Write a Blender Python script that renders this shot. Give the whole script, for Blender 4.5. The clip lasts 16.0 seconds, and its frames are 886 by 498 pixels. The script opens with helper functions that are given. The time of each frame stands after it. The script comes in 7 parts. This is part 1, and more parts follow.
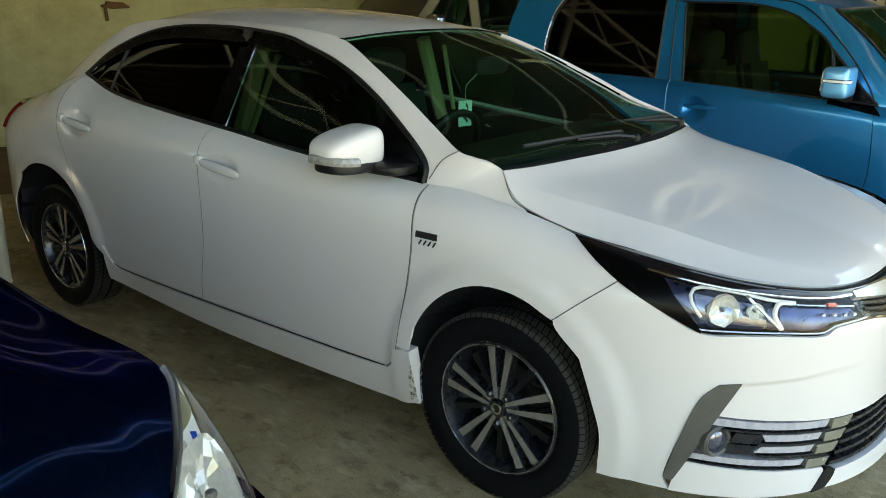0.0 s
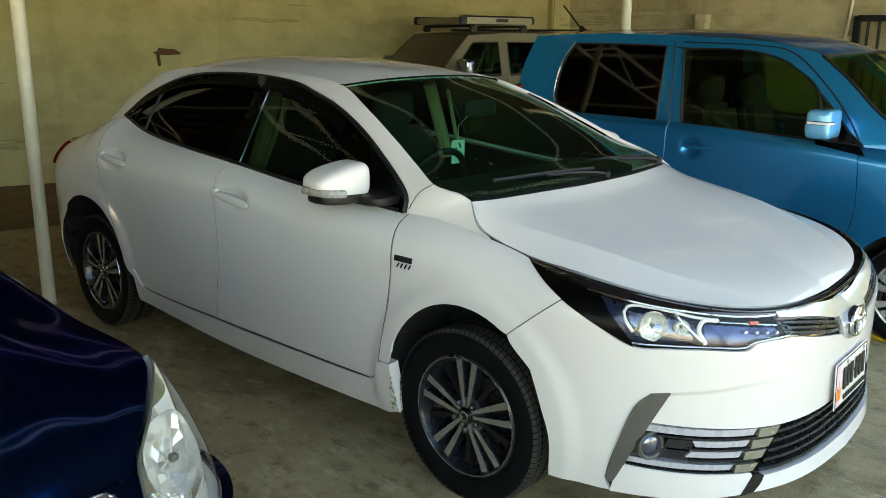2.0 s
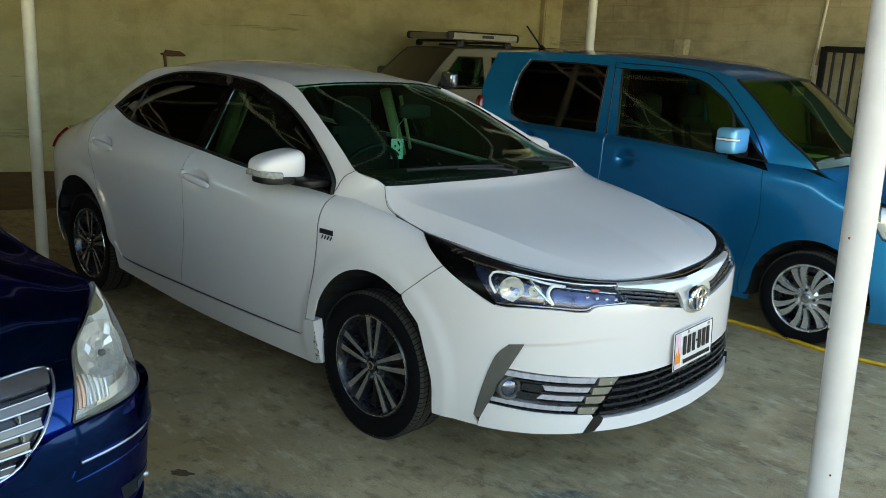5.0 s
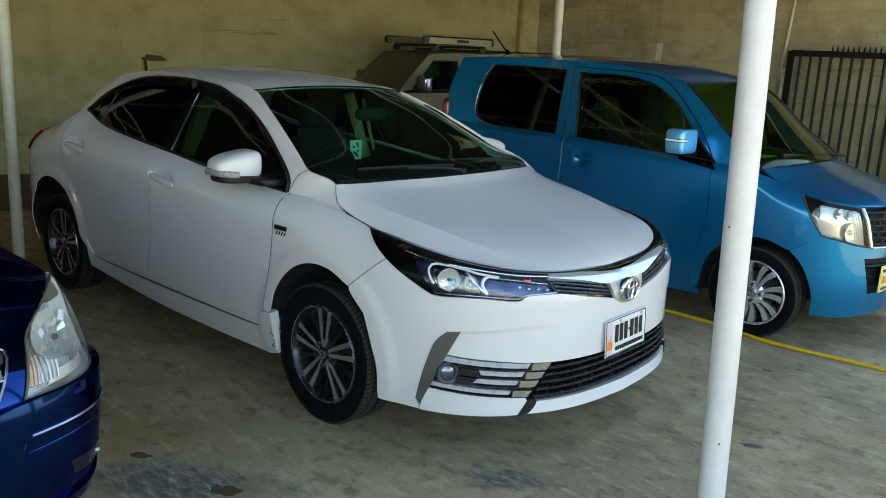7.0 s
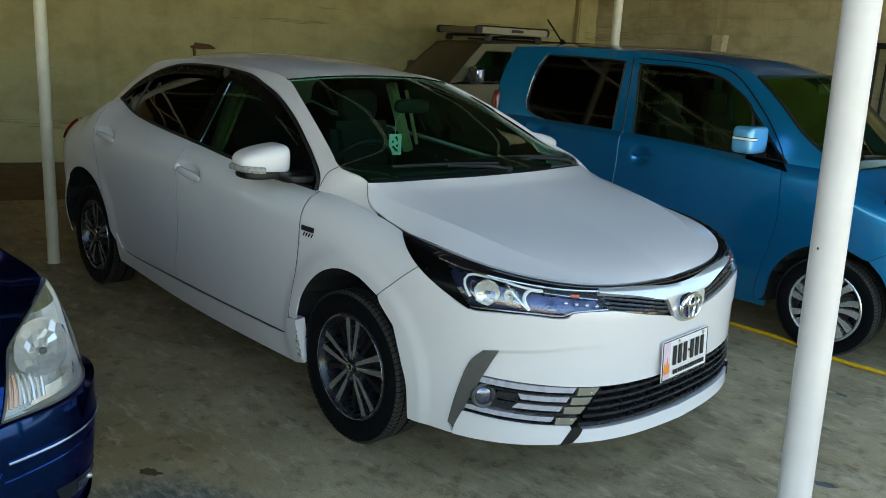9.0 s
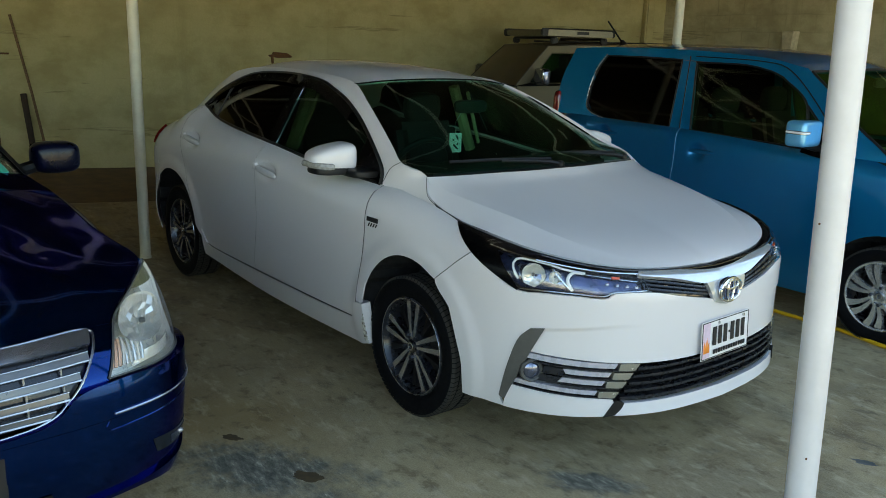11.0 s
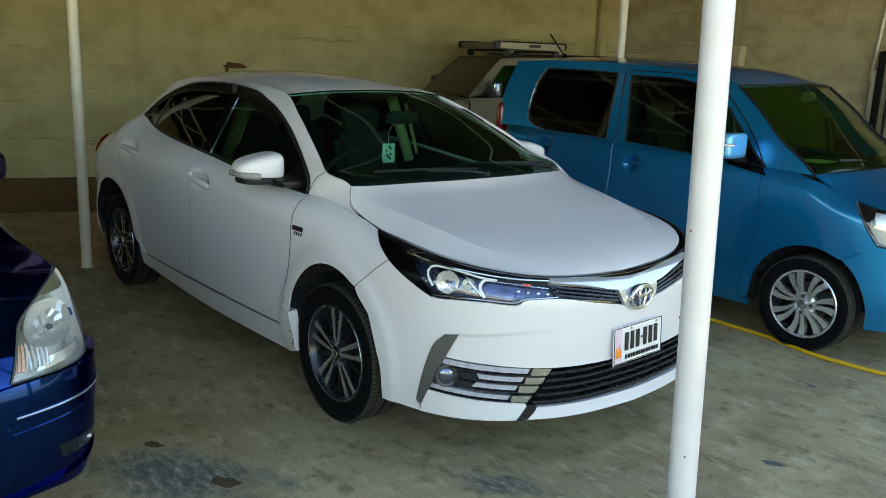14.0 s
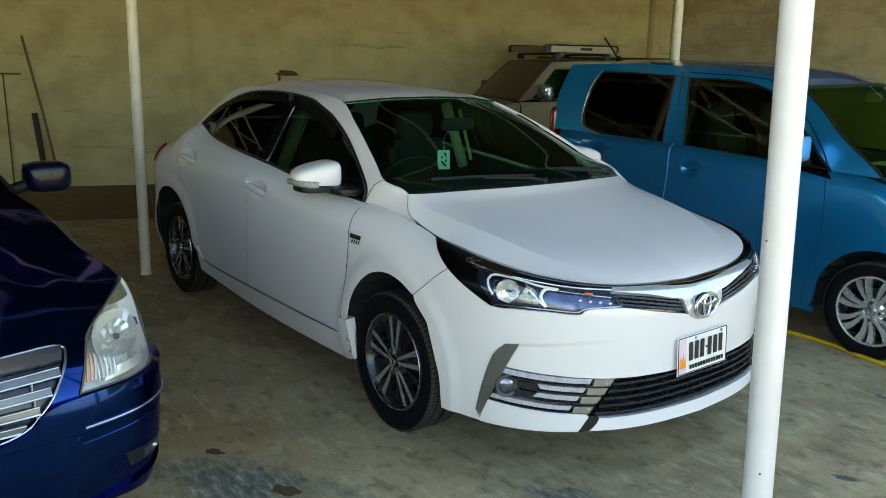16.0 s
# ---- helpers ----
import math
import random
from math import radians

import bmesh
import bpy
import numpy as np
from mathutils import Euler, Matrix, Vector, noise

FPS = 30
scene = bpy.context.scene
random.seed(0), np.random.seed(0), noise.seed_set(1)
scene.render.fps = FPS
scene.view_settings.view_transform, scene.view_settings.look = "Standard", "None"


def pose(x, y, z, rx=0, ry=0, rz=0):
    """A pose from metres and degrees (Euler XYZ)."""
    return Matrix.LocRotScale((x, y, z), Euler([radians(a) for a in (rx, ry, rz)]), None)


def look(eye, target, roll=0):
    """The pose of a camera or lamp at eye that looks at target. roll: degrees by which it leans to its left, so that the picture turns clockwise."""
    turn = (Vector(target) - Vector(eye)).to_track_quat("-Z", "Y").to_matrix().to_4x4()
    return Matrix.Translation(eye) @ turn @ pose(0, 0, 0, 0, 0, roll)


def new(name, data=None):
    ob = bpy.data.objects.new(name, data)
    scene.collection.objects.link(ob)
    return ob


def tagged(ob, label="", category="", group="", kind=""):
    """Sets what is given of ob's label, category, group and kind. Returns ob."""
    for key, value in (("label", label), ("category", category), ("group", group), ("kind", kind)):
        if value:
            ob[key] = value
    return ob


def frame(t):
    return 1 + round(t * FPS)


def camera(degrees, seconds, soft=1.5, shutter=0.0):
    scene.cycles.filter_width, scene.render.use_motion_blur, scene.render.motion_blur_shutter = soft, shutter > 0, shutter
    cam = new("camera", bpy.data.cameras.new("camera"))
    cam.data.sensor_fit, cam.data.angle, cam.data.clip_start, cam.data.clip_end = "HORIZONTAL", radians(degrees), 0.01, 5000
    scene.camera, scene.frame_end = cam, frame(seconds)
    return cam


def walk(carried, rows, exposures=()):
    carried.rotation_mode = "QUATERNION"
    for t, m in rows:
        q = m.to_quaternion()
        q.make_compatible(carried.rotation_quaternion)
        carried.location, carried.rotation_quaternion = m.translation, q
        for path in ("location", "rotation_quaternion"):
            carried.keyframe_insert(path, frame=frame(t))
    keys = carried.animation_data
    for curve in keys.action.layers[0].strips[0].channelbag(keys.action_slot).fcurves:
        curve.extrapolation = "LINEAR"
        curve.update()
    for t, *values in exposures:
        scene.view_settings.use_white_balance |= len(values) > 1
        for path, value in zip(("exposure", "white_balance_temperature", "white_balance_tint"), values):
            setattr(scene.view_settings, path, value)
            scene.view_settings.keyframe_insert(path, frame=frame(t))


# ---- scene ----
cam = camera(55.8, 16.0, soft=0.8)
PATH = [
    (0, (1.337, -2.809, 1.563), (0.156, -1.302, 0.986), 0.9),
    (0.5, (1.36, -2.837, 1.562), (0.247, -1.282, 0.975), 1.9),
    (1, (1.482, -2.822, 1.575), (0.376, -1.259, 0.998), 2.4),
    (1.5, (1.644, -2.808, 1.579), (0.405, -1.337, 1.032), 1.8),
    (2, (1.742, -2.881, 1.598), (0.448, -1.436, 1.111), 0.6),
    (2.5, (1.875, -2.994, 1.599), (0.571, -1.555, 1.124), 0.5),
    (3, (1.988, -3.037, 1.616), (0.686, -1.594, 1.144), 1.0),
    (3.5, (2.119, -3.039, 1.609), (0.807, -1.604, 1.142), 2.4),
    (4, (2.298, -3.027, 1.604), (0.97, -1.606, 1.14), 3.2),
    (4.2, (2.342, -3.002, 1.598), (1.003, -1.59, 1.137), 2.8),
    (6.5, (2.633, -3.153, 1.624), (1.352, -1.684, 1.175), 3.5),
    (7, (2.725, -3.057, 1.624), (1.414, -1.615, 1.175), 2.9),
    (7.5, (2.683, -3.001, 1.614), (1.35, -1.581, 1.16), 2.4),
    (8, (2.574, -2.93, 1.611), (1.228, -1.528, 1.141), 3.1),
    (8.5, (2.519, -2.873, 1.609), (1.158, -1.486, 1.138), 2.7),
    (9, (2.538, -2.779, 1.61), (1.141, -1.429, 1.136), 3.3),
    (9.2, (2.557, -2.747, 1.609), (1.122, -1.438, 1.134), 3.0),
    (11.3, (2.838, -2.909, 1.616), (1.321, -1.694, 1.145), 1.9),
    (11.5, (2.857, -2.903, 1.625), (1.344, -1.682, 1.158), 2.1),
    (12, (2.927, -2.846, 1.629), (1.431, -1.602, 1.165), 2.8),
    (12.5, (2.978, -2.775, 1.636), (1.51, -1.496, 1.18), 2.9),
    (13, (2.98, -2.768, 1.634), (1.528, -1.471, 1.18), 2.6),
    (13.5, (2.979, -2.781, 1.636), (1.519, -1.488, 1.191), 2.3),
    (14, (2.995, -2.779, 1.626), (1.518, -1.507, 1.181), 2.3),
    (14.5, (3.028, -2.762, 1.63), (1.533, -1.509, 1.188), 2.3),
    (15, (3.057, -2.739, 1.629), (1.527, -1.53, 1.186), 1.6),
    (15.5, (3.031, -2.745, 1.627), (1.482, -1.56, 1.184), 1.3),
    (16, (2.938, -2.797, 1.636), (1.389, -1.611, 1.196), 1.4),
]
EXPOSURES = [(0.0, 2.90, 8600, 0), (1.2, 2.94, 8700, 0), (2.5, 2.96, 8700, -1), (3.8, 2.85, 8350, -1), (6.4, 2.32, 7390, -1), (7.0, 2.42, 7290, 0), (7.5, 2.30, 7240, 0), (8.0, 2.19, 7240, 0), (8.5, 2.18, 7290, -1), (9.0, 2.38, 7340, -1), (11.3, 2.26, 7390, -1),
             (12.0, 2.32, 7340, 0), (12.5, 2.50, 7390, 0), (14.0, 2.50, 7440, -1), (15.0, 2.66, 7540, 0), (15.5, 2.56, 7540, 0), (16.0, 2.60, 7590, 0)]
walk(cam, [(t, look(eye, target, roll)) for t, eye, target, roll in PATH], exposures=EXPOSURES)

# ---- light: a bright yard in front of an open-sided shade roof ----
SUN_UP, SUN_TURN = 52.0, 300.0
world = bpy.data.worlds.new("daylight")
scene.world = world
world.use_nodes = True
wn = world.node_tree
sky = wn.nodes.new("ShaderNodeTexSky")
sky.sky_type, sky.sun_disc = "NISHITA", False
sky.sun_elevation, sky.sun_rotation = radians(SUN_UP), radians(SUN_TURN)
wn.links.new(sky.outputs[0], wn.nodes["Background"].inputs[0])
wn.nodes["Background"].inputs[1].default_value = 0.12
sun = new("sun", bpy.data.lights.new("sun", "SUN"))
sun.data.energy, sun.data.angle, sun.data.color = 4.0, radians(0.5), (1.0, 0.95, 0.87)
az, el = radians(SUN_TURN), radians(SUN_UP)
sun_from = Vector((math.sin(az) * math.cos(el), math.cos(az) * math.cos(el), math.sin(el)))
sun.matrix_world = look(sun_from * 40, (0, 0, 0))

# ---- materials ----
def material(name):
    m = bpy.data.materials.new(name)
    m.use_nodes = True
    return m, m.node_tree, m.node_tree.nodes["Principled BSDF"]


def node(nt, kind, **values):
    n = nt.nodes.new(kind)
    for k, v in values.items():
        n.inputs[k.replace("_", " ")].default_value = v
    return n


def ramp(nt, source, stops):
    r = nt.nodes.new("ShaderNodeValToRGB")
    while len(r.color_ramp.elements) < len(stops):
        r.color_ramp.elements.new(0.5)
    for e, (p, c) in zip(r.color_ramp.elements, stops):
        e.position, e.color = p, (*c, 1) if len(c) == 3 else c
    nt.links.new(source, r.inputs[0])
    return r.outputs[0]


def noise_of(nt, scale, detail=6.0, rough=0.6, coords=None):
    n = node(nt, "ShaderNodeTexNoise", Scale=scale, Detail=detail, Roughness=rough)
    if coords is None:
        coords = nt.nodes.new("ShaderNodeTexCoord").outputs["Object"]
    nt.links.new(coords, n.inputs["Vector"])
    return n.outputs["Fac"]


def node_colour(nt, scale, coords):
    n = node(nt, "ShaderNodeTexNoise", Scale=scale, Detail=4.0)
    nt.links.new(coords, n.inputs["Vector"])
    return n.outputs["Color"]


def bump(nt, bsdf, height, strength, distance=0.01):
    b = node(nt, "ShaderNodeBump", Strength=strength, Distance=distance)
    nt.links.new(height, b.inputs["Height"])
    nt.links.new(b.outputs[0], bsdf.inputs["Normal"])


def mixed(nt, fac, a, b, mode="MIX"):
    m = nt.nodes.new("ShaderNodeMix")
    m.data_type, m.blend_type = "RGBA", mode
    for sock, v in ((m.inputs[0], fac), (m.inputs[6], a), (m.inputs[7], b)):
        if isinstance(v, bpy.types.NodeSocket):
            nt.links.new(v, sock)
        elif isinstance(v, float):
            sock.default_value = v
        else:
            sock.default_value = (*v, 1)
    return m.outputs[2]


def plain(name, colour, rough=0.5, metal=0.0, vary=0.12, scale=30.0, grain=0.0, coat=0.0, spec=0.5):
    """A surface of one material with slight unevenness in tone and gloss."""
    m, nt, p = material(name)
    f = noise_of(nt, scale)
    dark = tuple(c * (1 - vary) for c in colour)
    light = tuple(min(1.0, c * (1 + vary)) for c in colour)
    nt.links.new(ramp(nt, f, [(0.3, dark), (0.7, light)]), p.inputs["Base Color"])
    lo, hi = max(0.02, rough * 0.85), min(1.0, rough * 1.15)
    nt.links.new(ramp(nt, f, [(0.3, (lo,) * 3), (0.7, (hi,) * 3)]), p.inputs["Roughness"])
    p.inputs["Metallic"].default_value, p.inputs["Coat Weight"].default_value = metal, coat
    p.inputs["Coat Roughness"].default_value = 0.04
    p.inputs["Specular IOR Level"].default_value = spec
    if grain:
        bump(nt, p, noise_of(nt, scale * 12), grain, 0.002)
    return m


def car_paint(name, colour, rough=0.35, metal=0.0, flake=0.0, dust=0.06, dust_colour=(0.42, 0.38, 0.30), coat=1.0, spec=0.5, edge=(1, 1, 1)):
    """Lacquered paint: colour coat, clear coat, a thin uneven film of dust."""
    m, nt, p = material(name)
    co = nt.nodes.new("ShaderNodeTexCoord").outputs["Object"]
    base = colour
    if flake:
        v = node(nt, "ShaderNodeTexVoronoi", Scale=900.0)
        nt.links.new(co, v.inputs["Vector"])
        base = mixed(nt, v.outputs["Color"], colour, tuple(min(1, c * (1 + flake)) for c in colour))
    dirt = ramp(nt, noise_of(nt, 2.3, 8, 0.65, co), [(0.35, (0, 0, 0)), (0.8, (dust,) * 3)])
    base = mixed(nt, dirt, base, dust_colour)
    nt.links.new(base, p.inputs["Base Color"])
    p.inputs["Roughness"].default_value, p.inputs["Metallic"].default_value = rough, metal
    p.inputs["Coat Weight"].default_value, p.inputs["Specular IOR Level"].default_value = coat, spec
    p.inputs["Specular Tint"].default_value = (*edge, 1)
    cr = ramp(nt, noise_of(nt, 5.0, 6, 0.6, co), [(0.3, (0.005,) * 3), (0.8, (0.025,) * 3)])
    nt.links.new(cr, p.inputs["Coat Roughness"])
    return m


def window_glass(name, tint, gloss=0.02):
    """Tinted pane: what lies behind shows darkened, with a mirror-like sheen."""
    m, nt, p = material(name)
    nt.nodes.remove(p)
    out = nt.nodes["Material Output"]
    clear = nt.nodes.new("ShaderNodeBsdfTransparent")
    clear.inputs[0].default_value = (*tint, 1)
    shine = nt.nodes.new("ShaderNodeBsdfGlossy")
    rough = ramp(nt, noise_of(nt, 6.0), [(0.3, (gloss,) * 3), (0.8, (gloss * 3,) * 3)])
    nt.links.new(rough, shine.inputs["Roughness"])
    lw = node(nt, "ShaderNodeLayerWeight", Blend=0.5)
    power = nt.nodes.new("ShaderNodeMath")
    power.operation = "POWER"
    power.inputs[1].default_value = 5.0
    nt.links.new(lw.outputs["Facing"], power.inputs[0])
    fres = nt.nodes.new("ShaderNodeMath")
    fres.operation = "MULTIPLY_ADD"
    fres.inputs[1].default_value, fres.inputs[2].default_value = 0.90, 0.045
    nt.links.new(power.outputs[0], fres.inputs[0])
    mix = nt.nodes.new("ShaderNodeMixShader")
    nt.links.new(fres.outputs[0], mix.inputs[0])
    nt.links.new(clear.outputs[0], mix.inputs[1])
    nt.links.new(shine.outputs[0], mix.inputs[2])
    nt.links.new(mix.outputs[0], out.inputs[0])
    return m


def concrete_floor():
    m, nt, p = material("worn_concrete")
    co = nt.nodes.new("ShaderNodeTexCoord").outputs["Object"]
    big, mid, fine = noise_of(nt, 0.55, 3, 0.5, co), noise_of(nt, 2.2, 5, 0.58, co), noise_of(nt, 150.0, 4, 0.7, co)
    patch, dust = noise_of(nt, 1.15, 5, 0.6, co), noise_of(nt, 5.5, 8, 0.68, co)
    base = ramp(nt, mid, [(0.36, (0.225, 0.150, 0.062)), (0.5, (0.41, 0.297, 0.140)), (0.64, (0.57, 0.448, 0.245))])
    base = mixed(nt, ramp(nt, big, [(0.44, (0, 0, 0)), (0.56, (0.6,) * 3)]), base, (0.50, 0.39, 0.215))
    base = mixed(nt, ramp(nt, patch, [(0.52, (0, 0, 0)), (0.62, (0.6,) * 3)]), base, (0.180, 0.131, 0.068))
    base = mixed(nt, ramp(nt, dust, [(0.55, (0, 0, 0)), (0.70, (0.55,) * 3)]), base, (0.522, 0.450, 0.324))
    base = mixed(nt, ramp(nt, dust, [(0.30, (0.6,) * 3), (0.42, (0, 0, 0))]), base, (0.135, 0.099, 0.054))
    base = mixed(nt, 0.34, base, ramp(nt, fine, [(0.38, (0.126, 0.101, 0.065)), (0.62, (0.522, 0.450, 0.315))]))
    lay = node(nt, "ShaderNodeMapping", Rotation=(0, 0, radians(28)), Scale=(1.0, 2.6, 1.0))
    nt.links.new(co, lay.inputs["Vector"])
    rub, scratch = noise_of(nt, 3.1, 10, 0.74, lay.outputs[0]), noise_of(nt, 14.0, 9, 0.72, lay.outputs[0])
    base = mixed(nt, ramp(nt, rub, [(0.34, (0.65,) * 3), (0.44, (0, 0, 0))]), base, (0.125, 0.100, 0.062))
    base = mixed(nt, ramp(nt, scratch, [(0.56, (0, 0, 0)), (0.68, (0.6,) * 3)]), base, (0.56, 0.475, 0.32))
    base = mixed(nt, ramp(nt, scratch, [(0.32, (0.5,) * 3), (0.43, (0, 0, 0))]), base, (0.12, 0.088, 0.045))
    # brown dirt between the cars, a smeared cement patch and an oily blot
    def blot(x, y, rx, ry, turn, ragged, hard, strength, noise_scale):
        at = node(nt, "ShaderNodeMapping", Location=(x, y, 0), Rotation=(0, 0, radians(turn)), Scale=(rx, ry, 1))
        at.vector_type = "TEXTURE"
        nt.links.new(co, at.inputs["Vector"])
        flat = nt.nodes.new("ShaderNodeVectorMath")
        flat.operation = "MULTIPLY"
        flat.inputs[1].default_value = (1, 1, 0)
        nt.links.new(at.outputs[0], flat.inputs[0])
        size = nt.nodes.new("ShaderNodeVectorMath")
        size.operation = "LENGTH"
        nt.links.new(flat.outputs[0], size.inputs[0])
        rag = nt.nodes.new("ShaderNodeMath")
        rag.operation = "MULTIPLY_ADD"
        rag.inputs[1].default_value = ragged
        nt.links.new(noise_of(nt, noise_scale, 8, 0.7, co), rag.inputs[0])
        nt.links.new(size.outputs["Value"], rag.inputs[2])
        mid_r = 1.0 + ragged * 0.5
        return spread(rag.outputs[0], mid_r, hard, strength)

    def spread(value, edge, hard, strength):
        r = nt.nodes.new("ShaderNodeMapRange")
        for i, v in enumerate((edge - hard, edge, strength, 0.0)):
            r.inputs[i + 1].default_value = v
        nt.links.new(value, r.inputs[0])
        return r.outputs[0]

    base = mixed(nt, blot(-1.6, -1.4, 1.5, 0.70, 8, 1.3, 0.8, 0.45, 1.9), base, (0.25, 0.182, 0.088))
    base = mixed(nt, blot(-0.45, -1.55, 0.75, 0.40, 20, 2.2, 0.8, 0.70, 3.5), base, (0.31, 0.212, 0.090))
    # worn mottling: dark damp flecks and pale rubbed streaks
    mottle, streak = noise_of(nt, 8.5, 9, 0.66, co), noise_of(nt, 4.6, 9, 0.70, lay.outputs[0])
    base = mixed(nt, ramp(nt, mottle, [(0.36, (0.62,) * 3), (0.46, (0, 0, 0))]), base, (0.155, 0.106, 0.048))
    base = mixed(nt, ramp(nt, streak, [(0.54, (0, 0, 0)), (0.64, (0.55,) * 3)]), base, (0.60, 0.50, 0.33))
    # fine dark crazing and pale trowel marks
    crack = node(nt, "ShaderNodeTexVoronoi", Scale=2.6)
    crack.feature = "DISTANCE_TO_EDGE"
    bent = mixed(nt, 0.22, co, node_colour(nt, 3.5, co), "ADD")
    nt.links.new(bent, crack.inputs["Vector"])
    faint = mixed(nt, 1.0, ramp(nt, crack.outputs["Distance"], [(0.0, (0.22,) * 3), (0.010, (0, 0, 0))]), ramp(nt, noise_of(nt, 1.7, 3, 0.5, co), [(0.50, (0, 0, 0)), (0.60, (1, 1, 1))]), "MULTIPLY")
    base = mixed(nt, faint, base, (0.10, 0.075, 0.045))
    pits = ramp(nt, noise_of(nt, 26.0, 5, 0.62, co), [(0.66, (0, 0, 0)), (0.71, (0.75,) * 3)])
    base = mixed(nt, pits, base, (0.085, 0.068, 0.045))
    smear = ramp(nt, noise_of(nt, 13.0, 10, 0.74, lay.outputs[0]), [(0.40, (0.072, 0.072, 0.060)), (0.50, (0.150, 0.146, 0.120)), (0.58, (0.27, 0.255, 0.20)), (0.66, (0.58, 0.54, 0.43))])
    base = mixed(nt, blot(0.08, -1.60, 0.50, 0.22, 35, 2.8, 0.6, 0.95, 6.0), base, smear)
    base = mixed(nt, blot(0.90, -0.61, 0.20, 0.10, 40, 1.6, 0.45, 0.92, 14.0), base, smear)
    nt.links.new(base, p.inputs["Base Color"])
    nt.links.new(ramp(nt, mid, [(0.3, (0.55,) * 3), (0.7, (0.85,) * 3)]), p.inputs["Roughness"])
    bump(nt, p, mixed(nt, 0.35, dust, fine), 0.5, 0.014)
    return m


def plaster(name, light, dark, stain, courses=0.0, block=0.42):
    m, nt, p = material(name)
    co = nt.nodes.new("ShaderNodeTexCoord").outputs["Object"]
    stretch = node(nt, "ShaderNodeMapping", Scale=(0.85, 0.85, 1.2))
    nt.links.new(co, stretch.inputs["Vector"])
    big, mid, fine = noise_of(nt, 0.5, 6, 0.6, co), noise_of(nt, 2.2, 9, 0.65, stretch.outputs[0]), noise_of(nt, 45.0, 5, 0.65, co)
    base = ramp(nt, mid, [(0.38, dark), (0.58, light)])
    base = mixed(nt, ramp(nt, big, [(0.48, (0, 0, 0)), (0.75, (0.6,) * 3)]), base, stain)
    base = mixed(nt, ramp(nt, fine, [(0.3, (0.25,) * 3), (0.6, (0, 0, 0))]), base, dark)
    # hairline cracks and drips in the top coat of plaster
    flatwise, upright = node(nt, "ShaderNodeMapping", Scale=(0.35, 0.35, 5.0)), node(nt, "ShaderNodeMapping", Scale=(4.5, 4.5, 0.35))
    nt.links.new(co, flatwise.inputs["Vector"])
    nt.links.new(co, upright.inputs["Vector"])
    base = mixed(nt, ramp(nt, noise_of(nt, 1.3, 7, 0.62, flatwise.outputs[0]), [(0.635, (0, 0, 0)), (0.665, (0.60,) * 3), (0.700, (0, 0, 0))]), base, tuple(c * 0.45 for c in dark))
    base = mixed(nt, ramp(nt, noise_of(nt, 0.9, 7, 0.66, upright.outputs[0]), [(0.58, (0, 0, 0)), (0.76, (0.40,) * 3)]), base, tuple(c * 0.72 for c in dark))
    if courses:
        # blocks ghosting through the limewash
        split = nt.nodes.new("ShaderNodeSeparateXYZ")
        wob = node(nt, "ShaderNodeTexNoise", Scale=1.7, Detail=4.0)
        nt.links.new(co, wob.inputs["Vector"])
        shift = mixed(nt, 0.09, co, wob.outputs["Color"], "ADD")
        nt.links.new(shift, split.inputs[0])
        flat = nt.nodes.new("ShaderNodeCombineXYZ")
        nt.links.new(split.outputs[0], flat.inputs[0])
        nt.links.new(split.outputs[2], flat.inputs[1])
        br = node(nt, "ShaderNodeTexBrick", Scale=1.0, Color1=(0, 0, 0, 1), Color2=(0.28, 0.28, 0.28, 1), Mortar=(0.62, 0.62, 0.62, 1))
        br.inputs["Mortar Size"].default_value, br.inputs["Mortar Smooth"].default_value = 0.014, 1.0
        br.inputs["Brick Width"].default_value, br.inputs["Row Height"].default_value = block, courses
        nt.links.new(flat.outputs[0], br.inputs["Vector"])
        seen = mixed(nt, 1.0, br.outputs["Color"], ramp(nt, noise_of(nt, 1.3, 5, 0.6, co), [(0.38, (0.05,) * 3), (0.62, (0.95,) * 3)]), "MULTIPLY")
        base = mixed(nt, seen, base, tuple(c * 0.7 for c in dark))
    nt.links.new(base, p.inputs["Base Color"])
    p.inputs["Roughness"].default_value = 0.9
    bump(nt, p, mixed(nt, 0.3, mid, fine), 0.5, 0.02)
    return m


PEARL = car_paint("white_lacquer", (0.715, 0.688, 0.704), 0.55, dust=0.05, spec=0.15)
BLUE = car_paint("sky_blue_metallic", (0.004, 0.185, 0.43), 0.30, 0.72, 0.4, 0.004, edge=(0.12, 0.50, 0.85))
NAVY = car_paint("navy_lacquer", (0.0, 0.021, 0.125), 0.10, 0.97, 0.4, 0.0, coat=0.30, edge=(0.0, 0.14, 0.8))
SILVER = car_paint("dusty_silver_paint", (0.20, 0.175, 0.12), 0.75, 0.0, 0.0, 0.6, (0.24, 0.205, 0.135), coat=0.0, spec=0.08)
GLASS = window_glass("tinted_glass", (0.54, 0.80, 0.68))
VAN_GLASS = window_glass("clear_side_glass", (0.52, 0.63, 0.44))
PRIVACY = window_glass("privacy_glass", (0.045, 0.055, 0.05))
SIDE_GLASS = window_glass("smoked_glass", (0.29, 0.39, 0.32))
GREEN_GLASS = window_glass("green_glass", (0.56, 0.74, 0.42))
LENS = window_glass("clear_lens", (0.93, 0.94, 0.94), 0.01)
TRIM = plain("black_plastic", (0.006, 0.006, 0.007), 0.45, spec=0.35)
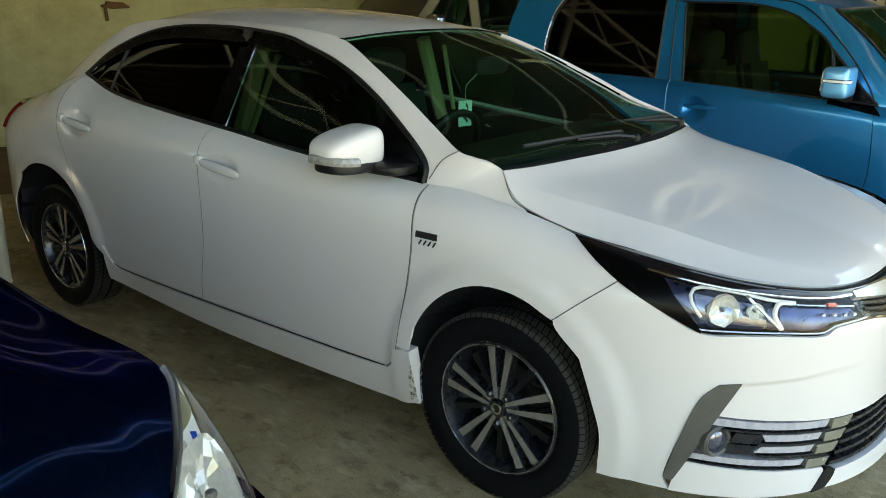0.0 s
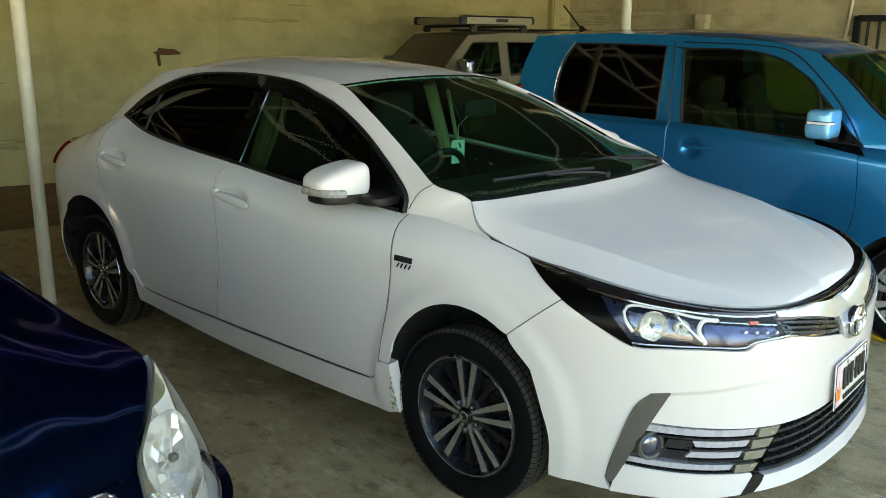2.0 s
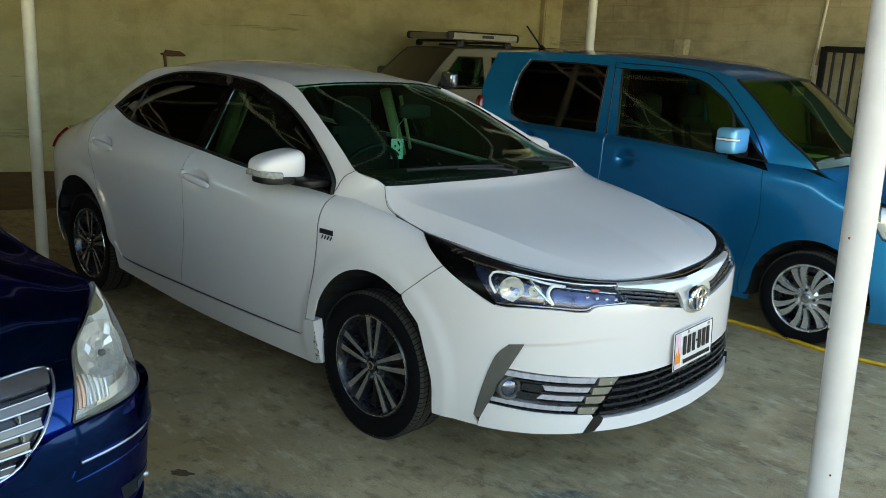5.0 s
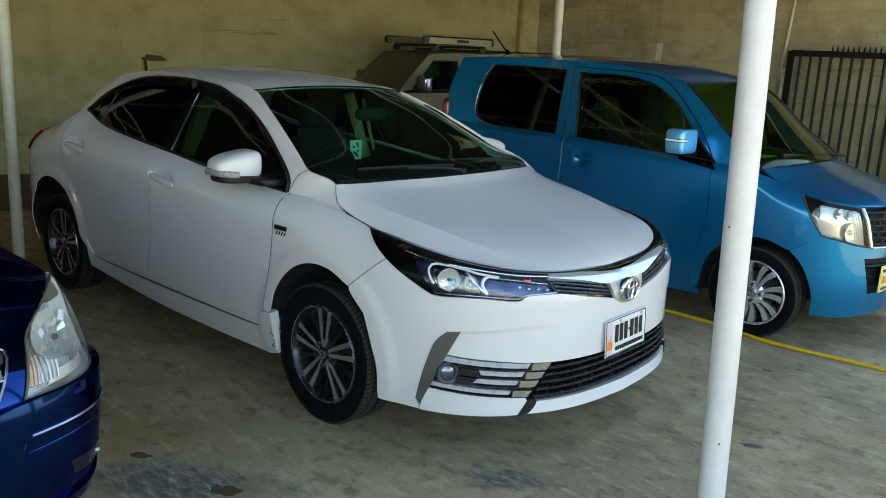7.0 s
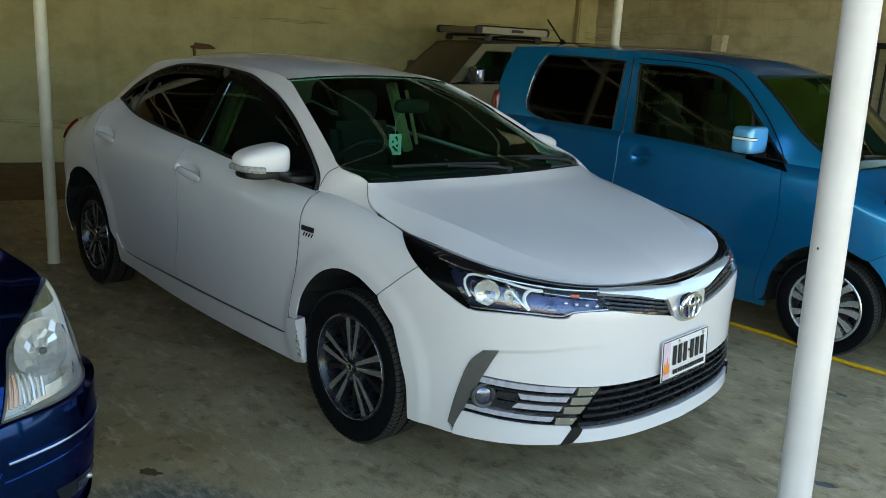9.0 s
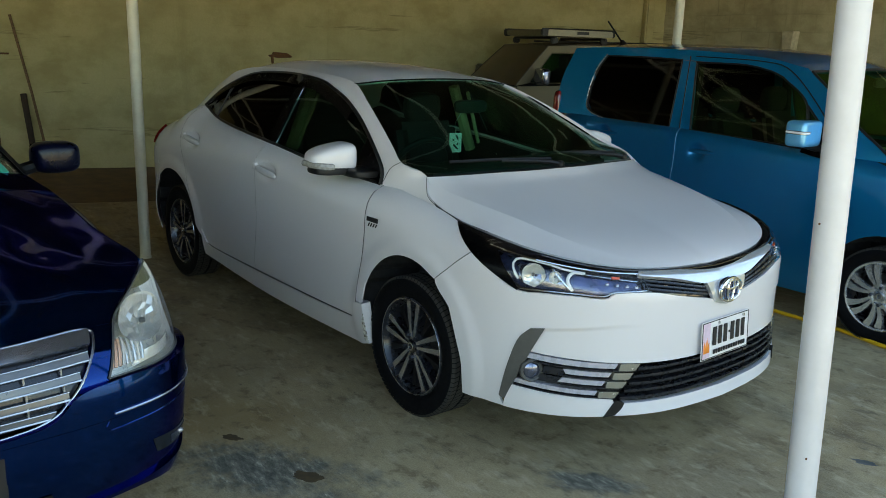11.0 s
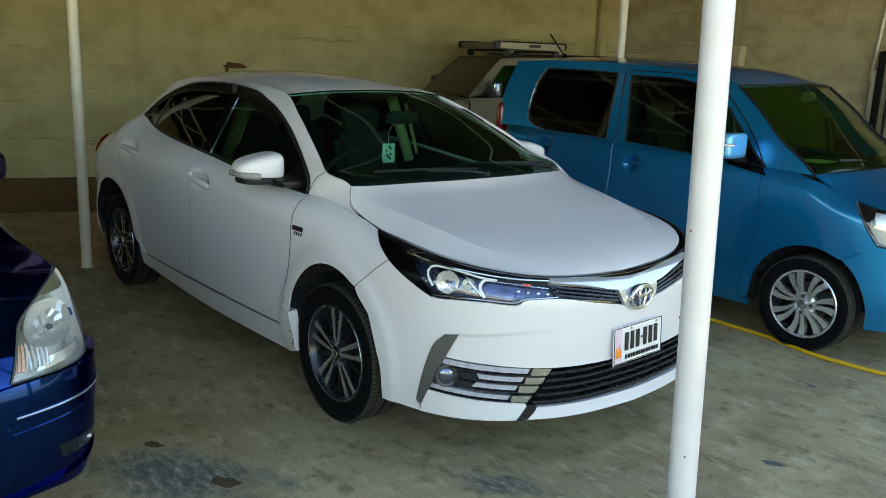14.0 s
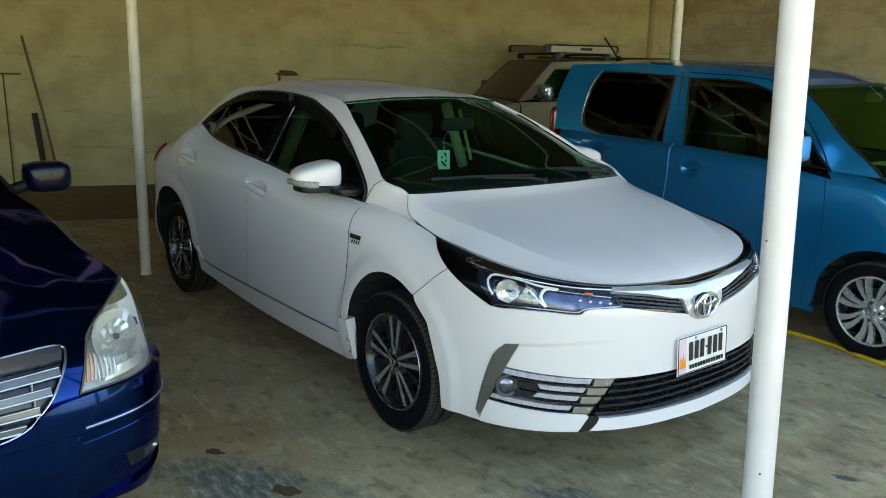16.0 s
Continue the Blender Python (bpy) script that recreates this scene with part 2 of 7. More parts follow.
VISOR = plain("smoked_visor_black", (0.0015, 0.0015, 0.0018), 0.25, spec=0.10, vary=0.05)
GLOSS = plain("gloss_black", (0.006, 0.006, 0.009), 0.08, coat=1.0)
RUBBER = plain("tyre_rubber", (0.0040, 0.0042, 0.0052), 0.8, vary=0.35, grain=0.15, spec=0.10)
TREAD = plain("dusty_tread", (0.026, 0.024, 0.021), 0.85, vary=0.4, grain=0.2)
CHROME = plain("chrome", (0.82, 0.83, 0.84), 0.07, 1.0, vary=0.03)
SATIN = plain("satin_silver", (0.55, 0.55, 0.56), 0.28, 0.9, vary=0.06)
ALLOY = plain("silver_alloy", (0.70, 0.71, 0.72), 0.24, 0.75, vary=0.06)
MACHINED = plain("machined_alloy", (0.54, 0.54, 0.56), 0.20, 0.85, vary=0.06)
GUNMETAL = plain("gunmetal_paint", (0.024, 0.026, 0.034), 0.28, 0.5, coat=0.4)
GREYPLASTIC = plain("grey_plastic", (0.085, 0.083, 0.078), 0.45, grain=0.1)
DARK = plain("dark_void", (0.008, 0.008, 0.009), 0.9)
FABRIC = plain("dark_seat_fabric", (0.012, 0.012, 0.013), 0.9, vary=0.3, grain=0.3)
BEIGE = plain("beige_trim", (0.42, 0.36, 0.20), 0.7, vary=0.1)
BRAKE = plain("brake_steel", (0.06, 0.056, 0.052), 0.45, 0.8, vary=0.3)
RED = plain("red_lens", (0.17, 0.006, 0.006), 0.15, coat=1.0)
AMBER = plain("amber_lens", (0.75, 0.25, 0.03), 0.2, coat=1.0)
WHITE_POLE = plain("white_pole_paint", (0.60, 0.60, 0.63), 0.38, vary=0.06, scale=9.0, grain=0.06)
CREAM_POLE = plain("cream_pole_paint", (0.62, 0.58, 0.46), 0.45, vary=0.1, scale=9.0)
HOSE = plain("yellow_rubber", (0.62, 0.37, 0.015), 0.42, vary=0.15)
IRON = plain("black_iron", (0.006, 0.006, 0.007), 0.55, 0.0, vary=0.3, spec=0.25)
RUST = plain("rusty_steel", (0.115, 0.050, 0.018), 0.85, vary=0.5, scale=60, grain=0.4)
WOOD = plain("weathered_wood", (0.17, 0.10, 0.05), 0.8, vary=0.4, scale=40, grain=0.3)
STAIN = plain("oil_stain", (0.11, 0.11, 0.105), 0.5, vary=0.6, scale=9, grain=0.2)
# violet puts the blue reflections inside the lamp into the colour
LAMP_REFLECTION = plain("violet_lamp_reflection", (0.085, 0.105, 0.22), 0.16, 0.7, vary=0.5, scale=22)
GUIDE = plain("white_light_guide", (0.86, 0.87, 0.88), 0.20, vary=0.03, coat=1.0)
RED_AMBER = plain("red_amber_lens", (0.70, 0.09, 0.03), 0.2, coat=1.0)
DULL_CHROME = plain("dulled_chrome", (0.40, 0.43, 0.50), 0.22, 0.9, vary=0.10)
FOG_DARK = plain("dark_fog_reflector", (0.010, 0.014, 0.020), 0.35, 0.0, vary=0.7, scale=40, spec=0.2)
MIRROR_NAVY = plain("dark_navy_plastic", (0.001, 0.002, 0.012), 0.30, coat=0.25, spec=0.2)
BAR_TIP = plain("dull_bar_silver", (0.36, 0.35, 0.30), 0.25, 0.6, vary=0.04)
RUST_STAIN = plain("rust_stain", (0.085, 0.055, 0.022), 0.8, vary=0.5, scale=30)
EARTH = plain("packed_earth", (0.17, 0.105, 0.05), 0.95, vary=0.35, scale=5, grain=0.5)
SAND = plain("yard_earth", (0.46, 0.39, 0.27), 0.95, vary=0.25, scale=0.8, grain=0.5)
ROOFING = plain("fibre_sheet_roofing", (0.056, 0.049, 0.036), 0.9, vary=0.3, scale=2.0)
STEEL = plain("white_steel_paint", (0.88, 0.88, 0.85), 0.5, 0.0, vary=0.05)
PLATE_WHITE = plain("plate_white", (0.80, 0.78, 0.78), 0.35, vary=0.03)
PLATE_PINK = plain("plate_pink", (0.72, 0.55, 0.66), 0.4)
ORANGE = plain("orange_print", (0.85, 0.26, 0.03), 0.5)
INK = plain("black_print", (0.01, 0.01, 0.012), 0.5)
MINT = plain("mint_card", (0.80, 0.88, 0.88), 0.6, vary=0.04)
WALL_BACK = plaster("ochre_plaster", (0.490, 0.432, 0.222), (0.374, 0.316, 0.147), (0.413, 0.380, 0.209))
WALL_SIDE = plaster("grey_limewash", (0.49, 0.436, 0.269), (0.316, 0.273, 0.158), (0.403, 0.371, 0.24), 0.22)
SIGNAL_GREY = plain("grey_signal_lens", (0.30, 0.29, 0.27), 0.12, vary=0.3, scale=60, coat=1.0)
LENS_LAMP = plain("clear_lamp_plastic", (0.55, 0.53, 0.50), 0.12, coat=1.0)
GREENTINT = plain("aqua_sunshade", (0.05, 0.42, 0.30), 0.6)
FLOOR = concrete_floor()
PLATE_YELLOW = plain("plate_yellow", (0.80, 0.76, 0.35), 0.4, vary=0.05)
BLUE_PALE = car_paint("pale_blue_metallic", (0.10, 0.36, 0.62), 0.30, 0.4, 0.4, 0.03)
AMBER_PALE = plain("pale_amber_lens", (0.70, 0.42, 0.28), 0.2, coat=1.0)
DUSTY_GLASS = plain("dusty_screen", (0.070, 0.058, 0.036), 0.45, vary=0.35, scale=4)
RACK_METAL = plain("worn_aluminium", (0.22, 0.20, 0.145), 0.45, 0.5, vary=0.15)
PALE_STONE = plain("broken_concrete", (0.44, 0.385, 0.26), 0.9, vary=0.2, scale=14, grain=0.5)
WOOD_DARK = plain("dark_wood", (0.035, 0.022, 0.014), 0.8, vary=0.4, scale=30, grain=0.3)

FOG_SILVER = plain("pale_lilac_plastic", (0.44, 0.44, 0.50), 0.28, 0.1, vary=0.03, coat=0.5)
SEAM = plain("seam_shadow", (0.09, 0.09, 0.09), 0.8)

LAMP_CHROME = plain("faceted_lamp_silver", (0.94, 0.92, 0.85), 0.16, 0.60, vary=0.14, scale=75)
LAMP_HOUSING = plain("bright_lamp_housing", (0.86, 0.84, 0.74), 0.30, 0.3, vary=0.12, scale=45)
LAMP_OLIVE = plain("dull_lamp_plastic", (0.22, 0.21, 0.12), 0.35, vary=0.2, scale=30)
BROW = plain("clear_chrome_brow", (0.74, 0.77, 0.82), 0.13, 0.65, vary=0.04)
LAMP_NAVY = plain("tinted_lamp_housing", (0.055, 0.075, 0.17), 0.18, 0.5, vary=0.5, scale=55, coat=1.0)
GRILLE_SILVER = plain("satin_grille_silver", (0.17, 0.175, 0.185), 0.32, 0.6, vary=0.05)
LAMP_SMOKE = plain("smoked_reflector", (0.20, 0.22, 0.31), 0.14, 0.85, vary=0.6, scale=48)


def scuffed_white():
    m, nt, p = material("scuffed_white")
    nt.links.new(ramp(nt, noise_of(nt, 55.0, 6, 0.7), [(0.46, (0.72, 0.71, 0.68)), (0.60, (0.10, 0.08, 0.055))]), p.inputs["Base Color"])
    p.inputs["Roughness"].default_value = 0.6
    return m


SCUFF = scuffed_white()

# ---- building tools ----
class Mesh:
    """Collects points and faces for one mesh."""

    def __init__(self):
        self.v, self.f = [], []

    def add(self, pts, faces):
        k = len(self.v)
        self.v += [tuple(float(c) for c in p) for p in pts]
        self.f += [tuple(i + k for i in f) for f in faces]
        return self

    def grid(self, g, close_u=False, close_v=False):
        g = np.asarray(g, float)
        nu, nv = g.shape[:2]
        faces = []
        for i in range(nu if close_u else nu - 1):
            for j in range(nv if close_v else nv - 1):
                a, b = (i + 1) % nu, (j + 1) % nv
                faces.append((i * nv + j, a * nv + j, a * nv + b, i * nv + b))
        return self.add(g.reshape(-1, 3), faces)

    def solid(self, g, thick, away=None, walls=(1, 1, 1, 1)):
        """A sheet of real thickness: the outer grid, an inner one, and the edges between (left, right, bottom, top)."""
        g = np.asarray(g, float)
        n = grid_normals(g)
        if away is not None and ((g - np.asarray(away)) * n).sum() < 0:
            n = -n
        inner = g - n * thick
        self.grid(g).grid(inner)
        for on, a, b in zip(walls, (g[0], g[-1], g[:, 0], g[:, -1]), (inner[0], inner[-1], inner[:, 0], inner[:, -1])):
            if on:
                self.grid(np.stack([a, b]))
        return self

    def box(self, x, y, z, sx, sy, sz, bevel=0.0, m=None):
        bm = bmesh.new()
        bmesh.ops.create_cube(bm, size=1.0, matrix=Matrix.LocRotScale((x, y, z), None, (sx, sy, sz)))
        if bevel:
            bmesh.ops.bevel(bm, geom=bm.edges[:], offset=bevel, segments=2, affect="EDGES")
        if m is not None:
            bm.transform(m)
        bm.verts.index_update()
        self.add([v.co for v in bm.verts], [[v.index for v in f.verts] for f in bm.faces])
        bm.free()
        return self

    def tube(self, pts, r, sides=8, closed=False, caps=True, r_end=None):
        pts = np.asarray(pts, float)
        n = len(pts)
        rings = []
        up = np.array((0.0, 0.0, 1.0))
        for i in range(n):
            d = pts[(i + 1) % n] - pts[i - 1] if closed else pts[min(i + 1, n - 1)] - pts[max(i - 1, 0)]
            d /= np.linalg.norm(d) + 1e-12
            a = np.cross(d, up if abs(d[2]) < 0.95 else (1.0, 0, 0))
            a /= np.linalg.norm(a)
            b = np.cross(d, a)
            rr = r if r_end is None else r + (r_end - r) * i / (n - 1)
            th = np.arange(sides) / sides * 2 * np.pi
            rings.append(pts[i] + rr * (np.cos(th)[:, None] * a + np.sin(th)[:, None] * b))
        k = len(self.v)
        self.grid(rings, close_u=closed, close_v=True)
        if caps and not closed:
            self.f += [tuple(range(k, k + sides)), tuple(range(k + (n - 1) * sides, k + n * sides))]
        return self

    def lathe(self, profile, steps=48, m=None, wobble=None):
        """profile: (radius, along) pairs; turned about y."""
        rows = []
        for i in range(steps):
            a = 2 * math.pi * i / steps
            row = []
            for j, (r, y) in enumerate(profile):
                rr = r + (wobble(i, j) if wobble else 0)
                row.append((rr * math.cos(a), y, rr * math.sin(a)))
            rows.append(row)
        g = np.asarray(rows, float)
        if m is not None:
            g = np.array([[m @ Vector(p) for p in row] for row in g])
        return self.grid(g, close_u=True)

    def extrude(self, outline, depth, m=None, taper=1.0):
        """outline: points in the x-z plane; pushed out along -y by depth."""
        n = len(outline)
        c = np.mean(outline, axis=0)
        a = [(x, 0.0, z) for x, z in outline]
        b = [(c[0] + (x - c[0]) * taper, -depth, c[1] + (z - c[1]) * taper) for x, z in outline]
        pts = [Vector(p) for p in a + b]
        if m is not None:
            pts = [m @ p for p in pts]
        faces = [tuple(range(n)), tuple(range(2 * n - 1, n - 1, -1))] + [(i, (i + 1) % n, n + (i + 1) % n, n + i) for i in range(n)]
        return self.add(pts, faces)


def grid_normals(g):
    du, dv = np.gradient(g, axis=0), np.gradient(g, axis=1)
    n = np.cross(du, dv)
    return n / (np.linalg.norm(n, axis=2, keepdims=True) + 1e-12)


def mesh_data(name, m, mat, smooth=True, sharp=35.0, weld=True):
    me = bpy.data.meshes.new(name)
    bm = bmesh.new()
    vs = [bm.verts.new(p) for p in m.v]
    for f in m.f:
        ids = list(dict.fromkeys(f))
        if len(ids) > 2:
            try:
                bm.faces.new([vs[i] for i in ids])
            except ValueError:
                pass
    if weld:
        bmesh.ops.remove_doubles(bm, verts=bm.verts[:], dist=0.0003)
    bmesh.ops.recalc_face_normals(bm, faces=bm.faces[:])
    for f in bm.faces:
        f.smooth = smooth
    lim = radians(sharp)
    for e in bm.edges:
        if len(e.link_faces) == 2 and e.calc_face_angle(0) > lim:
            e.smooth = False
    bm.to_mesh(me)
    bm.free()
    me.materials.append(mat)
    return me


def part(name, m, mat, parent=None, label="", smooth=True, sharp=35.0, at=None):
    ob = new(name, mesh_data(name, m, mat, smooth, sharp))
    if parent is not None:
        ob.parent = parent
    if at is not None:
        ob.matrix_basis = at
    return tagged(ob, label)


def thing(name, where, label, category, group="", kind=""):
    ob = new(name)
    ob.empty_display_size = 0.2
    ob.matrix_basis = where
    return tagged(ob, label, category, group, kind)


def smooth_curve(keys, n):
    """n + 1 points along a smooth curve through the keys, evenly spread."""
    k = np.asarray(keys, float)
    if len(k) == 2:
        return k[0] + (k[1] - k[0]) * np.linspace(0, 1, n + 1)[:, None]
    ext = np.vstack([2 * k[0] - k[1], k, 2 * k[-1] - k[-2]])
    out = []
    for i in range(1, len(ext) - 2):
        p0, p1, p2, p3 = ext[i - 1 : i + 3]
        for t in np.linspace(0, 1, 16, endpoint=False):
            out.append(0.5 * (2 * p1 + (p2 - p0) * t + (2 * p0 - 5 * p1 + 4 * p2 - p3) * t**2 + (3 * p1 - p0 - 3 * p2 + p3) * t**3))
    out.append(k[-1])
    out = np.array(out)
    far = np.r_[0, np.cumsum(np.linalg.norm(np.diff(out, axis=0), axis=1))]
    want = np.linspace(0, far[-1], n + 1)
    return np.stack([np.interp(want, far, c) for c in out.T], 1)


def curve1(keys):
    """A smooth function through (x, value) keys, level outside them."""
    k = np.asarray(sorted(keys), float)
    xs, ys = k[:, 0], k[:, 1]
    m = np.gradient(ys, xs) if len(xs) > 2 else np.full(len(xs), (ys[-1] - ys[0]) / (xs[-1] - xs[0]))
    d = np.diff(ys) / np.diff(xs)
    for i in range(len(d)):
        if d[i] == 0:
            m[i] = m[i + 1] = 0

    def f(x):
        x = np.clip(x, xs[0], xs[-1])
        i = np.clip(np.searchsorted(xs, x, side="right") - 1, 0, len(xs) - 2)
        h = xs[i + 1] - xs[i]
        t = (x - xs[i]) / h
        return (2 * t**3 - 3 * t**2 + 1) * ys[i] + (t**3 - 2 * t**2 + t) * h * m[i] + (-2 * t**3 + 3 * t**2) * ys[i + 1] + (t**3 - t**2) * h * m[i + 1]

    return f


def coons(bottom, top, left, right, nu, nv):
    """A patch between four edge curves; bottom and top run from left to right, left and right run upwards."""
    b, t, l, r = smooth_curve(bottom, nu), smooth_curve(top, nu), smooth_curve(left, nv), smooth_curve(right, nv)
    u, v = np.linspace(0, 1, nu + 1)[:, None, None], np.linspace(0, 1, nv + 1)[None, :, None]
    return ((1 - v) * b[:, None] + v * t[:, None] + (1 - u) * l[None] + u * r[None]
            - ((1 - u) * (1 - v) * b[0] + u * (1 - v) * b[-1] + (1 - u) * v * t[0] + u * v * t[-1]))


class Shell:
    """The lower body of a car, forward +x, front axle at x = 0: a rounded plan outline, a sill line,
    a shoulder line above, and the roll of the side between them. s runs in metres round the outline
    from the middle of the nose; sides are given as y > 0 and mirrored. A place on the outline is x,
    (0, y) or (1, s)."""

    def __init__(self, nose, nose_n, tail, tail_n, base, half, low, top, roll, shoulder, tuck, belly=0.5, bulge=0.006, phi=78.0):
        a = np.linspace(0, np.pi / 2, 120)
        pol = lambda ax, n: (np.abs(np.cos(a) / ax) ** n + np.abs(np.sin(a) / half) ** n) ** (-1 / n)
        r = pol(nose, nose_n)
        front = np.stack([r * np.cos(a), r * np.sin(a)], 1)
        t = np.linspace(0, 1, 80)[1:-1]
        side = np.stack([-base * t, half + bulge * np.sin(np.pi * t) ** 2], 1)
        r = pol(tail, tail_n)
        rear = np.stack([-base - r * np.cos(a), r * np.sin(a)], 1)[::-1]
        self.c = np.vstack([front, side, rear])
        self.s = np.r_[0, np.cumsum(np.linalg.norm(np.diff(self.c, axis=0), axis=1))]
        d = np.gradient(self.c, self.s, axis=0)
        self.n = np.stack([-d[:, 1], d[:, 0]], 1)
        self.n *= -1
        self.n /= np.linalg.norm(self.n, axis=1)[:, None]
        self.front, self.half, self.length = len(front), half, self.s[-1]
        knots = lambda ks: curve1([(self.sp(p), v) for p, v in ks])
        self.low, self.top, self.roll, self.shoulder, self.tuck = (knots(k) for k in (low, top, roll, shoulder, tuck))
        self.belly, self.phi, self.dents, self.flares = belly, radians(phi), [], []

    def sx(self, x):
        return float(np.interp(-x, -self.c[:, 0], self.s))

    def sy(self, y):
        return float(np.interp(y, self.c[: self.front, 1], self.s[: self.front]))

    def sp(self, p):
        if isinstance(p, tuple):
            return p[1] if p[0] == 1 else self.sy(p[1])
        return self.sx(p)

    def at(self, s, z, off=0.0):
        """Points of the skin at outline length s (below 0: the other side of the nose) and height z."""
        s, z = np.broadcast_arrays(np.asarray(s, float), np.asarray(z, float))
        sg, q = np.where(s < 0, -1.0, 1.0), np.abs(s)
        cx, cy = np.interp(q, self.s, self.c[:, 0]), np.interp(q, self.s, self.c[:, 1])
        nx, ny = np.interp(q, self.s, self.n[:, 0]), np.interp(q, self.s, self.n[:, 1])
        zt, hs = self.top(q), self.shoulder(q)
        f = np.clip((z - (zt - hs)) / hs, 0, 1) * math.sin(self.phi)
        d = self.roll(q) * (1 - np.sqrt(1 - f * f)) / (1 - math.cos(self.phi))
        zb = self.low(q)
        d = d + self.tuck(q) * np.clip((self.belly - z) / np.maximum(self.belly - zb, 0.05), 0, 1.4) ** 2
        for dx, dz, rx, rz, deep in self.dents:
            d = d + deep * np.exp(-(((cx - dx) / rx) ** 2 + ((z - dz) / rz) ** 2) ** 2)
        for fx, fz, r0, r1, high in self.flares:
            far = np.clip((r1 - np.hypot(cx - fx, z - fz)) / (r1 - r0), 0, 1)
            d = d - high * far * far * (3 - 2 * far) * (np.abs(cx - fx) < r1)
        d = d - off
        return np.stack([cx - nx * d, (cy - ny * d) * sg, z], -1)

    def patch(self, bottom, top, left, right, nu, nv, off=0.0):
        """A skin panel from edges given as (x or (None, y), z) pairs."""
        conv = lambda ks: [(self.sp(p), z) for p, z in ks]
        g = coons(conv(bottom), conv(top), conv(left), conv(right), nu, nv)
        return self.lift(g, off)

    def lift(self, g, off=0.0):
        p = self.at(g[..., 0], g[..., 1])
        if np.any(off):
            e = 0.004
            du = self.at(g[..., 0] + e, g[..., 1]) - self.at(g[..., 0] - e, g[..., 1])
            dv = self.at(g[..., 0], g[..., 1] + e) - self.at(g[..., 0], g[..., 1] - e)
            n = np.cross(du, dv)
            n /= np.linalg.norm(n, axis=-1, keepdims=True) + 1e-12
            n = np.where((n[..., 0] * (p[..., 0] + 1.3) + n[..., 1] * p[..., 1] < 0)[..., None], -n, n)
            p = p + n * np.asarray(off)[..., None] if np.ndim(off) else p + n * off
        return p

    def point(self, p, z, off=0.0):
        return self.lift(np.array([[(self.sp(p), z)]]), off)[0, 0]

    def line(self, keys, n, off=0.0):
        g = smooth_curve([(self.sp(p), z) for p, z in keys], n)
        return self.lift(g[None], off)[0]


def both(m):
    """The other side's mesh."""
    o = Mesh()
    o.v, o.f = [(x, -y, z) for x, y, z in m.v], [tuple(reversed(f)) for f in m.f]
    return o



# ---- the place ----
WALL_DIR = Vector((0.32, 0.947, 0)).normalized()
CORNER = Vector((-5.35, 7.75, 0))


def slab(name, corners, z0, z1, mat, label):
    m = Mesh()
    n = len(corners)
    m.add([(x, y, z0) for x, y in corners] + [(x, y, z1) for x, y in corners],
          [tuple(range(n)), tuple(range(n, 2 * n))] + [(i, (i + 1) % n, n + (i + 1) % n, n + i) for i in range(n)])
    return tagged(part(name, m, mat, None, smooth=False), label, "", "", "structure")


slab("ground", [(-400, -400), (400, -400), (400, 400), (-400, 400)], -0.6, -0.06, SAND, "dry sandy earth of the open yard")
# concrete slab, ending in a strip of bare earth before the back wall
W = WALL_DIR
N = Vector((W.y, -W.x, 0))
EDGE = Vector((-5.55, -0.2, 0))
far = EDGE + W * 12
near = EDGE - W * 12
slab("floor", [(near.x, near.y), (far.x, far.y), (14, 8.4), (14, -12)], -0.3, 0.0, FLOOR, "worn grey-brown concrete floor with stains")
slab("earth_strip", [((near - N * 4).x, (near - N * 4).y), ((far - N * 4).x, (far - N * 4).y), (far.x, far.y), (near.x, near.y)], -0.3, -0.012, EARTH,
     "strip of bare brown earth along the wall")


def wall(name, a, b, height, mat, label, course, length, seed, bulge=0.006, cell=0.055):
    """A plastered block wall: blocks ghost through the coat as shallow uneven courses."""
    a, b = Vector(a), Vector(b)
    d = (b - a).normalized()
    n = Vector((d.y, -d.x, 0))
    run = (b - a).length
    nu, nv = int(run / cell), int(height / cell)
    g = np.zeros((nu + 1, nv + 1, 3))
    for i in range(nu + 1):
        for j in range(nv + 1):
            u, z = run * i / nu, height * j / nv
            row = int(z / course)
            fz = abs(z / course - round(z / course)) * course
            uu = u / length + 0.5 * (row % 2)
            fu = abs(uu - round(uu)) * length
            q = Vector((u * 1.3, z * 1.3, seed))
            amount = max(0.0, noise.noise(q * 0.8) + 0.35)
            dip = amount * bulge * (math.exp(-((fz / 0.02) ** 2)) + 0.6 * math.exp(-((fu / 0.02) ** 2)))
            out = 0.010 * noise.noise(q) + 0.004 * noise.noise(q * 5) - dip
            p = a + d * u + n * out
            g[i, j] = (p.x, p.y, z)
    m = Mesh().grid(g)
    back = g.copy()
    back[..., :2] = (np.array([(a + d * (run * i / nu) - n * 0.23).xy for i in range(nu + 1)]))[:, None]
    m.grid(back)
    for p, q in ((g[0], back[0]), (g[-1], back[-1]), (g[:, -1], back[:, -1])):
        m.grid(np.stack([p, q]))
    return tagged(part(name, m, mat), label, "", "", "structure")


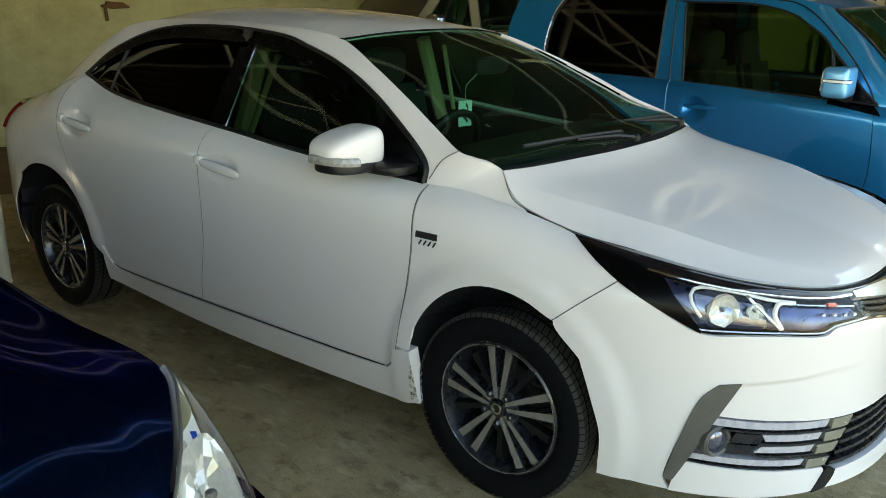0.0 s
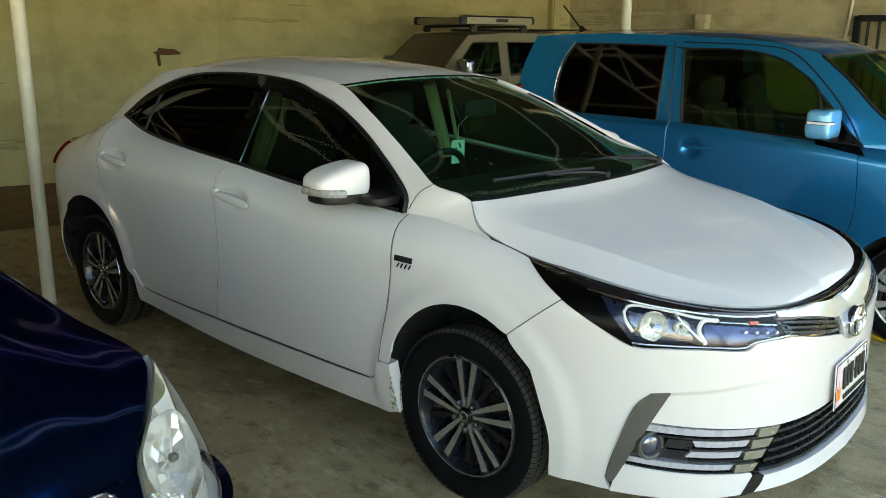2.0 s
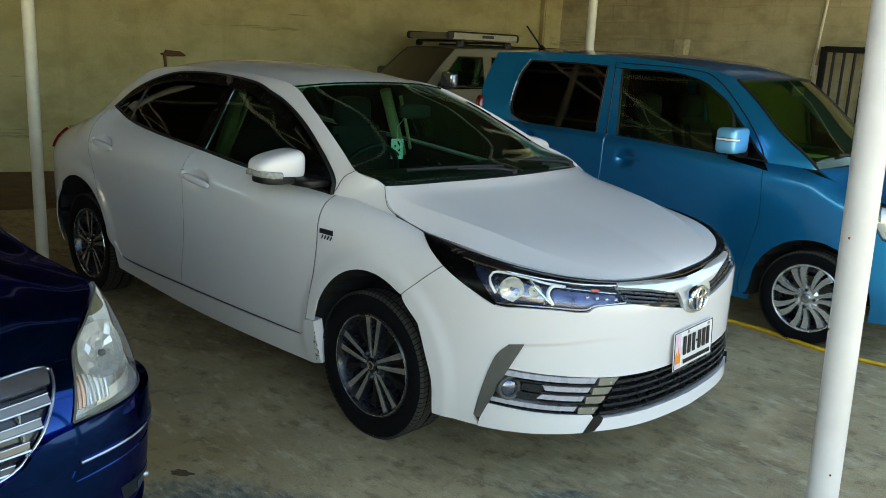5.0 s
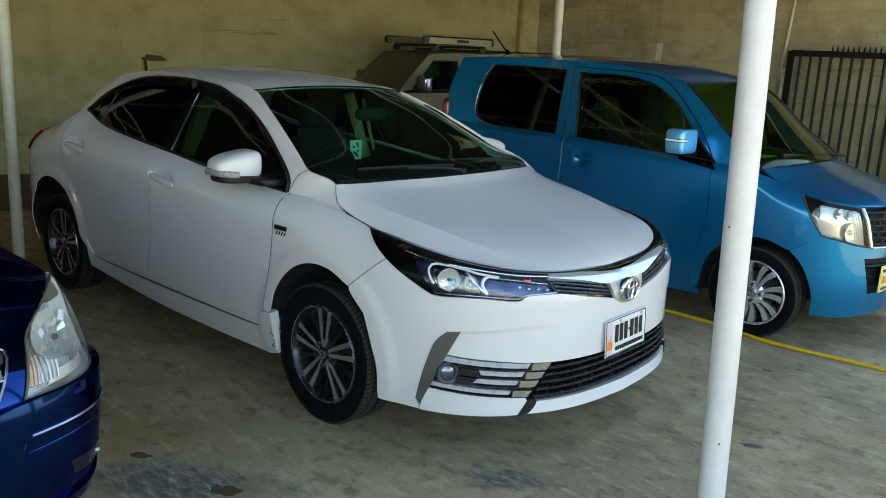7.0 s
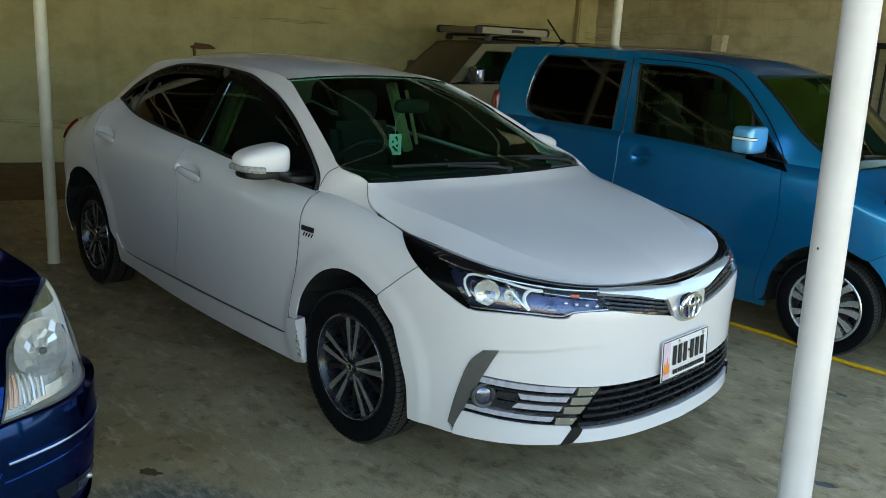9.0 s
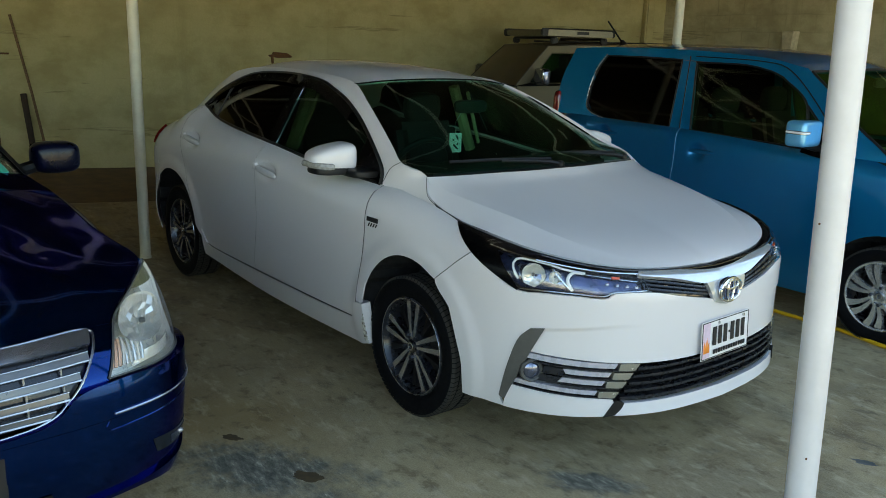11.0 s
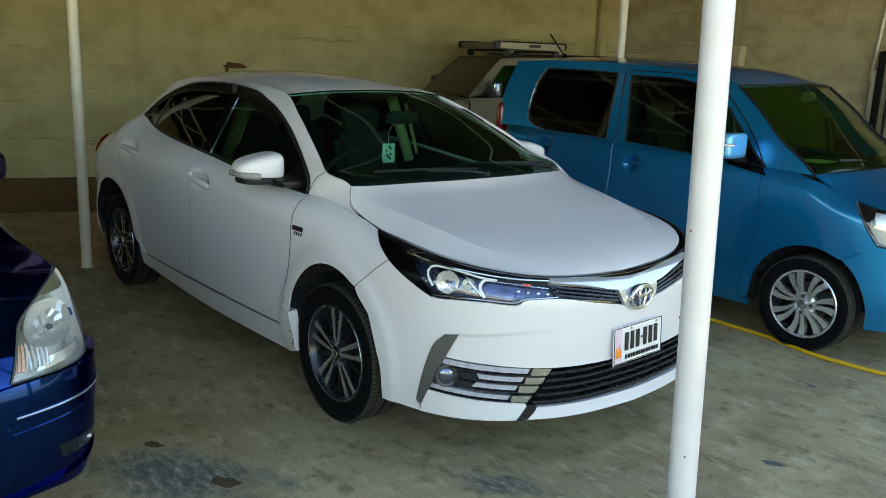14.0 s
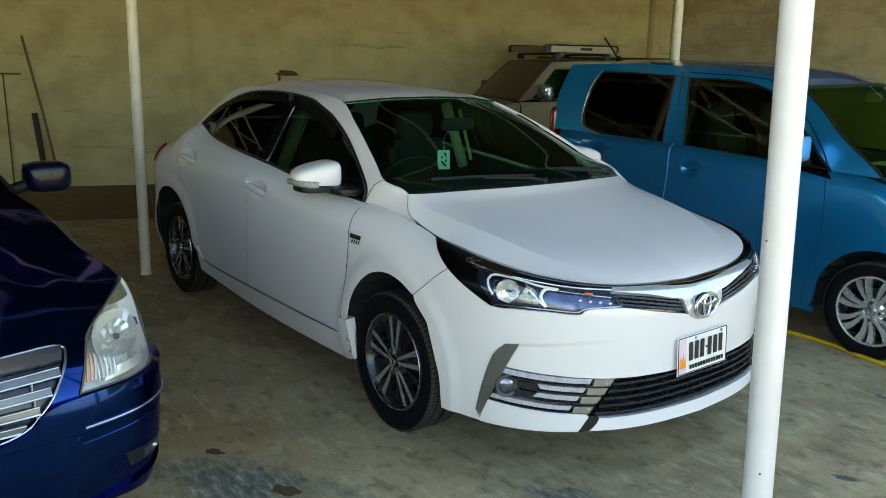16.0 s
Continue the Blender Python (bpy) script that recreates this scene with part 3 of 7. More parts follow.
WALL_A = CORNER - W * 16
wall("wall_back", (WALL_A.x, WALL_A.y, 0), tuple(CORNER + W * 0.5), 3.6, WALL_BACK, "tall cream plastered wall with faint block courses", 0.42, 0.9, 3.0)
# out of view; added to keep daylight from the far left end
slab("wall_unseen", [(-11, -9.2), (-3.2, -9.2), (-3.2, -9.0), (-11, -9.0)], 0.0, 3.6, WALL_SIDE, "unseen plastered wall added to close the far end against daylight")
wall("wall_side", CORNER, (9.0, 7.95, 0), 3.6, WALL_SIDE, "limewashed grey block wall, rough and stained", 0.22, 0.42, 8.0, 0.020, 0.03)

# ---- car parts shared by all the cars ----
def blob(c, r, e1=0.6, e2=0.6, nu=24, nv=14, m=None):
    """A rounded box-like solid."""
    pw = lambda v, e: math.copysign(abs(v) ** e, v)
    g = []
    for i in range(nu):
        a = 2 * math.pi * i / nu
        row = []
        for j in range(nv + 1):
            b = -math.pi / 2 + math.pi * j / nv
            p = Vector((r[0] * pw(math.cos(b), e1) * pw(math.cos(a), e2), r[1] * pw(math.cos(b), e1) * pw(math.sin(a), e2), r[2] * pw(math.sin(b), e1)))
            if m is not None:
                p = m @ p
            row.append((p.x + c[0], p.y + c[1], p.z + c[2]))
        g.append(row)
    return Mesh().grid(g, close_u=True)


def arc(cx, cz, r, a0, a1, n=9):
    return [(cx + r * math.cos(radians(a)), cz + r * math.sin(radians(a))) for a in np.linspace(a0, a1, n)]


def tyre_mesh(r, rim, width, blocks=72):
    h = width / 2
    side = [(rim - 0.004, h * 0.72), (rim + 0.006, h * 0.86), (rim + (r - rim) * 0.30, h * 0.99), (rim + (r - rim) * 0.62, h), (r - 0.020, h * 0.96), (r - 0.007, h * 0.86)]
    tread = []
    for k in (0.80, 0.50, 0.16):
        tread += [(r - 0.002, h * (k + 0.03)), (r, h * (k - 0.05)), (r, h * (k - 0.20)), (r - 0.008, h * (k - 0.22)), (r - 0.008, h * (k - 0.28))]
    top = side + tread
    prof = top + [(a, -b) for a, b in reversed(top)]
    n = len(prof)

    def cut(i, j):
        t = j - len(side)
        inner = 0 <= t < n - 2 * len(side)
        return -0.005 if inner and i % 3 == 0 and prof[j][0] > r - 0.004 else (-0.004 if j in (5, n - 6) and i % 3 == 0 else 0)

    return Mesh().lathe(prof, blocks * 3, wobble=cut)


def tread_mesh(r, width, blocks=88):
    """Shoulder blocks and ribs laid over the running face."""
    h = width / 2
    m = Mesh()
    for i in range(blocks):
        a0, a1 = 2 * math.pi * i / blocks, 2 * math.pi * (i + 0.84) / blocks
        for y0, y1, ra, rb, skew in ((-0.97, -0.62, -0.012, 0.0008, 0.008), (-0.57, -0.08, 0.0008, 0.0008, 0.016), (0.08, 0.57, 0.0008, 0.0008, -0.016), (0.62, 0.97, 0.0008, -0.012, -0.008)):
            pts = []
            for y, rr in ((y0, ra), (y0 + (y1 - y0) * 0.25, max(ra, rb)), (y0 + (y1 - y0) * 0.75, max(ra, rb)), (y1, rb)):
                for a in (a0, a1):
                    b = a + skew * (y - y0) / (y1 - y0) * 3
                    pts.append(((r + rr) * math.cos(b), y * h, (r + rr) * math.sin(b)))
            m.add(pts, [(0, 1, 3, 2), (2, 3, 5, 4), (4, 5, 7, 6)])
    return m


def wheel(parent, x, y, z, r, rim, width, style, outside, mats, label):
    """Tyre with rim, spokes, hub cap, nuts and brake disc. outside: -1 where the outer face looks to -y."""
    face, dark = mats
    at = pose(x, y, z, 0, 0, 0 if outside < 0 else 180)
    w = part("wheel", tyre_mesh(r, rim, width), RUBBER, parent, label, at=at, sharp=28)
    part("tread", tread_mesh(r, width), TREAD, w, "dusty tread blocks", smooth=False)
    h = width / 2
    rough = Mesh().lathe([(rim + 0.006, -h * 0.80), (rim + 0.007, -h * 0.88), (rim + 0.001, -h * 0.92), (rim - 0.005, -h * 0.90), (rim - 0.009, -h * 0.80)], 72)
    part("rim_lip", rough, dark if style == "twin" else face, w)
    part("rim", Mesh().lathe([(rim - 0.010, -h * 0.82), (rim - 0.022, -h * 0.5), (rim - 0.035, h * 0.2), (rim - 0.035, h * 0.75), (0.10, h * 0.75)], 48), dark, w)
    part("brake_disc", Mesh().lathe([(0.02, -0.005), (rim * 0.62, -0.005), (rim * 0.63, 0.006), (0.02, 0.006)], 40), BRAKE, w)
    part("brake_caliper", Mesh().box(rim * 0.52, -0.004, rim * 0.16, 0.075, 0.05, 0.12, 0.012), BRAKE, w)
    ya = -h * 0.62
    if style == "twin":
        for k in range(5):
            a = 90 + 72 * k
            for sgn in (-1, 1):
                r0, r1 = 0.030, rim - 0.004
                mid_at = lambda r: sgn * (0.0085 + 0.027 * ((r - r0) / (r1 - r0)) ** 0.9)
                wide = lambda r: 0.0072 + 0.0084 * (r - r0) / (r1 - r0)
                rs = (r0, rim * 0.35, rim * 0.65, r1)
                side = lambda f: [(r, mid_at(r) + f * wide(r)) for r in rs] + [(r, mid_at(r) - f * wide(r)) for r in reversed(rs)]
                sp = part("spoke", Mesh().extrude(side(1.0), 0.040, pose(0, ya + 0.028, 0, 0, -a, 0), 0.98), dark, w, smooth=False)
                part("spoke_face", Mesh().extrude(side(0.90), 0.0030, pose(0, ya - 0.0125, 0, 0, -a, 0), 0.98), face, sp, smooth=False)
            inner = [(0.040, -0.012), (rim * 0.6, -0.013), (rim - 0.004, -0.020), (rim - 0.004, 0.020), (rim * 0.6, 0.013), (0.040, 0.012)]
            part("inner_spoke", Mesh().extrude(inner, 0.028, pose(0, ya + 0.030, 0, 0, -a - 36, 0), 0.72), TRIM, w, smooth=False)
        part("rim_edge", Mesh().lathe([(rim + 0.0015, -h * 0.915), (rim + 0.0005, -h * 0.94), (rim - 0.0015, -h * 0.935), (rim - 0.002, -h * 0.90)], 72), face, w)
    else:
        for k in range(14):
            a = 90 + 360 / 7 * (k // 2) + (19.5 if k % 2 else 0)
            pts = []
            for t in np.linspace(0, 1, 8):
                rr = 0.040 + (rim - 0.046) * t
                pts.append((rr, 0.036 * math.sin(t * 1.9), 0.0085 + 0.0135 * t))
            out = [(p, q + wd) for p, q, wd in pts] + [(p, q - wd) for p, q, wd in reversed(pts)]
            part("spoke", Mesh().extrude(out, 0.026, pose(0, ya + (0.010 if k % 2 else 0.0), 0, 0, -a, 0), 0.90), face, w, smooth=False)
    part("hub", Mesh().lathe([(0.075, ya + 0.03), (0.072, ya - 0.004), (0.055, ya - 0.013), (0.0, ya - 0.013)], 32), dark if style == "twin" else face, w)
    part("hub_cap", Mesh().lathe([(0.030, ya - 0.010), (0.029, ya - 0.020), (0.022, ya - 0.023), (0.0, ya - 0.023)], 28), GLOSS if style == "twin" else DULL_CHROME, w)
    part("cap_emblem", Mesh().lathe([(0.019, ya - 0.023), (0.019, ya - 0.0255), (0.013, ya - 0.0255), (0.013, ya - 0.023)], 24), CHROME, w)
    for k in range(5 if style == "twin" else 4):
        a = radians(90 + 36 + 72 * k) if style == "twin" else radians(90 * k)
        c = pose(0.052 * math.cos(a), 0, 0.052 * math.sin(a))
        part("wheel_nut", Mesh().lathe([(0.012, ya - 0.008), (0.011, ya - 0.026), (0.006, ya - 0.029), (0, ya - 0.029)], 6, c), GUNMETAL, w, smooth=False)
    return w


def liner(shell, arches, r, parent, step=0.05, top_in=0.03):
    """Dark inner body behind the outer panels, drawn back deep into the wheel housings."""
    ns, nz = int(shell.length / step), 20
    m = Mesh()
    s = np.linspace(0, shell.length, ns + 1)[:, None] * np.ones(nz + 1)
    lo, hi = shell.low(s[:, :1]) + 0.02, shell.top(s[:, :1]) - top_in
    z = lo + (hi - lo) * np.linspace(0, 1, nz + 1)
    base = shell.at(s, z)
    off = np.where(base[..., 0] > 0.12, 0.11, 0.028)
    for ax, az in arches:
        near = (np.hypot(base[..., 0] - ax, z - az) < r + 0.012) | ((np.abs(base[..., 0] - ax) < r) & (z < az))
        off = np.where(near & (np.abs(base[..., 1]) > 0.4), 0.30, off)
    g = shell.at(s, z, -off)
    m.grid(g)
    m.grid(g * (1, -1, 1))
    part("inner_body", m, DARK, parent)


def seat(parent, x, y, z, mat, tilt=-14, rest=True, w=0.50):
    m = Mesh()
    m.box(0.02, 0, 0.07, 0.50, w, 0.16, 0.05, pose(x, y, z))
    m.box(0, 0, 0.32, 0.13, w * 0.96, 0.62, 0.05, pose(x - 0.24, y, z + 0.10, 0, tilt, 0))
    s = part("seat", m, mat, parent)
    if rest:
        h = blob((x - 0.42, y, z + 0.80), (0.055, 0.135, 0.095), 0.6, 0.6)
        for sg in (-1, 1):
            h.tube([(x - 0.40, y + sg * 0.05, z + 0.66), (x - 0.42, y + sg * 0.05, z + 0.78)], 0.007)
        part("headrest", h, mat, s)
    return s


def steering(parent, x, y, z):
    m = Mesh()
    ring = [(0.19 * math.cos(a) * 0.42, 0.19 * math.sin(a), 0.19 * math.cos(a) * 0.9) for a in np.linspace(0, 2 * np.pi, 33)[:-1]]
    m.tube([(x + p[0], y + p[1], z + p[2]) for p in ring], 0.015, 8, closed=True)
    m.box(x, y, z, 0.05, 0.14, 0.10, 0.02)
    m.tube([(x, y - 0.18, z), (x, y + 0.18, z)], 0.014)
    m.tube([(x, y, z), (x + 0.35, y, z - 0.12)], 0.03)
    return part("steering_wheel", m, TRIM, parent)


def plate_bars(parent, groups, ink=None):
    """Writing on a number plate, as plain bars. groups: (x, z, width, height)."""
    for x, z, bw, bh in groups:
        part("plate_bar", Mesh().box(0.0065, x, z, 0.003, bw, bh), ink or INK, parent, smooth=False)


# ---- white sedan ----
def build_sedan(where):
    car = thing("sedan", where, "clean white four-door sedan with black-tinted windows, parked on concrete", "car", "cars under the shade roof")
    S = Shell(0.985, 3.0, 0.945, 2.7, 2.70, 0.883,
              low=[((0, 0.0), 0.225), ((0, 0.5), 0.220), (0.39, 0.230), (-0.3, 0.20), (-2.2, 0.20), (-3.1, 0.25), (-3.65, 0.27)],
              top=[((0, 0.0), 0.782), ((0, 0.43), 0.808), (0.6, 0.868), (0.45, 0.888), (0.2, 0.912), (0.0, 0.950), (-0.15, 0.972), (-0.37, 0.978), (-0.7, 0.992),
                   (-1.0, 1.014), (-1.45, 1.055), (-1.8, 1.080), (-2.2, 1.112), (-2.40, 1.138), (-2.546, 1.180), (-2.8, 1.115), (-3.1, 1.04), (-3.5, 0.985), (-3.65, 0.97)],
              roll=[((0, 0.0), 0.085), ((0, 0.43), 0.078), (0.6, 0.075), (0.45, 0.090), (0.2, 0.118), (0.0, 0.125), (-0.37, 0.120), (-0.7, 0.112),
                    (-1.45, 0.112), (-2.2, 0.150), (-2.546, 0.195), (-2.8, 0.21), (-3.1, 0.18), (-3.65, 0.14)],
              shoulder=[((0, 0.0), 0.11), ((0, 0.43), 0.11), (0.45, 0.13), (0.2, 0.17), (-0.3, 0.15), (-1.45, 0.14), (-2.546, 0.24), (-3.65, 0.16)],
              tuck=[((0, 0.0), -0.030), ((0, 0.45), -0.015), (0.62, 0.015), (0.39, 0.030), (-1.3, 0.05), (-2.7, 0.045), (-3.65, 0.04)])
    T = lambda x: float(S.top(S.sx(x)))
    tops = lambda xs, d=0.0: [(x, T(x) + d) for x in xs]
    S.dents = [(-1.30, 0.922, 0.095, 0.038, 0.030), (-2.36, 0.982, 0.095, 0.038, 0.030)]
    S.flares = [(0.014, 0.355, 0.405, 0.475, 0.011), (-2.68, 0.355, 0.42, 0.50, 0.011)]
    liner(S, [(0.02, 0.36), (-2.68, 0.36)], 0.385, car)

    def sides(name, make, mat, label="", parent=None, sharp=35.0):
        obs = []
        for sg in (-1, 1):
            m = make()
            obs.append(part(name, both(m) if sg < 0 else m, mat, parent[0 if sg < 0 else 1] if parent else car, label, sharp=sharp))
        return obs

    mid = (-1.3, 0.0, 0.6)
    # fenders and doors
    front_arch = [(-0.390, 0.436), (-0.334, 0.436)] + [(x, 0.355 + (z - 0.355) * 1.05) for x, z in arc(0.014, 0.355, 0.360, 158, 62, 9)] + [(0.203, 0.682)]
    sides("fender", lambda: Mesh().solid(S.patch(front_arch, tops([-0.349, -0.2, 0.0, 0.2]), [(-0.390, 0.436), (-0.349, 0.63), (-0.325, 0.83), (-0.349, T(-0.349))],
                                                  [(0.203, 0.682), (0.29, 0.756), ((1, 1.196), 0.828), ((1, 1.29), 0.874), (0.2, 0.910)], 48, 44), 0.004, mid), PEARL)
    doors = sides("front_door", lambda: Mesh().solid(S.patch([(-0.45, 0.338), (-0.9, 0.336), (-1.478, 0.338)], tops([-0.356, -0.8, -1.1, -1.44]),
                                                              [(-0.45, 0.338), (-0.400, 0.40), (-0.356, 0.63), (-0.332, 0.83), (-0.356, T(-0.356))],
                                                              [(-1.478, 0.338), (-1.428, 0.60), (-1.432, 0.85), (-1.44, T(-1.44))], 64, 44), 0.02, mid), PEARL)
    rdoors = sides("rear_door", lambda: Mesh().solid(S.patch([(-1.482, 0.338), (-1.8, 0.338), (-2.10, 0.345)], tops([-1.445, -1.8, -2.2, -2.535]),
                                                              [(-1.482, 0.338), (-1.433, 0.60), (-1.437, 0.85), (-1.445, T(-1.445))],
                                                              [(-2.10, 0.345), (-2.20, 0.375), (-2.285, 0.44), (-2.305, 0.50), (-2.333, 0.555), (-2.385, 0.66), (-2.46, 0.80), (-2.515, 0.92), (-2.525, 1.05), (-2.535, T(-2.535))], 60, 44), 0.02, mid), PEARL)
    rear_arch = arc(-2.68, 0.355, 0.400, 30, 125, 9)
    sides("quarter_panel", lambda: Mesh().solid(S.patch(rear_arch, tops([-2.540, -2.7, -2.9, -3.08]),
                                                         [(-2.3336, 0.555), (-2.390, 0.66), (-2.465, 0.80), (-2.52, 0.92), (-2.53, 1.05), (-2.540, T(-2.540))],
                                                         [(-2.91, 0.683), (-3.02, 0.85), (-3.08, T(-3.08))], 44, 40), 0.004, mid), PEARL)
    sides("rear_bumper", lambda: Mesh().solid(S.patch([(-3.075, 0.27), (-3.4, 0.26), (-3.655, 0.27)], tops([-3.085, -3.3, -3.655]), [(-3.075, 0.27), (-3.06, 0.50), (-2.915, 0.683), (-3.025, 0.85), (-3.085, T(-3.085))],
                                                       [(-3.655, 0.27), (-3.655, 0.7), (-3.655, T(-3.655))], 22, 18), 0.004, mid), PEARL)
    sides("tail_light", lambda: Mesh().solid(S.patch([(-3.28, 0.86), (-3.60, 0.84)], [(-3.16, 0.995), (-3.60, 0.965)], [(-3.28, 0.86), (-3.16, 0.995)], [(-3.60, 0.84), (-3.60, 0.965)], 14, 6, 0.014), 0.02, mid), RED, "red tail light")
    sides("side_skirt", lambda: Mesh().solid(S.patch([(-0.304, 0.240), (-0.5, 0.210), (-1.4, 0.212), (-2.21, 0.268)], [(-0.326, 0.433), (-0.388, 0.428), (-0.41, 0.385), (-0.45, 0.340), (-0.8, 0.330), (-1.5, 0.330), (-2.06, 0.338), (-2.16, 0.37), (-2.21, 0.43)],
                                                      [(-0.304, 0.240), (-0.326, 0.433)], [(-2.21, 0.268), (-2.21, 0.43)], 60, 8, 0.009), 0.05, mid), PEARL, "white sill skirt with scuffed front end")
    sides("sill_seal", lambda: Mesh().tube(S.line([(-0.44, 0.338), (-0.8, 0.334), (-1.5, 0.334), (-2.08, 0.342), (-2.18, 0.385)], 40, 0.003), 0.0024, 6), TRIM)
    # scuffed edge of the skirt behind the front wheel
    sides("scuff", lambda: Mesh().solid(S.patch([(-0.338, 0.248), (-0.305, 0.248)], [(-0.334, 0.36), (-0.318, 0.39)], [(-0.338, 0.248), (-0.334, 0.36)], [(-0.305, 0.248), (-0.318, 0.39)], 4, 6, 0.0115), 0.004, mid), SCUFF, "scraped dirty patch")
    # front bumper in its four runs, left and right; o(s) is a place s metres from the middle of the nose
    o = lambda length, z: ((1, length), z)
    ts = lambda length, d=0.0: ((1, length), float(S.top(length)) + d)
    fin_out = [o(1.018, 0.281), o(0.984, 0.414), o(0.932, 0.545), o(0.855, 0.587)]
    fin_in = [o(0.990, 0.275), o(0.954, 0.352), o(0.896, 0.478), o(0.848, 0.590)]
    lamp_low = [o(0.962, 0.723), o(0.858, 0.727), o(0.74, 0.727), o(0.622, 0.720), o(0.576, 0.740), o(0.430, 0.737)]

    def bumper():
        m = Mesh()
        m.solid(S.patch([(0.362, 0.226), o(1.0, 0.234)], [(0.297, 0.585), o(0.855, 0.587)], [(0.362, 0.226), (0.369, 0.362), (0.34, 0.469), (0.297, 0.585)], [o(1.0, 0.234)] + fin_out, 36, 30), 0.012, mid, (1, 1, 1, 0))
        m.solid(S.patch([(0.297, 0.585), o(0.855, 0.587)], [o(1.192, 0.826), o(1.08, 0.776), o(0.962, 0.722), o(0.852, 0.724)],
                        [(0.297, 0.585), (0.207, 0.680), (0.29, 0.752), o(1.192, 0.826)], [o(0.855, 0.587), o(0.852, 0.724)], 36, 24), 0.012, mid, (1, 0, 0, 1))
        # the middle run steps in below a crease that fades towards the plate
        crease = [o(0.855, 0.587), o(0.70, 0.603), o(0.554, 0.616), o(0.30, 0.612), o(0.0, 0.600)]
        m.solid(S.patch(crease, [o(0.852, 0.724), o(0.74, 0.725), o(0.622, 0.718), o(0.576, 0.738), o(0.430, 0.735), o(0.301, 0.710), o(0.12, 0.674), o(0.0, 0.645)],
                        [o(0.855, 0.587), o(0.852, 0.724)], [o(0.0, 0.600), o(0.0, 0.645)], 60, 24), 0.012, mid, (0, 0, 0, 1))
        conv = lambda ks: [(S.sp(q), z) for q, z in ks]
        g = coons(conv([o(0.899, 0.486), o(0.7, 0.474), o(0.458, 0.458), o(0.2, 0.446), o(0.0, 0.442)]), conv(crease),
                  conv([o(0.899, 0.486), o(0.872, 0.54), o(0.855, 0.587)]), conv([o(0.0, 0.442), o(0.0, 0.600)]), 60, 20)
        fade = np.clip((g[..., 0] - 0.42) / 0.30, 0, 1)
        m.solid(S.lift(g, -0.008 * fade * np.clip((g[:, -1:, 1] - g[..., 1]) / 0.012, 0, 1)), 0.012, mid, (1, 0, 1, 0))
        m.solid(S.patch([o(1.0, 0.234), o(0.873, 0.240), o(0.61, 0.252), o(0.545, 0.254), o(0.3, 0.248), o(0.0, 0.242)],
                        [o(0.96, 0.338), o(0.75, 0.328), o(0.565, 0.320), o(0.545, 0.305), o(0.3, 0.298), o(0.0, 0.292)],
                        [o(1.0, 0.234), o(0.990, 0.277), o(0.96, 0.338)], [o(0.0, 0.242), o(0.0, 0.292)], 40, 6, 0.004), 0.03, mid)
        return m

    bump_m = bumper()
    bump_m = Mesh().add([(x, -0.0006 if y < 0.008 else y, z) for x, y, z in bump_m.v], bump_m.f)
    other = both(bump_m)
    bump_m.add(other.v, other.f)
    bumper_ob = part("front_bumper", bump_m, PEARL, car, "white front bumper")
    # fins, fog lamps and lower grille
    fin_o, fin_i = fin_out[:2] + [o(0.944, 0.530), o(0.897, 0.582)], fin_in[:3] + [o(0.840, 0.589)]
    sides("fog_fin", lambda: Mesh().solid(S.patch([fin_o[0], o(1.006, 0.272), fin_i[0]], [fin_o[-1], fin_i[-1]], fin_o, fin_i, 8, 18, 0.007), 0.02, mid), GREYPLASTIC, "grey fog lamp fin")
    sides("fog_bezel", lambda: Mesh().solid(S.patch([o(0.975, 0.330), o(0.75, 0.325), o(0.54, 0.300)], [o(0.905, 0.490), o(0.7, 0.478), o(0.440, 0.458)],
                                                     [o(0.975, 0.330), o(0.905, 0.490)], [o(0.54, 0.300), o(0.440, 0.458)], 14, 8, -0.045), 0.01, mid), TRIM, parent=[bumper_ob] * 2)
    q01, q11, q00, q10 = (np.array(c) for c in ((0.900, 0.482), (0.458, 0.457), (0.966, 0.338), (0.562, 0.322)))

    def slot(g0, g1, f0, f1, off, lean=0.0, n=14):
        """A part of the lamp opening: g runs inwards, f runs down; lean slants its outer end."""
        rows = []
        for k in np.linspace(0, 1, n):
            row = []
            for f in np.linspace(f1, f0, 4):
                g = g0 + (g1 - g0) * k + lean * (1 - k) * (f - f0) / (f1 - f0)
                row.append((1 - f) * ((1 - g) * q01 + g * q11) + f * ((1 - g) * q00 + g * q10))
            rows.append(row)
        return S.lift(np.array(rows), off)

    for g0, f0, f1, lean in ((0.0, 0.015, 0.19, 0.0), (0.36, 0.27, 0.435, 0.05), (0.41, 0.515, 0.68, -0.02), (0.0, 0.81, 0.965, 0.0)):
        bars = sides("fog_bar", lambda: Mesh().solid(slot(g0, 0.80, f0, f1 - 0.03, -0.006, lean), 0.03, mid), FOG_SILVER, parent=[bumper_ob] * 2)
        sides("bar_tip", lambda: Mesh().solid(slot(0.81, 1.0, f0 - 0.01, f1 + 0.015, 0.002, 0.03, n=5), 0.03, mid), BAR_TIP, parent=bars)
        sides("bar_edge", lambda: Mesh().solid(slot(g0 + 0.02, 0.985, f1 + 0.005, f1 + 0.040, -0.001, n=14), 0.03, mid), GUNMETAL, parent=bars)
    sides("fog_blade", lambda: Mesh().solid(slot(0.20, 0.40, 0.30, 0.50, -0.014, 0.0), 0.02, mid), GUNMETAL, parent=[bumper_ob] * 2)
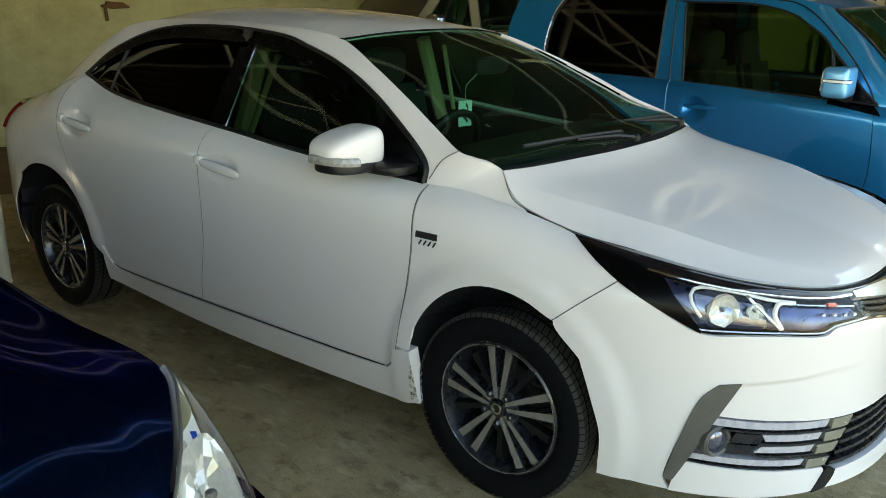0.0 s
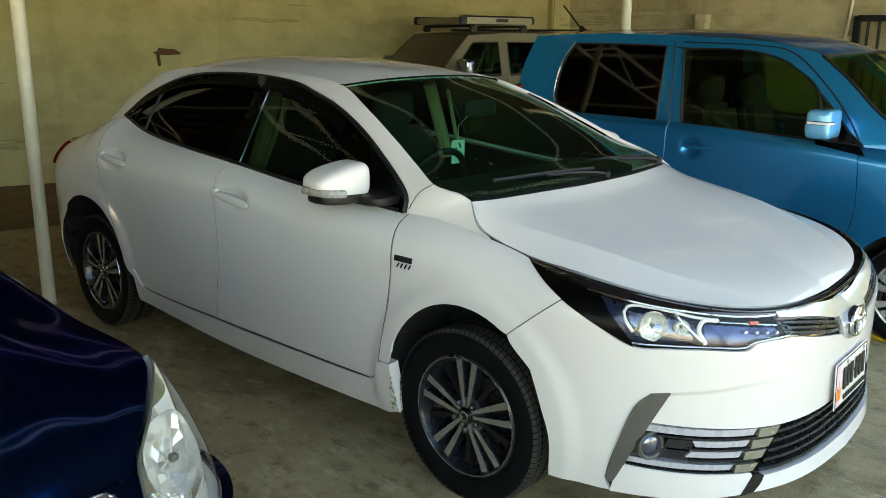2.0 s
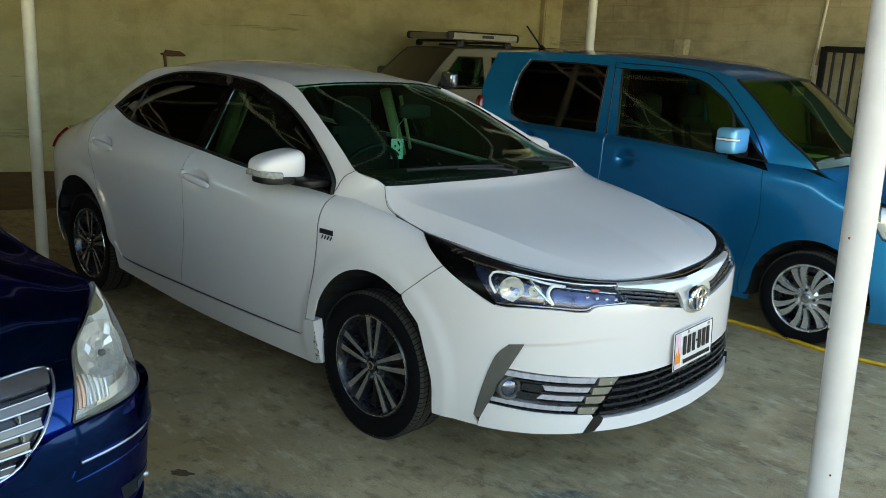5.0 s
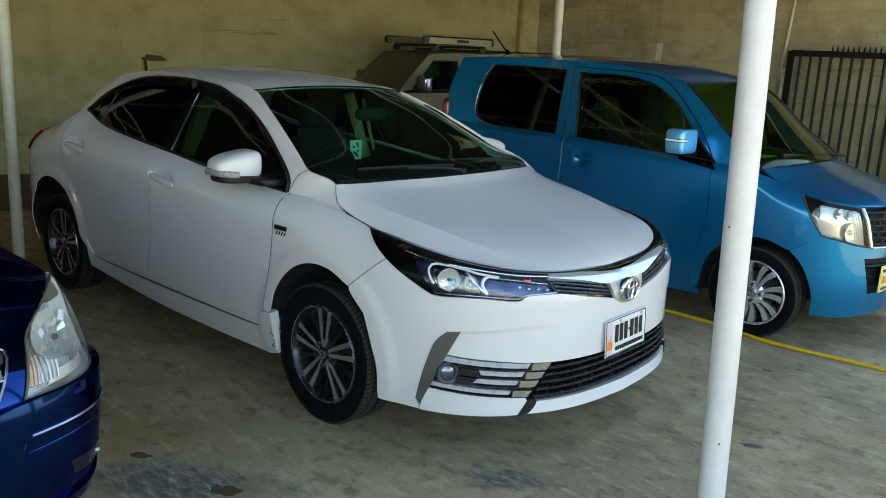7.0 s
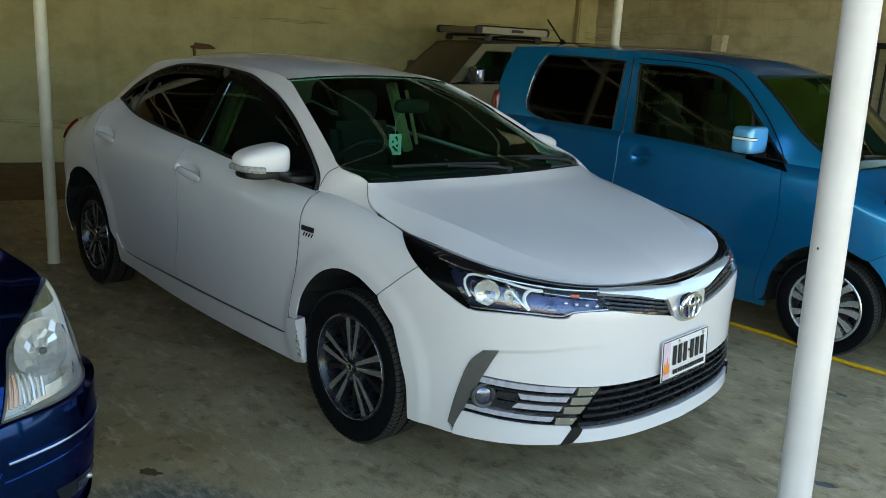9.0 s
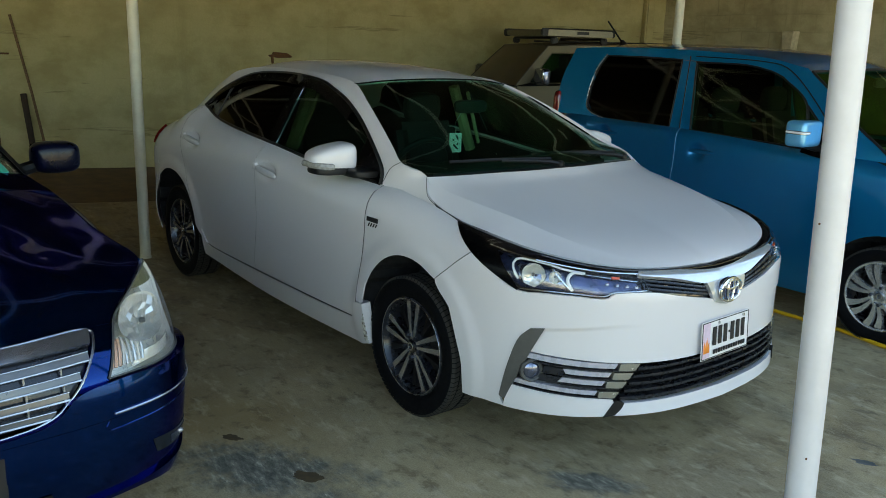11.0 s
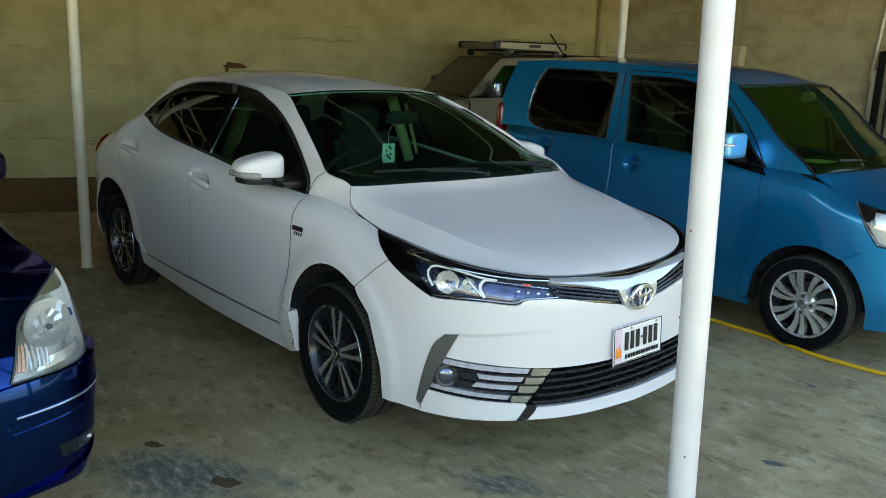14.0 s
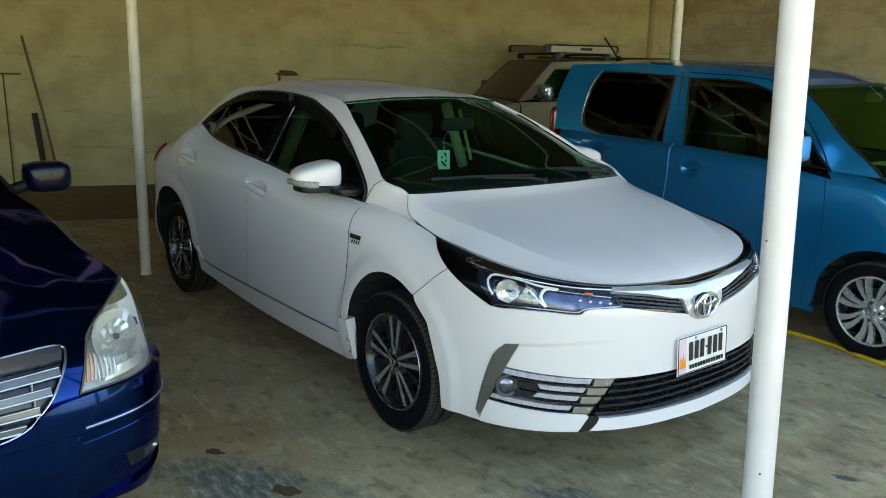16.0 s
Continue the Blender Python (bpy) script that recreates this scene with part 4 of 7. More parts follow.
    sides("fog_blade", lambda: Mesh().solid(slot(0.20, 0.42, 0.54, 0.74, -0.014, 0.0), 0.02, mid), GUNMETAL, parent=[bumper_ob] * 2)
    for sg in (-1, 1):
        c = S.point((1, 0.888), 0.410, -0.012)
        m = Mesh().lathe([(0.046, 0.03), (0.046, -0.010), (0.040, -0.016), (0.034, -0.012), (0.032, 0.004)], 28)
        m2 = Mesh().lathe([(0.033, -0.004), (0.024, -0.010), (0.0, -0.013)], 24)
        at = pose(c[0], sg * c[1], c[2], 0, 0, 62 if sg < 0 else 118)
        ring = part("fog_lamp", m, GREYPLASTIC, car, "round fog lamp", at=at)
        part("fog_glass", m2, LAMP_SMOKE, ring)
    gm = Mesh()
    for sg in (-1, 1):
        g = S.patch([o(0.0, 0.290), o(0.3, 0.296), o(0.548, 0.306)], [o(0.0, 0.444), o(0.2, 0.448), o(0.456, 0.460)], [o(0.0, 0.290), o(0.0, 0.444)], [o(0.548, 0.306), o(0.456, 0.460)], 14, 6, -0.05)
        gm.grid(g * (1, sg, 1))
    sides("lip_notch", lambda: Mesh().solid(S.patch([o(0.600, 0.250), o(0.555, 0.258)], [o(0.555, 0.318), o(0.520, 0.306)], [o(0.600, 0.250), o(0.555, 0.318)], [o(0.555, 0.258), o(0.530, 0.285), o(0.520, 0.306)], 4, 8, 0.009), 0.02, mid), TRIM, "black notch in the lip", parent=[bumper_ob] * 2)
    lower = part("lower_grille", gm, DARK, car, "black slatted lower grille")
    for k in range(5):
        z = 0.315 + 0.028 * k
        y1 = 0.537 - 0.018 * k
        ln = S.line([o(0.0, z), o(y1 * 0.6, z + 0.003), o(y1, z + 0.008)], 14, -0.006)
        pts = np.vstack([ln[::-1] * (1, -1, 1), ln[1:]])
        g = np.stack([pts + (0, 0, -0.009), pts + (0.004, 0, -0.006), pts + (0.004, 0, 0.004), pts + (-0.02, 0, 0.008), pts + (-0.03, 0, -0.002)], 1)
        part("grille_slat", Mesh().grid(g, close_v=True), GUNMETAL, lower)

    # upper grille: chrome bar that widens to a shield, black slats, emblem
    gm = Mesh()
    for sg in (-1, 1):
        g = S.patch([o(0.0, 0.645), o(0.12, 0.674), o(0.301, 0.710), o(0.440, 0.737)], [o(0.0, 0.775), o(0.2, 0.788), o(0.468, 0.802)], [o(0.0, 0.645), o(0.0, 0.775)], [o(0.440, 0.737), o(0.468, 0.802)], 14, 6, -0.018)
        gm.grid(g * (1, sg, 1))
    upper = part("upper_grille", gm, GLOSS, car, "gloss black upper grille")
    for k in range(3):
        f = 0.20 + 0.28 * k
        low, high = np.array([(0.118, 0.680), (0.30, 0.714), (0.440, 0.740)]), np.array([(0.135, 0.733), (0.30, 0.768), (0.462, 0.794)])
        keys = [o(*(low[i] + (high[i] - low[i]) * f)) for i in range(3)]
        sides("grille_slat", lambda: Mesh().tube(S.line(keys, 14, -0.006), 0.0062, 6), GUNMETAL, parent=[upper] * 2)
    sides("chrome_wing", lambda: Mesh().solid(S.patch([o(0.474, 0.793), o(0.293, 0.767), o(0.14, 0.736), o(0.0, 0.734)], [o(0.469, 0.803), o(0.264, 0.790), o(0.10, 0.774), o(0.0, 0.768)],
                                                       [o(0.474, 0.793), o(0.469, 0.803)], [o(0.0, 0.734), o(0.0, 0.768)], 30, 6, 0.006), 0.018, mid), BROW, "chrome grille bar", parent=[upper] * 2)
    sides("chrome_shield", lambda: Mesh().solid(S.patch([o(0.130, 0.733), o(0.108, 0.690), o(0.068, 0.650), o(0.0, 0.634)], [o(0.130, 0.735), o(0.0, 0.735)], [o(0.130, 0.733), o(0.130, 0.735)], [o(0.0, 0.634), o(0.0, 0.735)], 16, 8, 0.008), 0.018, mid), BROW, "chrome shield behind the badge", parent=[upper] * 2)
    oval = lambda rx, rz, dz, r, d: Mesh().tube([(rx * math.cos(a), -d, dz + rz * math.sin(a)) for a in np.linspace(0, 2 * math.pi, 41)[:-1]], r, 8, closed=True)
    em = part("emblem", oval(0.068, 0.048, 0, 0.0065, 0.010), CHROME, car, "oval chrome badge", at=Matrix.Translation((0.993, 0.0, 0.697)) @ pose(0, 0, 0, 0, 0, 90))
    part("badge_back", Mesh().lathe([(0.066, 0.012), (0.064, -0.004), (0.04, -0.007), (0.0, -0.008)], 40, Matrix.Diagonal((1, 1, 0.72, 1))), LAMP_SMOKE, em)
    part("badge_ring", oval(0.021, 0.043, 0.002, 0.005, 0.012), CHROME, em)
    part("badge_bar", oval(0.048, 0.017, 0.022, 0.005, 0.012), CHROME, em)

    # number plate with a ruled border, bolts and a pink panel
    pl = part("number_plate", Mesh().box(0, 0, 0, 0.004, 0.326, 0.160, 0.0015), PLATE_WHITE, car, "white number plate with dark bars and a pink panel", at=pose(1.001, 0.002, 0.503, 1.2, -3, 0), smooth=False)
    for sg in (-1, 1):
        part("plate_border", Mesh().box(0.0025, 0, sg * 0.0755, 0.002, 0.316, 0.0035), INK, pl, smooth=False)
        part("plate_border", Mesh().box(0.0025, sg * 0.1585, 0, 0.002, 0.0035, 0.1475), INK, pl, smooth=False)
        part("plate_bolt", Mesh().lathe([(0.007, 0), (0.006, -0.004), (0, -0.0045)], 12, pose(0.002, 0.035 + sg * 0.085, 0.064, 0, 0, 90)), SATIN, pl)
    part("plate_panel", Mesh().box(0.0025, -0.132, 0, 0.0016, 0.046, 0.144), PLATE_PINK, pl, smooth=False)
    part("plate_mark", Mesh().extrude([(-0.020, -0.02), (-0.020, 0.012), (-0.012, 0.03), (-0.006, 0.0), (0.002, 0.045), (0.008, 0.005), (0.016, 0.022), (0.020, -0.02)], 0.002, pose(0.0025, -0.132, -0.030, 0, 0, 90)), ORANGE, pl, smooth=False)
    plate_bars(pl, [(-0.083 + 0.037 * k + (0.012 if k > 2 else 0.0), 0.014, 0.021, 0.076) for k in range(6)] + [(0.0185, 0.014, 0.008, 0.008)]
               + [(-0.083 + 0.0175 * k, -0.052, 0.0105, 0.017) for k in range(13)])

    # headlights: smoked housing, light guides, one bright bowl, an inner section coloured violet for its reflections
    lamp_top = [ts(1.362, -0.003), ts(1.10, -0.003), ts(0.86, -0.003), ts(0.64, -0.003), ts(0.467, -0.005)]
    lamp_left = [o(0.962, 0.723), o(1.16, 0.814), ts(1.362, -0.003)]
    lamp_e = (lamp_low, lamp_top, lamp_left, [lamp_low[-1], lamp_top[-1]])
    lamps = sides("headlight", lambda: Mesh().solid(S.patch(*lamp_e, 30, 12, -0.050), 0.01, mid), LAMP_NAVY, "swept headlight with chrome light strips")
    sides("headlight_lens", lambda: Mesh().grid(S.patch(*lamp_e, 44, 16, 0.001)), LENS, parent=lamps)
    sides("lamp_surround", lambda: Mesh().solid(S.patch([o(0.958, 0.722), o(1.16, 0.813), ts(1.362, -0.004)], [o(0.965, 0.742), o(1.03, 0.808), o(1.085, 0.860), ts(1.20, -0.012)], [o(0.958, 0.722), o(0.965, 0.742)], [ts(1.362, -0.004), ts(1.20, -0.012)], 22, 5, 0.003), 0.006, mid), VISOR, parent=lamps)
    sides("lamp_hood", lambda: Mesh().solid(S.patch([ts(1.362, -0.006), ts(1.10, -0.020), ts(0.86, -0.017), ts(0.64, -0.014), ts(0.467, -0.012)], lamp_top, [ts(1.362, -0.006), lamp_top[0]], [ts(0.467, -0.012), lamp_top[-1]], 30, 3, 0.003), 0.005, mid), GLOSS, parent=lamps)
    sides("lamp_brow", lambda: Mesh().tube(S.line([ts(1.362, -0.004), ts(1.10, -0.004), ts(0.86, -0.004), ts(0.64, -0.005), ts(0.45, -0.005), ts(0.25, -0.005), ts(0.0, -0.006)], 40, 0.002), 0.0048, 8), GLOSS, parent=lamps)
    sides("chrome_strip", lambda: Mesh().tube(S.line([ts(1.12, -0.022), ts(0.96, -0.020), ts(0.80, -0.017), ts(0.64, -0.015), ts(0.467, -0.012)], 30, 0.0), 0.0042, 8), CHROME, parent=lamps)
    sides("chrome_strip", lambda: Mesh().tube(S.line([ts(1.09, -0.022), o(1.05, 0.815), o(0.985, 0.742), o(0.955, 0.732), o(0.86, 0.734), o(0.74, 0.734), o(0.628, 0.728), o(0.585, 0.742), o(0.45, 0.744)], 40, -0.004), 0.0026, 6), CHROME, parent=lamps)
    guides = [([o(0.962, 0.765), o(0.990, 0.805), o(0.992, 0.832), o(0.965, 0.845), o(0.866, 0.838), o(0.779, 0.822), o(0.70, 0.812)], 0.0050, GUIDE), ([o(0.705, 0.812), o(0.750, 0.812), o(0.768, 0.783), o(0.748, 0.742)], 0.0068, GUIDE),
              ([o(0.842, 0.832), o(0.805, 0.795), o(0.756, 0.746)], 0.0045, CHROME), ([o(0.70, 0.808), o(0.60, 0.797), o(0.48, 0.780)], 0.0022, CHROME)]
    for keys, r, mat in guides:
        sides("light_strip", lambda: Mesh().tube(S.line(keys, 22, -0.012), r, 8), mat, parent=lamps)
    sides("reflector_panel", lambda: Mesh().solid(S.patch([o(0.965, 0.742), o(0.775, 0.738)], [o(0.985, 0.838), o(0.79, 0.818)], [o(0.965, 0.742), o(0.985, 0.838)], [o(0.775, 0.738), o(0.79, 0.818)], 8, 5, -0.042), 0.004, mid), LAMP_SMOKE, parent=lamps)
    sides("inner_panel", lambda: Mesh().solid(S.patch([o(0.745, 0.738), o(0.622, 0.730), o(0.576, 0.748), o(0.46, 0.752)], [o(0.745, 0.806), o(0.60, 0.794), o(0.48, 0.780)], [o(0.745, 0.738), o(0.745, 0.806)], [o(0.46, 0.752), o(0.48, 0.780)], 14, 5, -0.026), 0.004, mid), LAMP_REFLECTION, parent=lamps)
    for length, z0, r in ((0.905, 0.790, 0.046), (0.818, 0.792, 0.024)):
        for sg, lp in ((-1, lamps[0]), (1, lamps[1])):
            c = S.point((1, length), z0, -0.020)
            at = pose(c[0], sg * c[1], c[2], 0, 0, 50 if sg < 0 else 130)
            part("reflector", Mesh().lathe([(r, 0.004), (r * 0.97, -0.006), (r * 0.86, 0.006), (r * 0.66, 0.013), (r * 0.42, 0.018), (0, 0.024)], 13, wobble=lambda i, j: r * 0.06 * math.sin(3.7 * i + 2.3 * j) * (0 < j < 5)), LAMP_CHROME, lp, at=at, smooth=False)
            part("bulb_cap", blob((0, 0.006, 0), (r * 0.16, 0.010, r * 0.16), 1, 1, 14, 8), GREYPLASTIC, lp, at=at)
    sides("side_marker", lambda: Mesh().tube(S.line([o(0.592, 0.797), o(0.560, 0.794)], 4, -0.010), 0.0055, 8), RED_AMBER, parent=lamps)
    for k in range(4):
        sides("lamp_chip", lambda: blob(S.point((1, 0.612 - 0.042 * k), 0.775 - 0.005 * k, -0.016), (0.007, 0.009, 0.006), 1, 1, 12, 8), CHROME, parent=lamps)

    # bonnet, windscreen, roof, rear
    HC = np.array((-0.106, 0.705, 1.046))
    back = curve1([(0.0, 0.008), (0.25, 0.010), (0.45, 0.016), (0.75, 0.022), (1.05, 0.015), (1.36, 0.003), (1.6, 0.002)])
    rim_at = lambda lengths, drop: np.stack([S.at(q, float(S.top(q)) + drop, -float(back(q))) for q in lengths])
    front = rim_at(np.linspace(0, 0.433, 13), 0.003)
    edge_l = rim_at(np.linspace(0.433, 1.546, 31), 0.003)
    edge_l[:, 2] -= 0.0025 * np.clip((np.linspace(0.433, 1.546, 31) - 1.25) / 0.1, 0, 1)
    edge_l = np.vstack([edge_l[:-1], [(-0.035, 0.748, 0.972), HC]])
    cap_s = np.linspace(0.0, 1.36, 50)
    outer, inner = np.stack([S.at(q, float(S.top(q)) - 0.004, 0.003) for q in cap_s]), rim_at(cap_s, -0.004) - np.array((0.012, 0.010, 0.0))
    # black strip stands in for the shaded gap at the bonnet's front edge
    sides("nose_gap_fill", lambda: Mesh().solid(np.stack([outer, outer * 0.5 + inner * 0.5 + (0, 0, 0.002), inner], 1), 0.008, (0, 0, -2)), VISOR, "black strip in place of the dark gap before the bonnet")
    cowl = [HC, (-0.058, 0.60, 1.050), (-0.012, 0.40, 1.056), (0.018, 0.2, 1.058), (0.026, 0.0, 1.059)]
    full = lambda half: np.vstack([np.asarray(half)[::-1] * (1, -1, 1), np.asarray(half)[1:]]) if abs(np.asarray(half)[0][1]) < 1e-3 else np.vstack([np.asarray(half), (np.asarray(half) * (1, -1, 1))[::-1][1:]])
    fr = np.vstack([front[::-1], front[1:] * (1, -1, 1)])
    ck = full(cowl)
    # the steep rise to the corners of the screen stays near the sides
    along = np.r_[0, np.cumsum(np.linalg.norm(np.diff(edge_l, axis=0), axis=1))]
    along /= along[-1]
    eased = edge_l.copy()
    z0, zm, z1 = edge_l[0, 2], float(np.interp(0.55, along, edge_l[:, 2])), edge_l[-1, 2]
    eased[:, 2] = np.polyval(np.polyfit([0, 0.55, 1], [z0, zm, z1], 2), along)
    fine = coons(fr, ck, eased, eased * (1, -1, 1), 160, 36)
    rise = smooth_curve(edge_l, 36)[:, 2] - smooth_curve(eased, 36)[:, 2]
    fine[..., 2] += np.clip((np.abs(np.linspace(-1, 1, 161)) - 0.72) / 0.28, 0, 1)[:, None] ** 2 * rise[None]
    v = np.linspace(0, 1, 37)[None]
    # columns follow the two creases that run from the corners of the screen
    u = np.stack([np.concatenate([np.linspace(-1, -c, 15), np.linspace(-c, c, 47)[1:-1], np.linspace(c, 1, 15)]) for c in 0.64 + 0.30 * v[0]], 1)
    hood = np.stack([np.stack([np.interp(u[:, j], np.linspace(-1, 1, 161), fine[:, j, k]) for k in range(3)], -1) for j in range(37)], 1)
    hood[..., 2] += 0.012 * (1 - u**2) * np.sin(np.pi * v) * (1 - 0.45 * v)
    crease = 0.64 + 0.30 * v
    sharp_part = np.clip((v - 0.10) / 0.45, 0, 1)
    hood[..., 2] += 0.150 * v * (1 - v) * (1 - sharp_part) * 0.78 * (1 - np.abs(u) ** 3)
    hood[..., 2] += 0.150 * v * (1 - v) * sharp_part * np.where(np.abs(u) > crease, ((1 - np.abs(u)) / (1 - crease)) ** 0.8, 0.55 + 0.45 * (np.abs(u) / crease) ** 2)
    part("bonnet", Mesh().solid(hood, 0.012, (0, 0, -2)), PEARL, car, "white bonnet", sharp=7)
    ws_edge = [HC + (-0.020, -0.008, 0.008), (-0.186, 0.737, 1.074), (-0.256, 0.741, 1.094), (-0.354, 0.705, 1.133), (-0.535, 0.654, 1.219), (-0.752, 0.591, 1.315), (-1.0, 0.517, 1.403)]
    header = [(-1.0, 0.517, 1.403), (-0.955, 0.3, 1.424), (-0.94, 0.0, 1.432)]
    base = [ws_edge[0], (-0.098, 0.60, 1.058), (-0.064, 0.40, 1.063), (-0.040, 0.2, 1.066), (-0.034, 0.0, 1.067)]
    we = np.asarray(ws_edge, float)
    sunk = we + np.array((-0.006, -0.004, -0.012)) * np.clip(np.linspace(-1, 3, len(we)), 0, 1)[:, None] * np.clip(np.linspace(3, 0, len(we)), 0, 1)[:, None]
    screen = coons(full(base), full(header), sunk, sunk * (1, -1, 1), 28, 18)
    uu, vv = np.linspace(-1, 1, 29)[:, None], np.linspace(0, 1, 19)[None]
    screen += np.array((0.30, 0, 0.50))[None, None] * (0.040 * (1 - uu**2) * np.sin(np.pi * vv))[..., None]
    ws = part("windscreen", Mesh().solid(screen, 0.005, (-1, 0, 0)), GLASS, car, "tinted windscreen")
    ws.visible_shadow = False
    for ea in (sunk, sunk * (1, -1, 1)):
        part("pillar_trim", Mesh().tube(smooth_curve(ea, 36)[12:] + (0.002, 0, 0.001), 0.005, 6), GLOSS, car)
    part("header_trim", Mesh().tube(smooth_curve(full(header), 24) + (0.003, 0, -0.001), 0.0045, 6), GLOSS, car)
    band = coons(full(cowl), full(base), np.array([HC, we[0]]), np.array([HC, we[0]]) * (1, -1, 1), 24, 3)
    band[..., 2] -= 0.012
    band[:, 1:3, 2] -= 0.010
    part("cowl_panel", Mesh().solid(band, 0.03, (0, 0, -2)), TRIM, car, "black plastic scuttle")
    roof_edge = [(-1.0, 0.517, 1.403), (-1.3, 0.500, 1.433), (-1.7, 0.490, 1.450), (-2.1, 0.497, 1.446), (-2.40, 0.515, 1.410)]
    rear_head = [(-2.40, 0.515, 1.410), (-2.47, 0.3, 1.430), (-2.50, 0.0, 1.436)]
    re = np.asarray(roof_edge, float)
    roof = coons(full(header), full(rear_head), re, re * (1, -1, 1), 24, 30)
    u, v = np.linspace(-1, 1, 25)[:, None], np.linspace(0, 1, 31)[None]
    roof[..., 2] += 0.030 * (1 - np.abs(u) ** 2.5) * np.sin(np.pi * v) ** 0.55
    part("roof", Mesh().solid(roof, 0.012, (-1.5, 0, -2)), PEARL, car)
    back_edge = [(-2.40, 0.515, 1.410), (-2.68, 0.565, 1.275), (-2.98, 0.615, 1.062)]
    be = np.asarray(back_edge, float)
    deck = [(-2.98, 0.615, 1.062), (-3.08, 0.3, 1.075), (-3.10, 0.0, 1.08)]
    glass = coons(full(rear_head), full(deck), be, be * (1, -1, 1), 18, 12)
    part("rear_window", Mesh().solid(glass, 0.005, (-1.5, 0, 0)), PRIVACY, car)
    tail = S.line(tops([-2.99, -3.1, -3.3, -3.5, -3.6]) + [(-3.655, T(-3.655))], 24)
    boot_side = tail - np.array((0.0, 0.002, 0.003))
    boot = []
    for p in smooth_curve(boot_side, 20):
        k = min(1, max(0, (p[0] + 3.655) / 0.6))
        boot.append([(p[0] - 0.10 * k * (1 - w**2), p[1] * w, p[2] + 0.018 * (1 - w**2) * (0.3 + 0.7 * k)) for w in np.linspace(1, -1, 15)])
    part("boot_lid", Mesh().solid(np.array(boot), 0.012, (-3.2, 0, -2)), PEARL, car)

    # side frame: fender top and A pillar, over the windows, down to the boot
    dlo = [(-0.385, 0.752, 1.05), (-0.57, 0.700, 1.172), (-0.74, 0.655, 1.258), (-0.92, 0.615, 1.325), (-1.08, 0.588, 1.366), (-1.28, 0.562, 1.407), (-1.67, 0.550, 1.426), (-2.08, 0.560, 1.402), (-2.38, 0.615, 1.305), (-2.546, 0.686, 1.180)]
    belt = lambda xs: [S.point(x, T(x) - 0.001) for x in xs]
    tip = belt([-0.37])[0]
    low_edge = [belt([0.03])[0] - (0, 0.005, 0.007), belt([-0.15])[0] - (0, 0.006, 0.008), tip - (0, 0.002, 0.003)] + dlo + belt([-2.75, -3.0])
    top_edge = [belt([0.03])[0] + (-0.01, -0.008, -0.002), HC + (0.004, 0.004, 0.0), (-0.186, 0.740, 1.076), (-0.256, 0.744, 1.097), (-0.37, 0.702, 1.144), (-0.535, 0.655, 1.225), (-0.752, 0.592, 1.321), (-1.0, 0.518, 1.408), (-1.3, 0.500, 1.438),
                (-1.7, 0.492, 1.452), (-2.1, 0.499, 1.448), (-2.40, 0.517, 1.412), (-2.56, 0.545, 1.345), (-2.75, 0.580, 1.238), (-2.98, 0.617, 1.064)]

    def frame_mesh():
        a, b = smooth_keys(low_edge, 8), smooth_keys(top_edge, 8)
        g = []
        for p, q in zip(a, b):
            d = q - p
            n = np.array((0.25, 1.0, 0.55))
            row = [p + d * w + n / np.linalg.norm(n) * 0.10 * np.linalg.norm(d) * w * (1 - w) for w in np.linspace(0, 1, 7)]
            g.append(row)
        return Mesh().solid(np.array(g), 0.015, (-1.5, 0, 0.9))

    sides("side_frame", frame_mesh, PEARL)
    # side windows
    top_c = smooth_keys([tip] + dlo, 8)
    fx = lambda x, c: np.array([np.interp(-x, -c[:, 0], c[:, k]) for k in range(3)])

    def pane(x0, x1, n):
        g = []
        for x in np.linspace(x0, x1, n):
            p, q = S.point(x, T(x) - 0.004), fx(x, top_c)
            d = q - p
            g.append([p + d * w + np.array((0, 1.0, 0.5)) * (0.035 * min(1, np.linalg.norm(d) / 0.35) * w * (1 - w) * 1.1) - (0, 0.006, 0) for w in np.linspace(0, 1, 9)])
        return Mesh().solid(np.array(g), 0.004, (-1.5, 0, 0.9))

    def below(x, drop):
        q = fx(x, top_c)
        p = S.point(x, T(x))
        return q + (p - q) * min(1.0, drop / max(0.02, np.linalg.norm(p - q)))

    sides("sail_panel", lambda: pane(-0.375, -0.60, 8), VISOR, "black sail panel", parent=doors)
    for o in sides("front_window", lambda: pane(-0.60, -1.415, 22), SIDE_GLASS, "dark tinted window", parent=doors) + sides("rear_window_side", lambda: pane(-1.485, -2.27, 20), PRIVACY, "dark tinted window", parent=rdoors) + sides("quarter_light", lambda: pane(-2.295, -2.53, 8), PRIVACY, parent=rdoors):
        o.visible_shadow = False
    sides("pillar_cover", lambda: pane(-1.41, -1.49, 5), VISOR, parent=doors)
    sides("pillar_edge", lambda: Mesh().tube([below(-1.402, 0.03) + (0, 0.006, 0), S.point(-1.385, T(-1.385)) + (0, 0.006, 0)], 0.004, 6), DULL_CHROME, parent=doors)
    sides("window_bar", lambda: Mesh().tube([below(-2.283, 0.0) + (0, 0.004, 0), S.point(-2.283, T(-2.283)) + (0, 0.004, 0)], 0.010, 6), TRIM, parent=rdoors)
    sides("window_trim", lambda: Mesh().tube(top_c + (0, 0.004, 0.002), 0.010, 6), TRIM)
    sides("belt_trim", lambda: Mesh().tube(S.line(tops([-0.40, -0.8, -1.2, -1.6, -2.0, -2.3, -2.53], 0.003), 40, 0.002), 0.009, 6), TRIM)

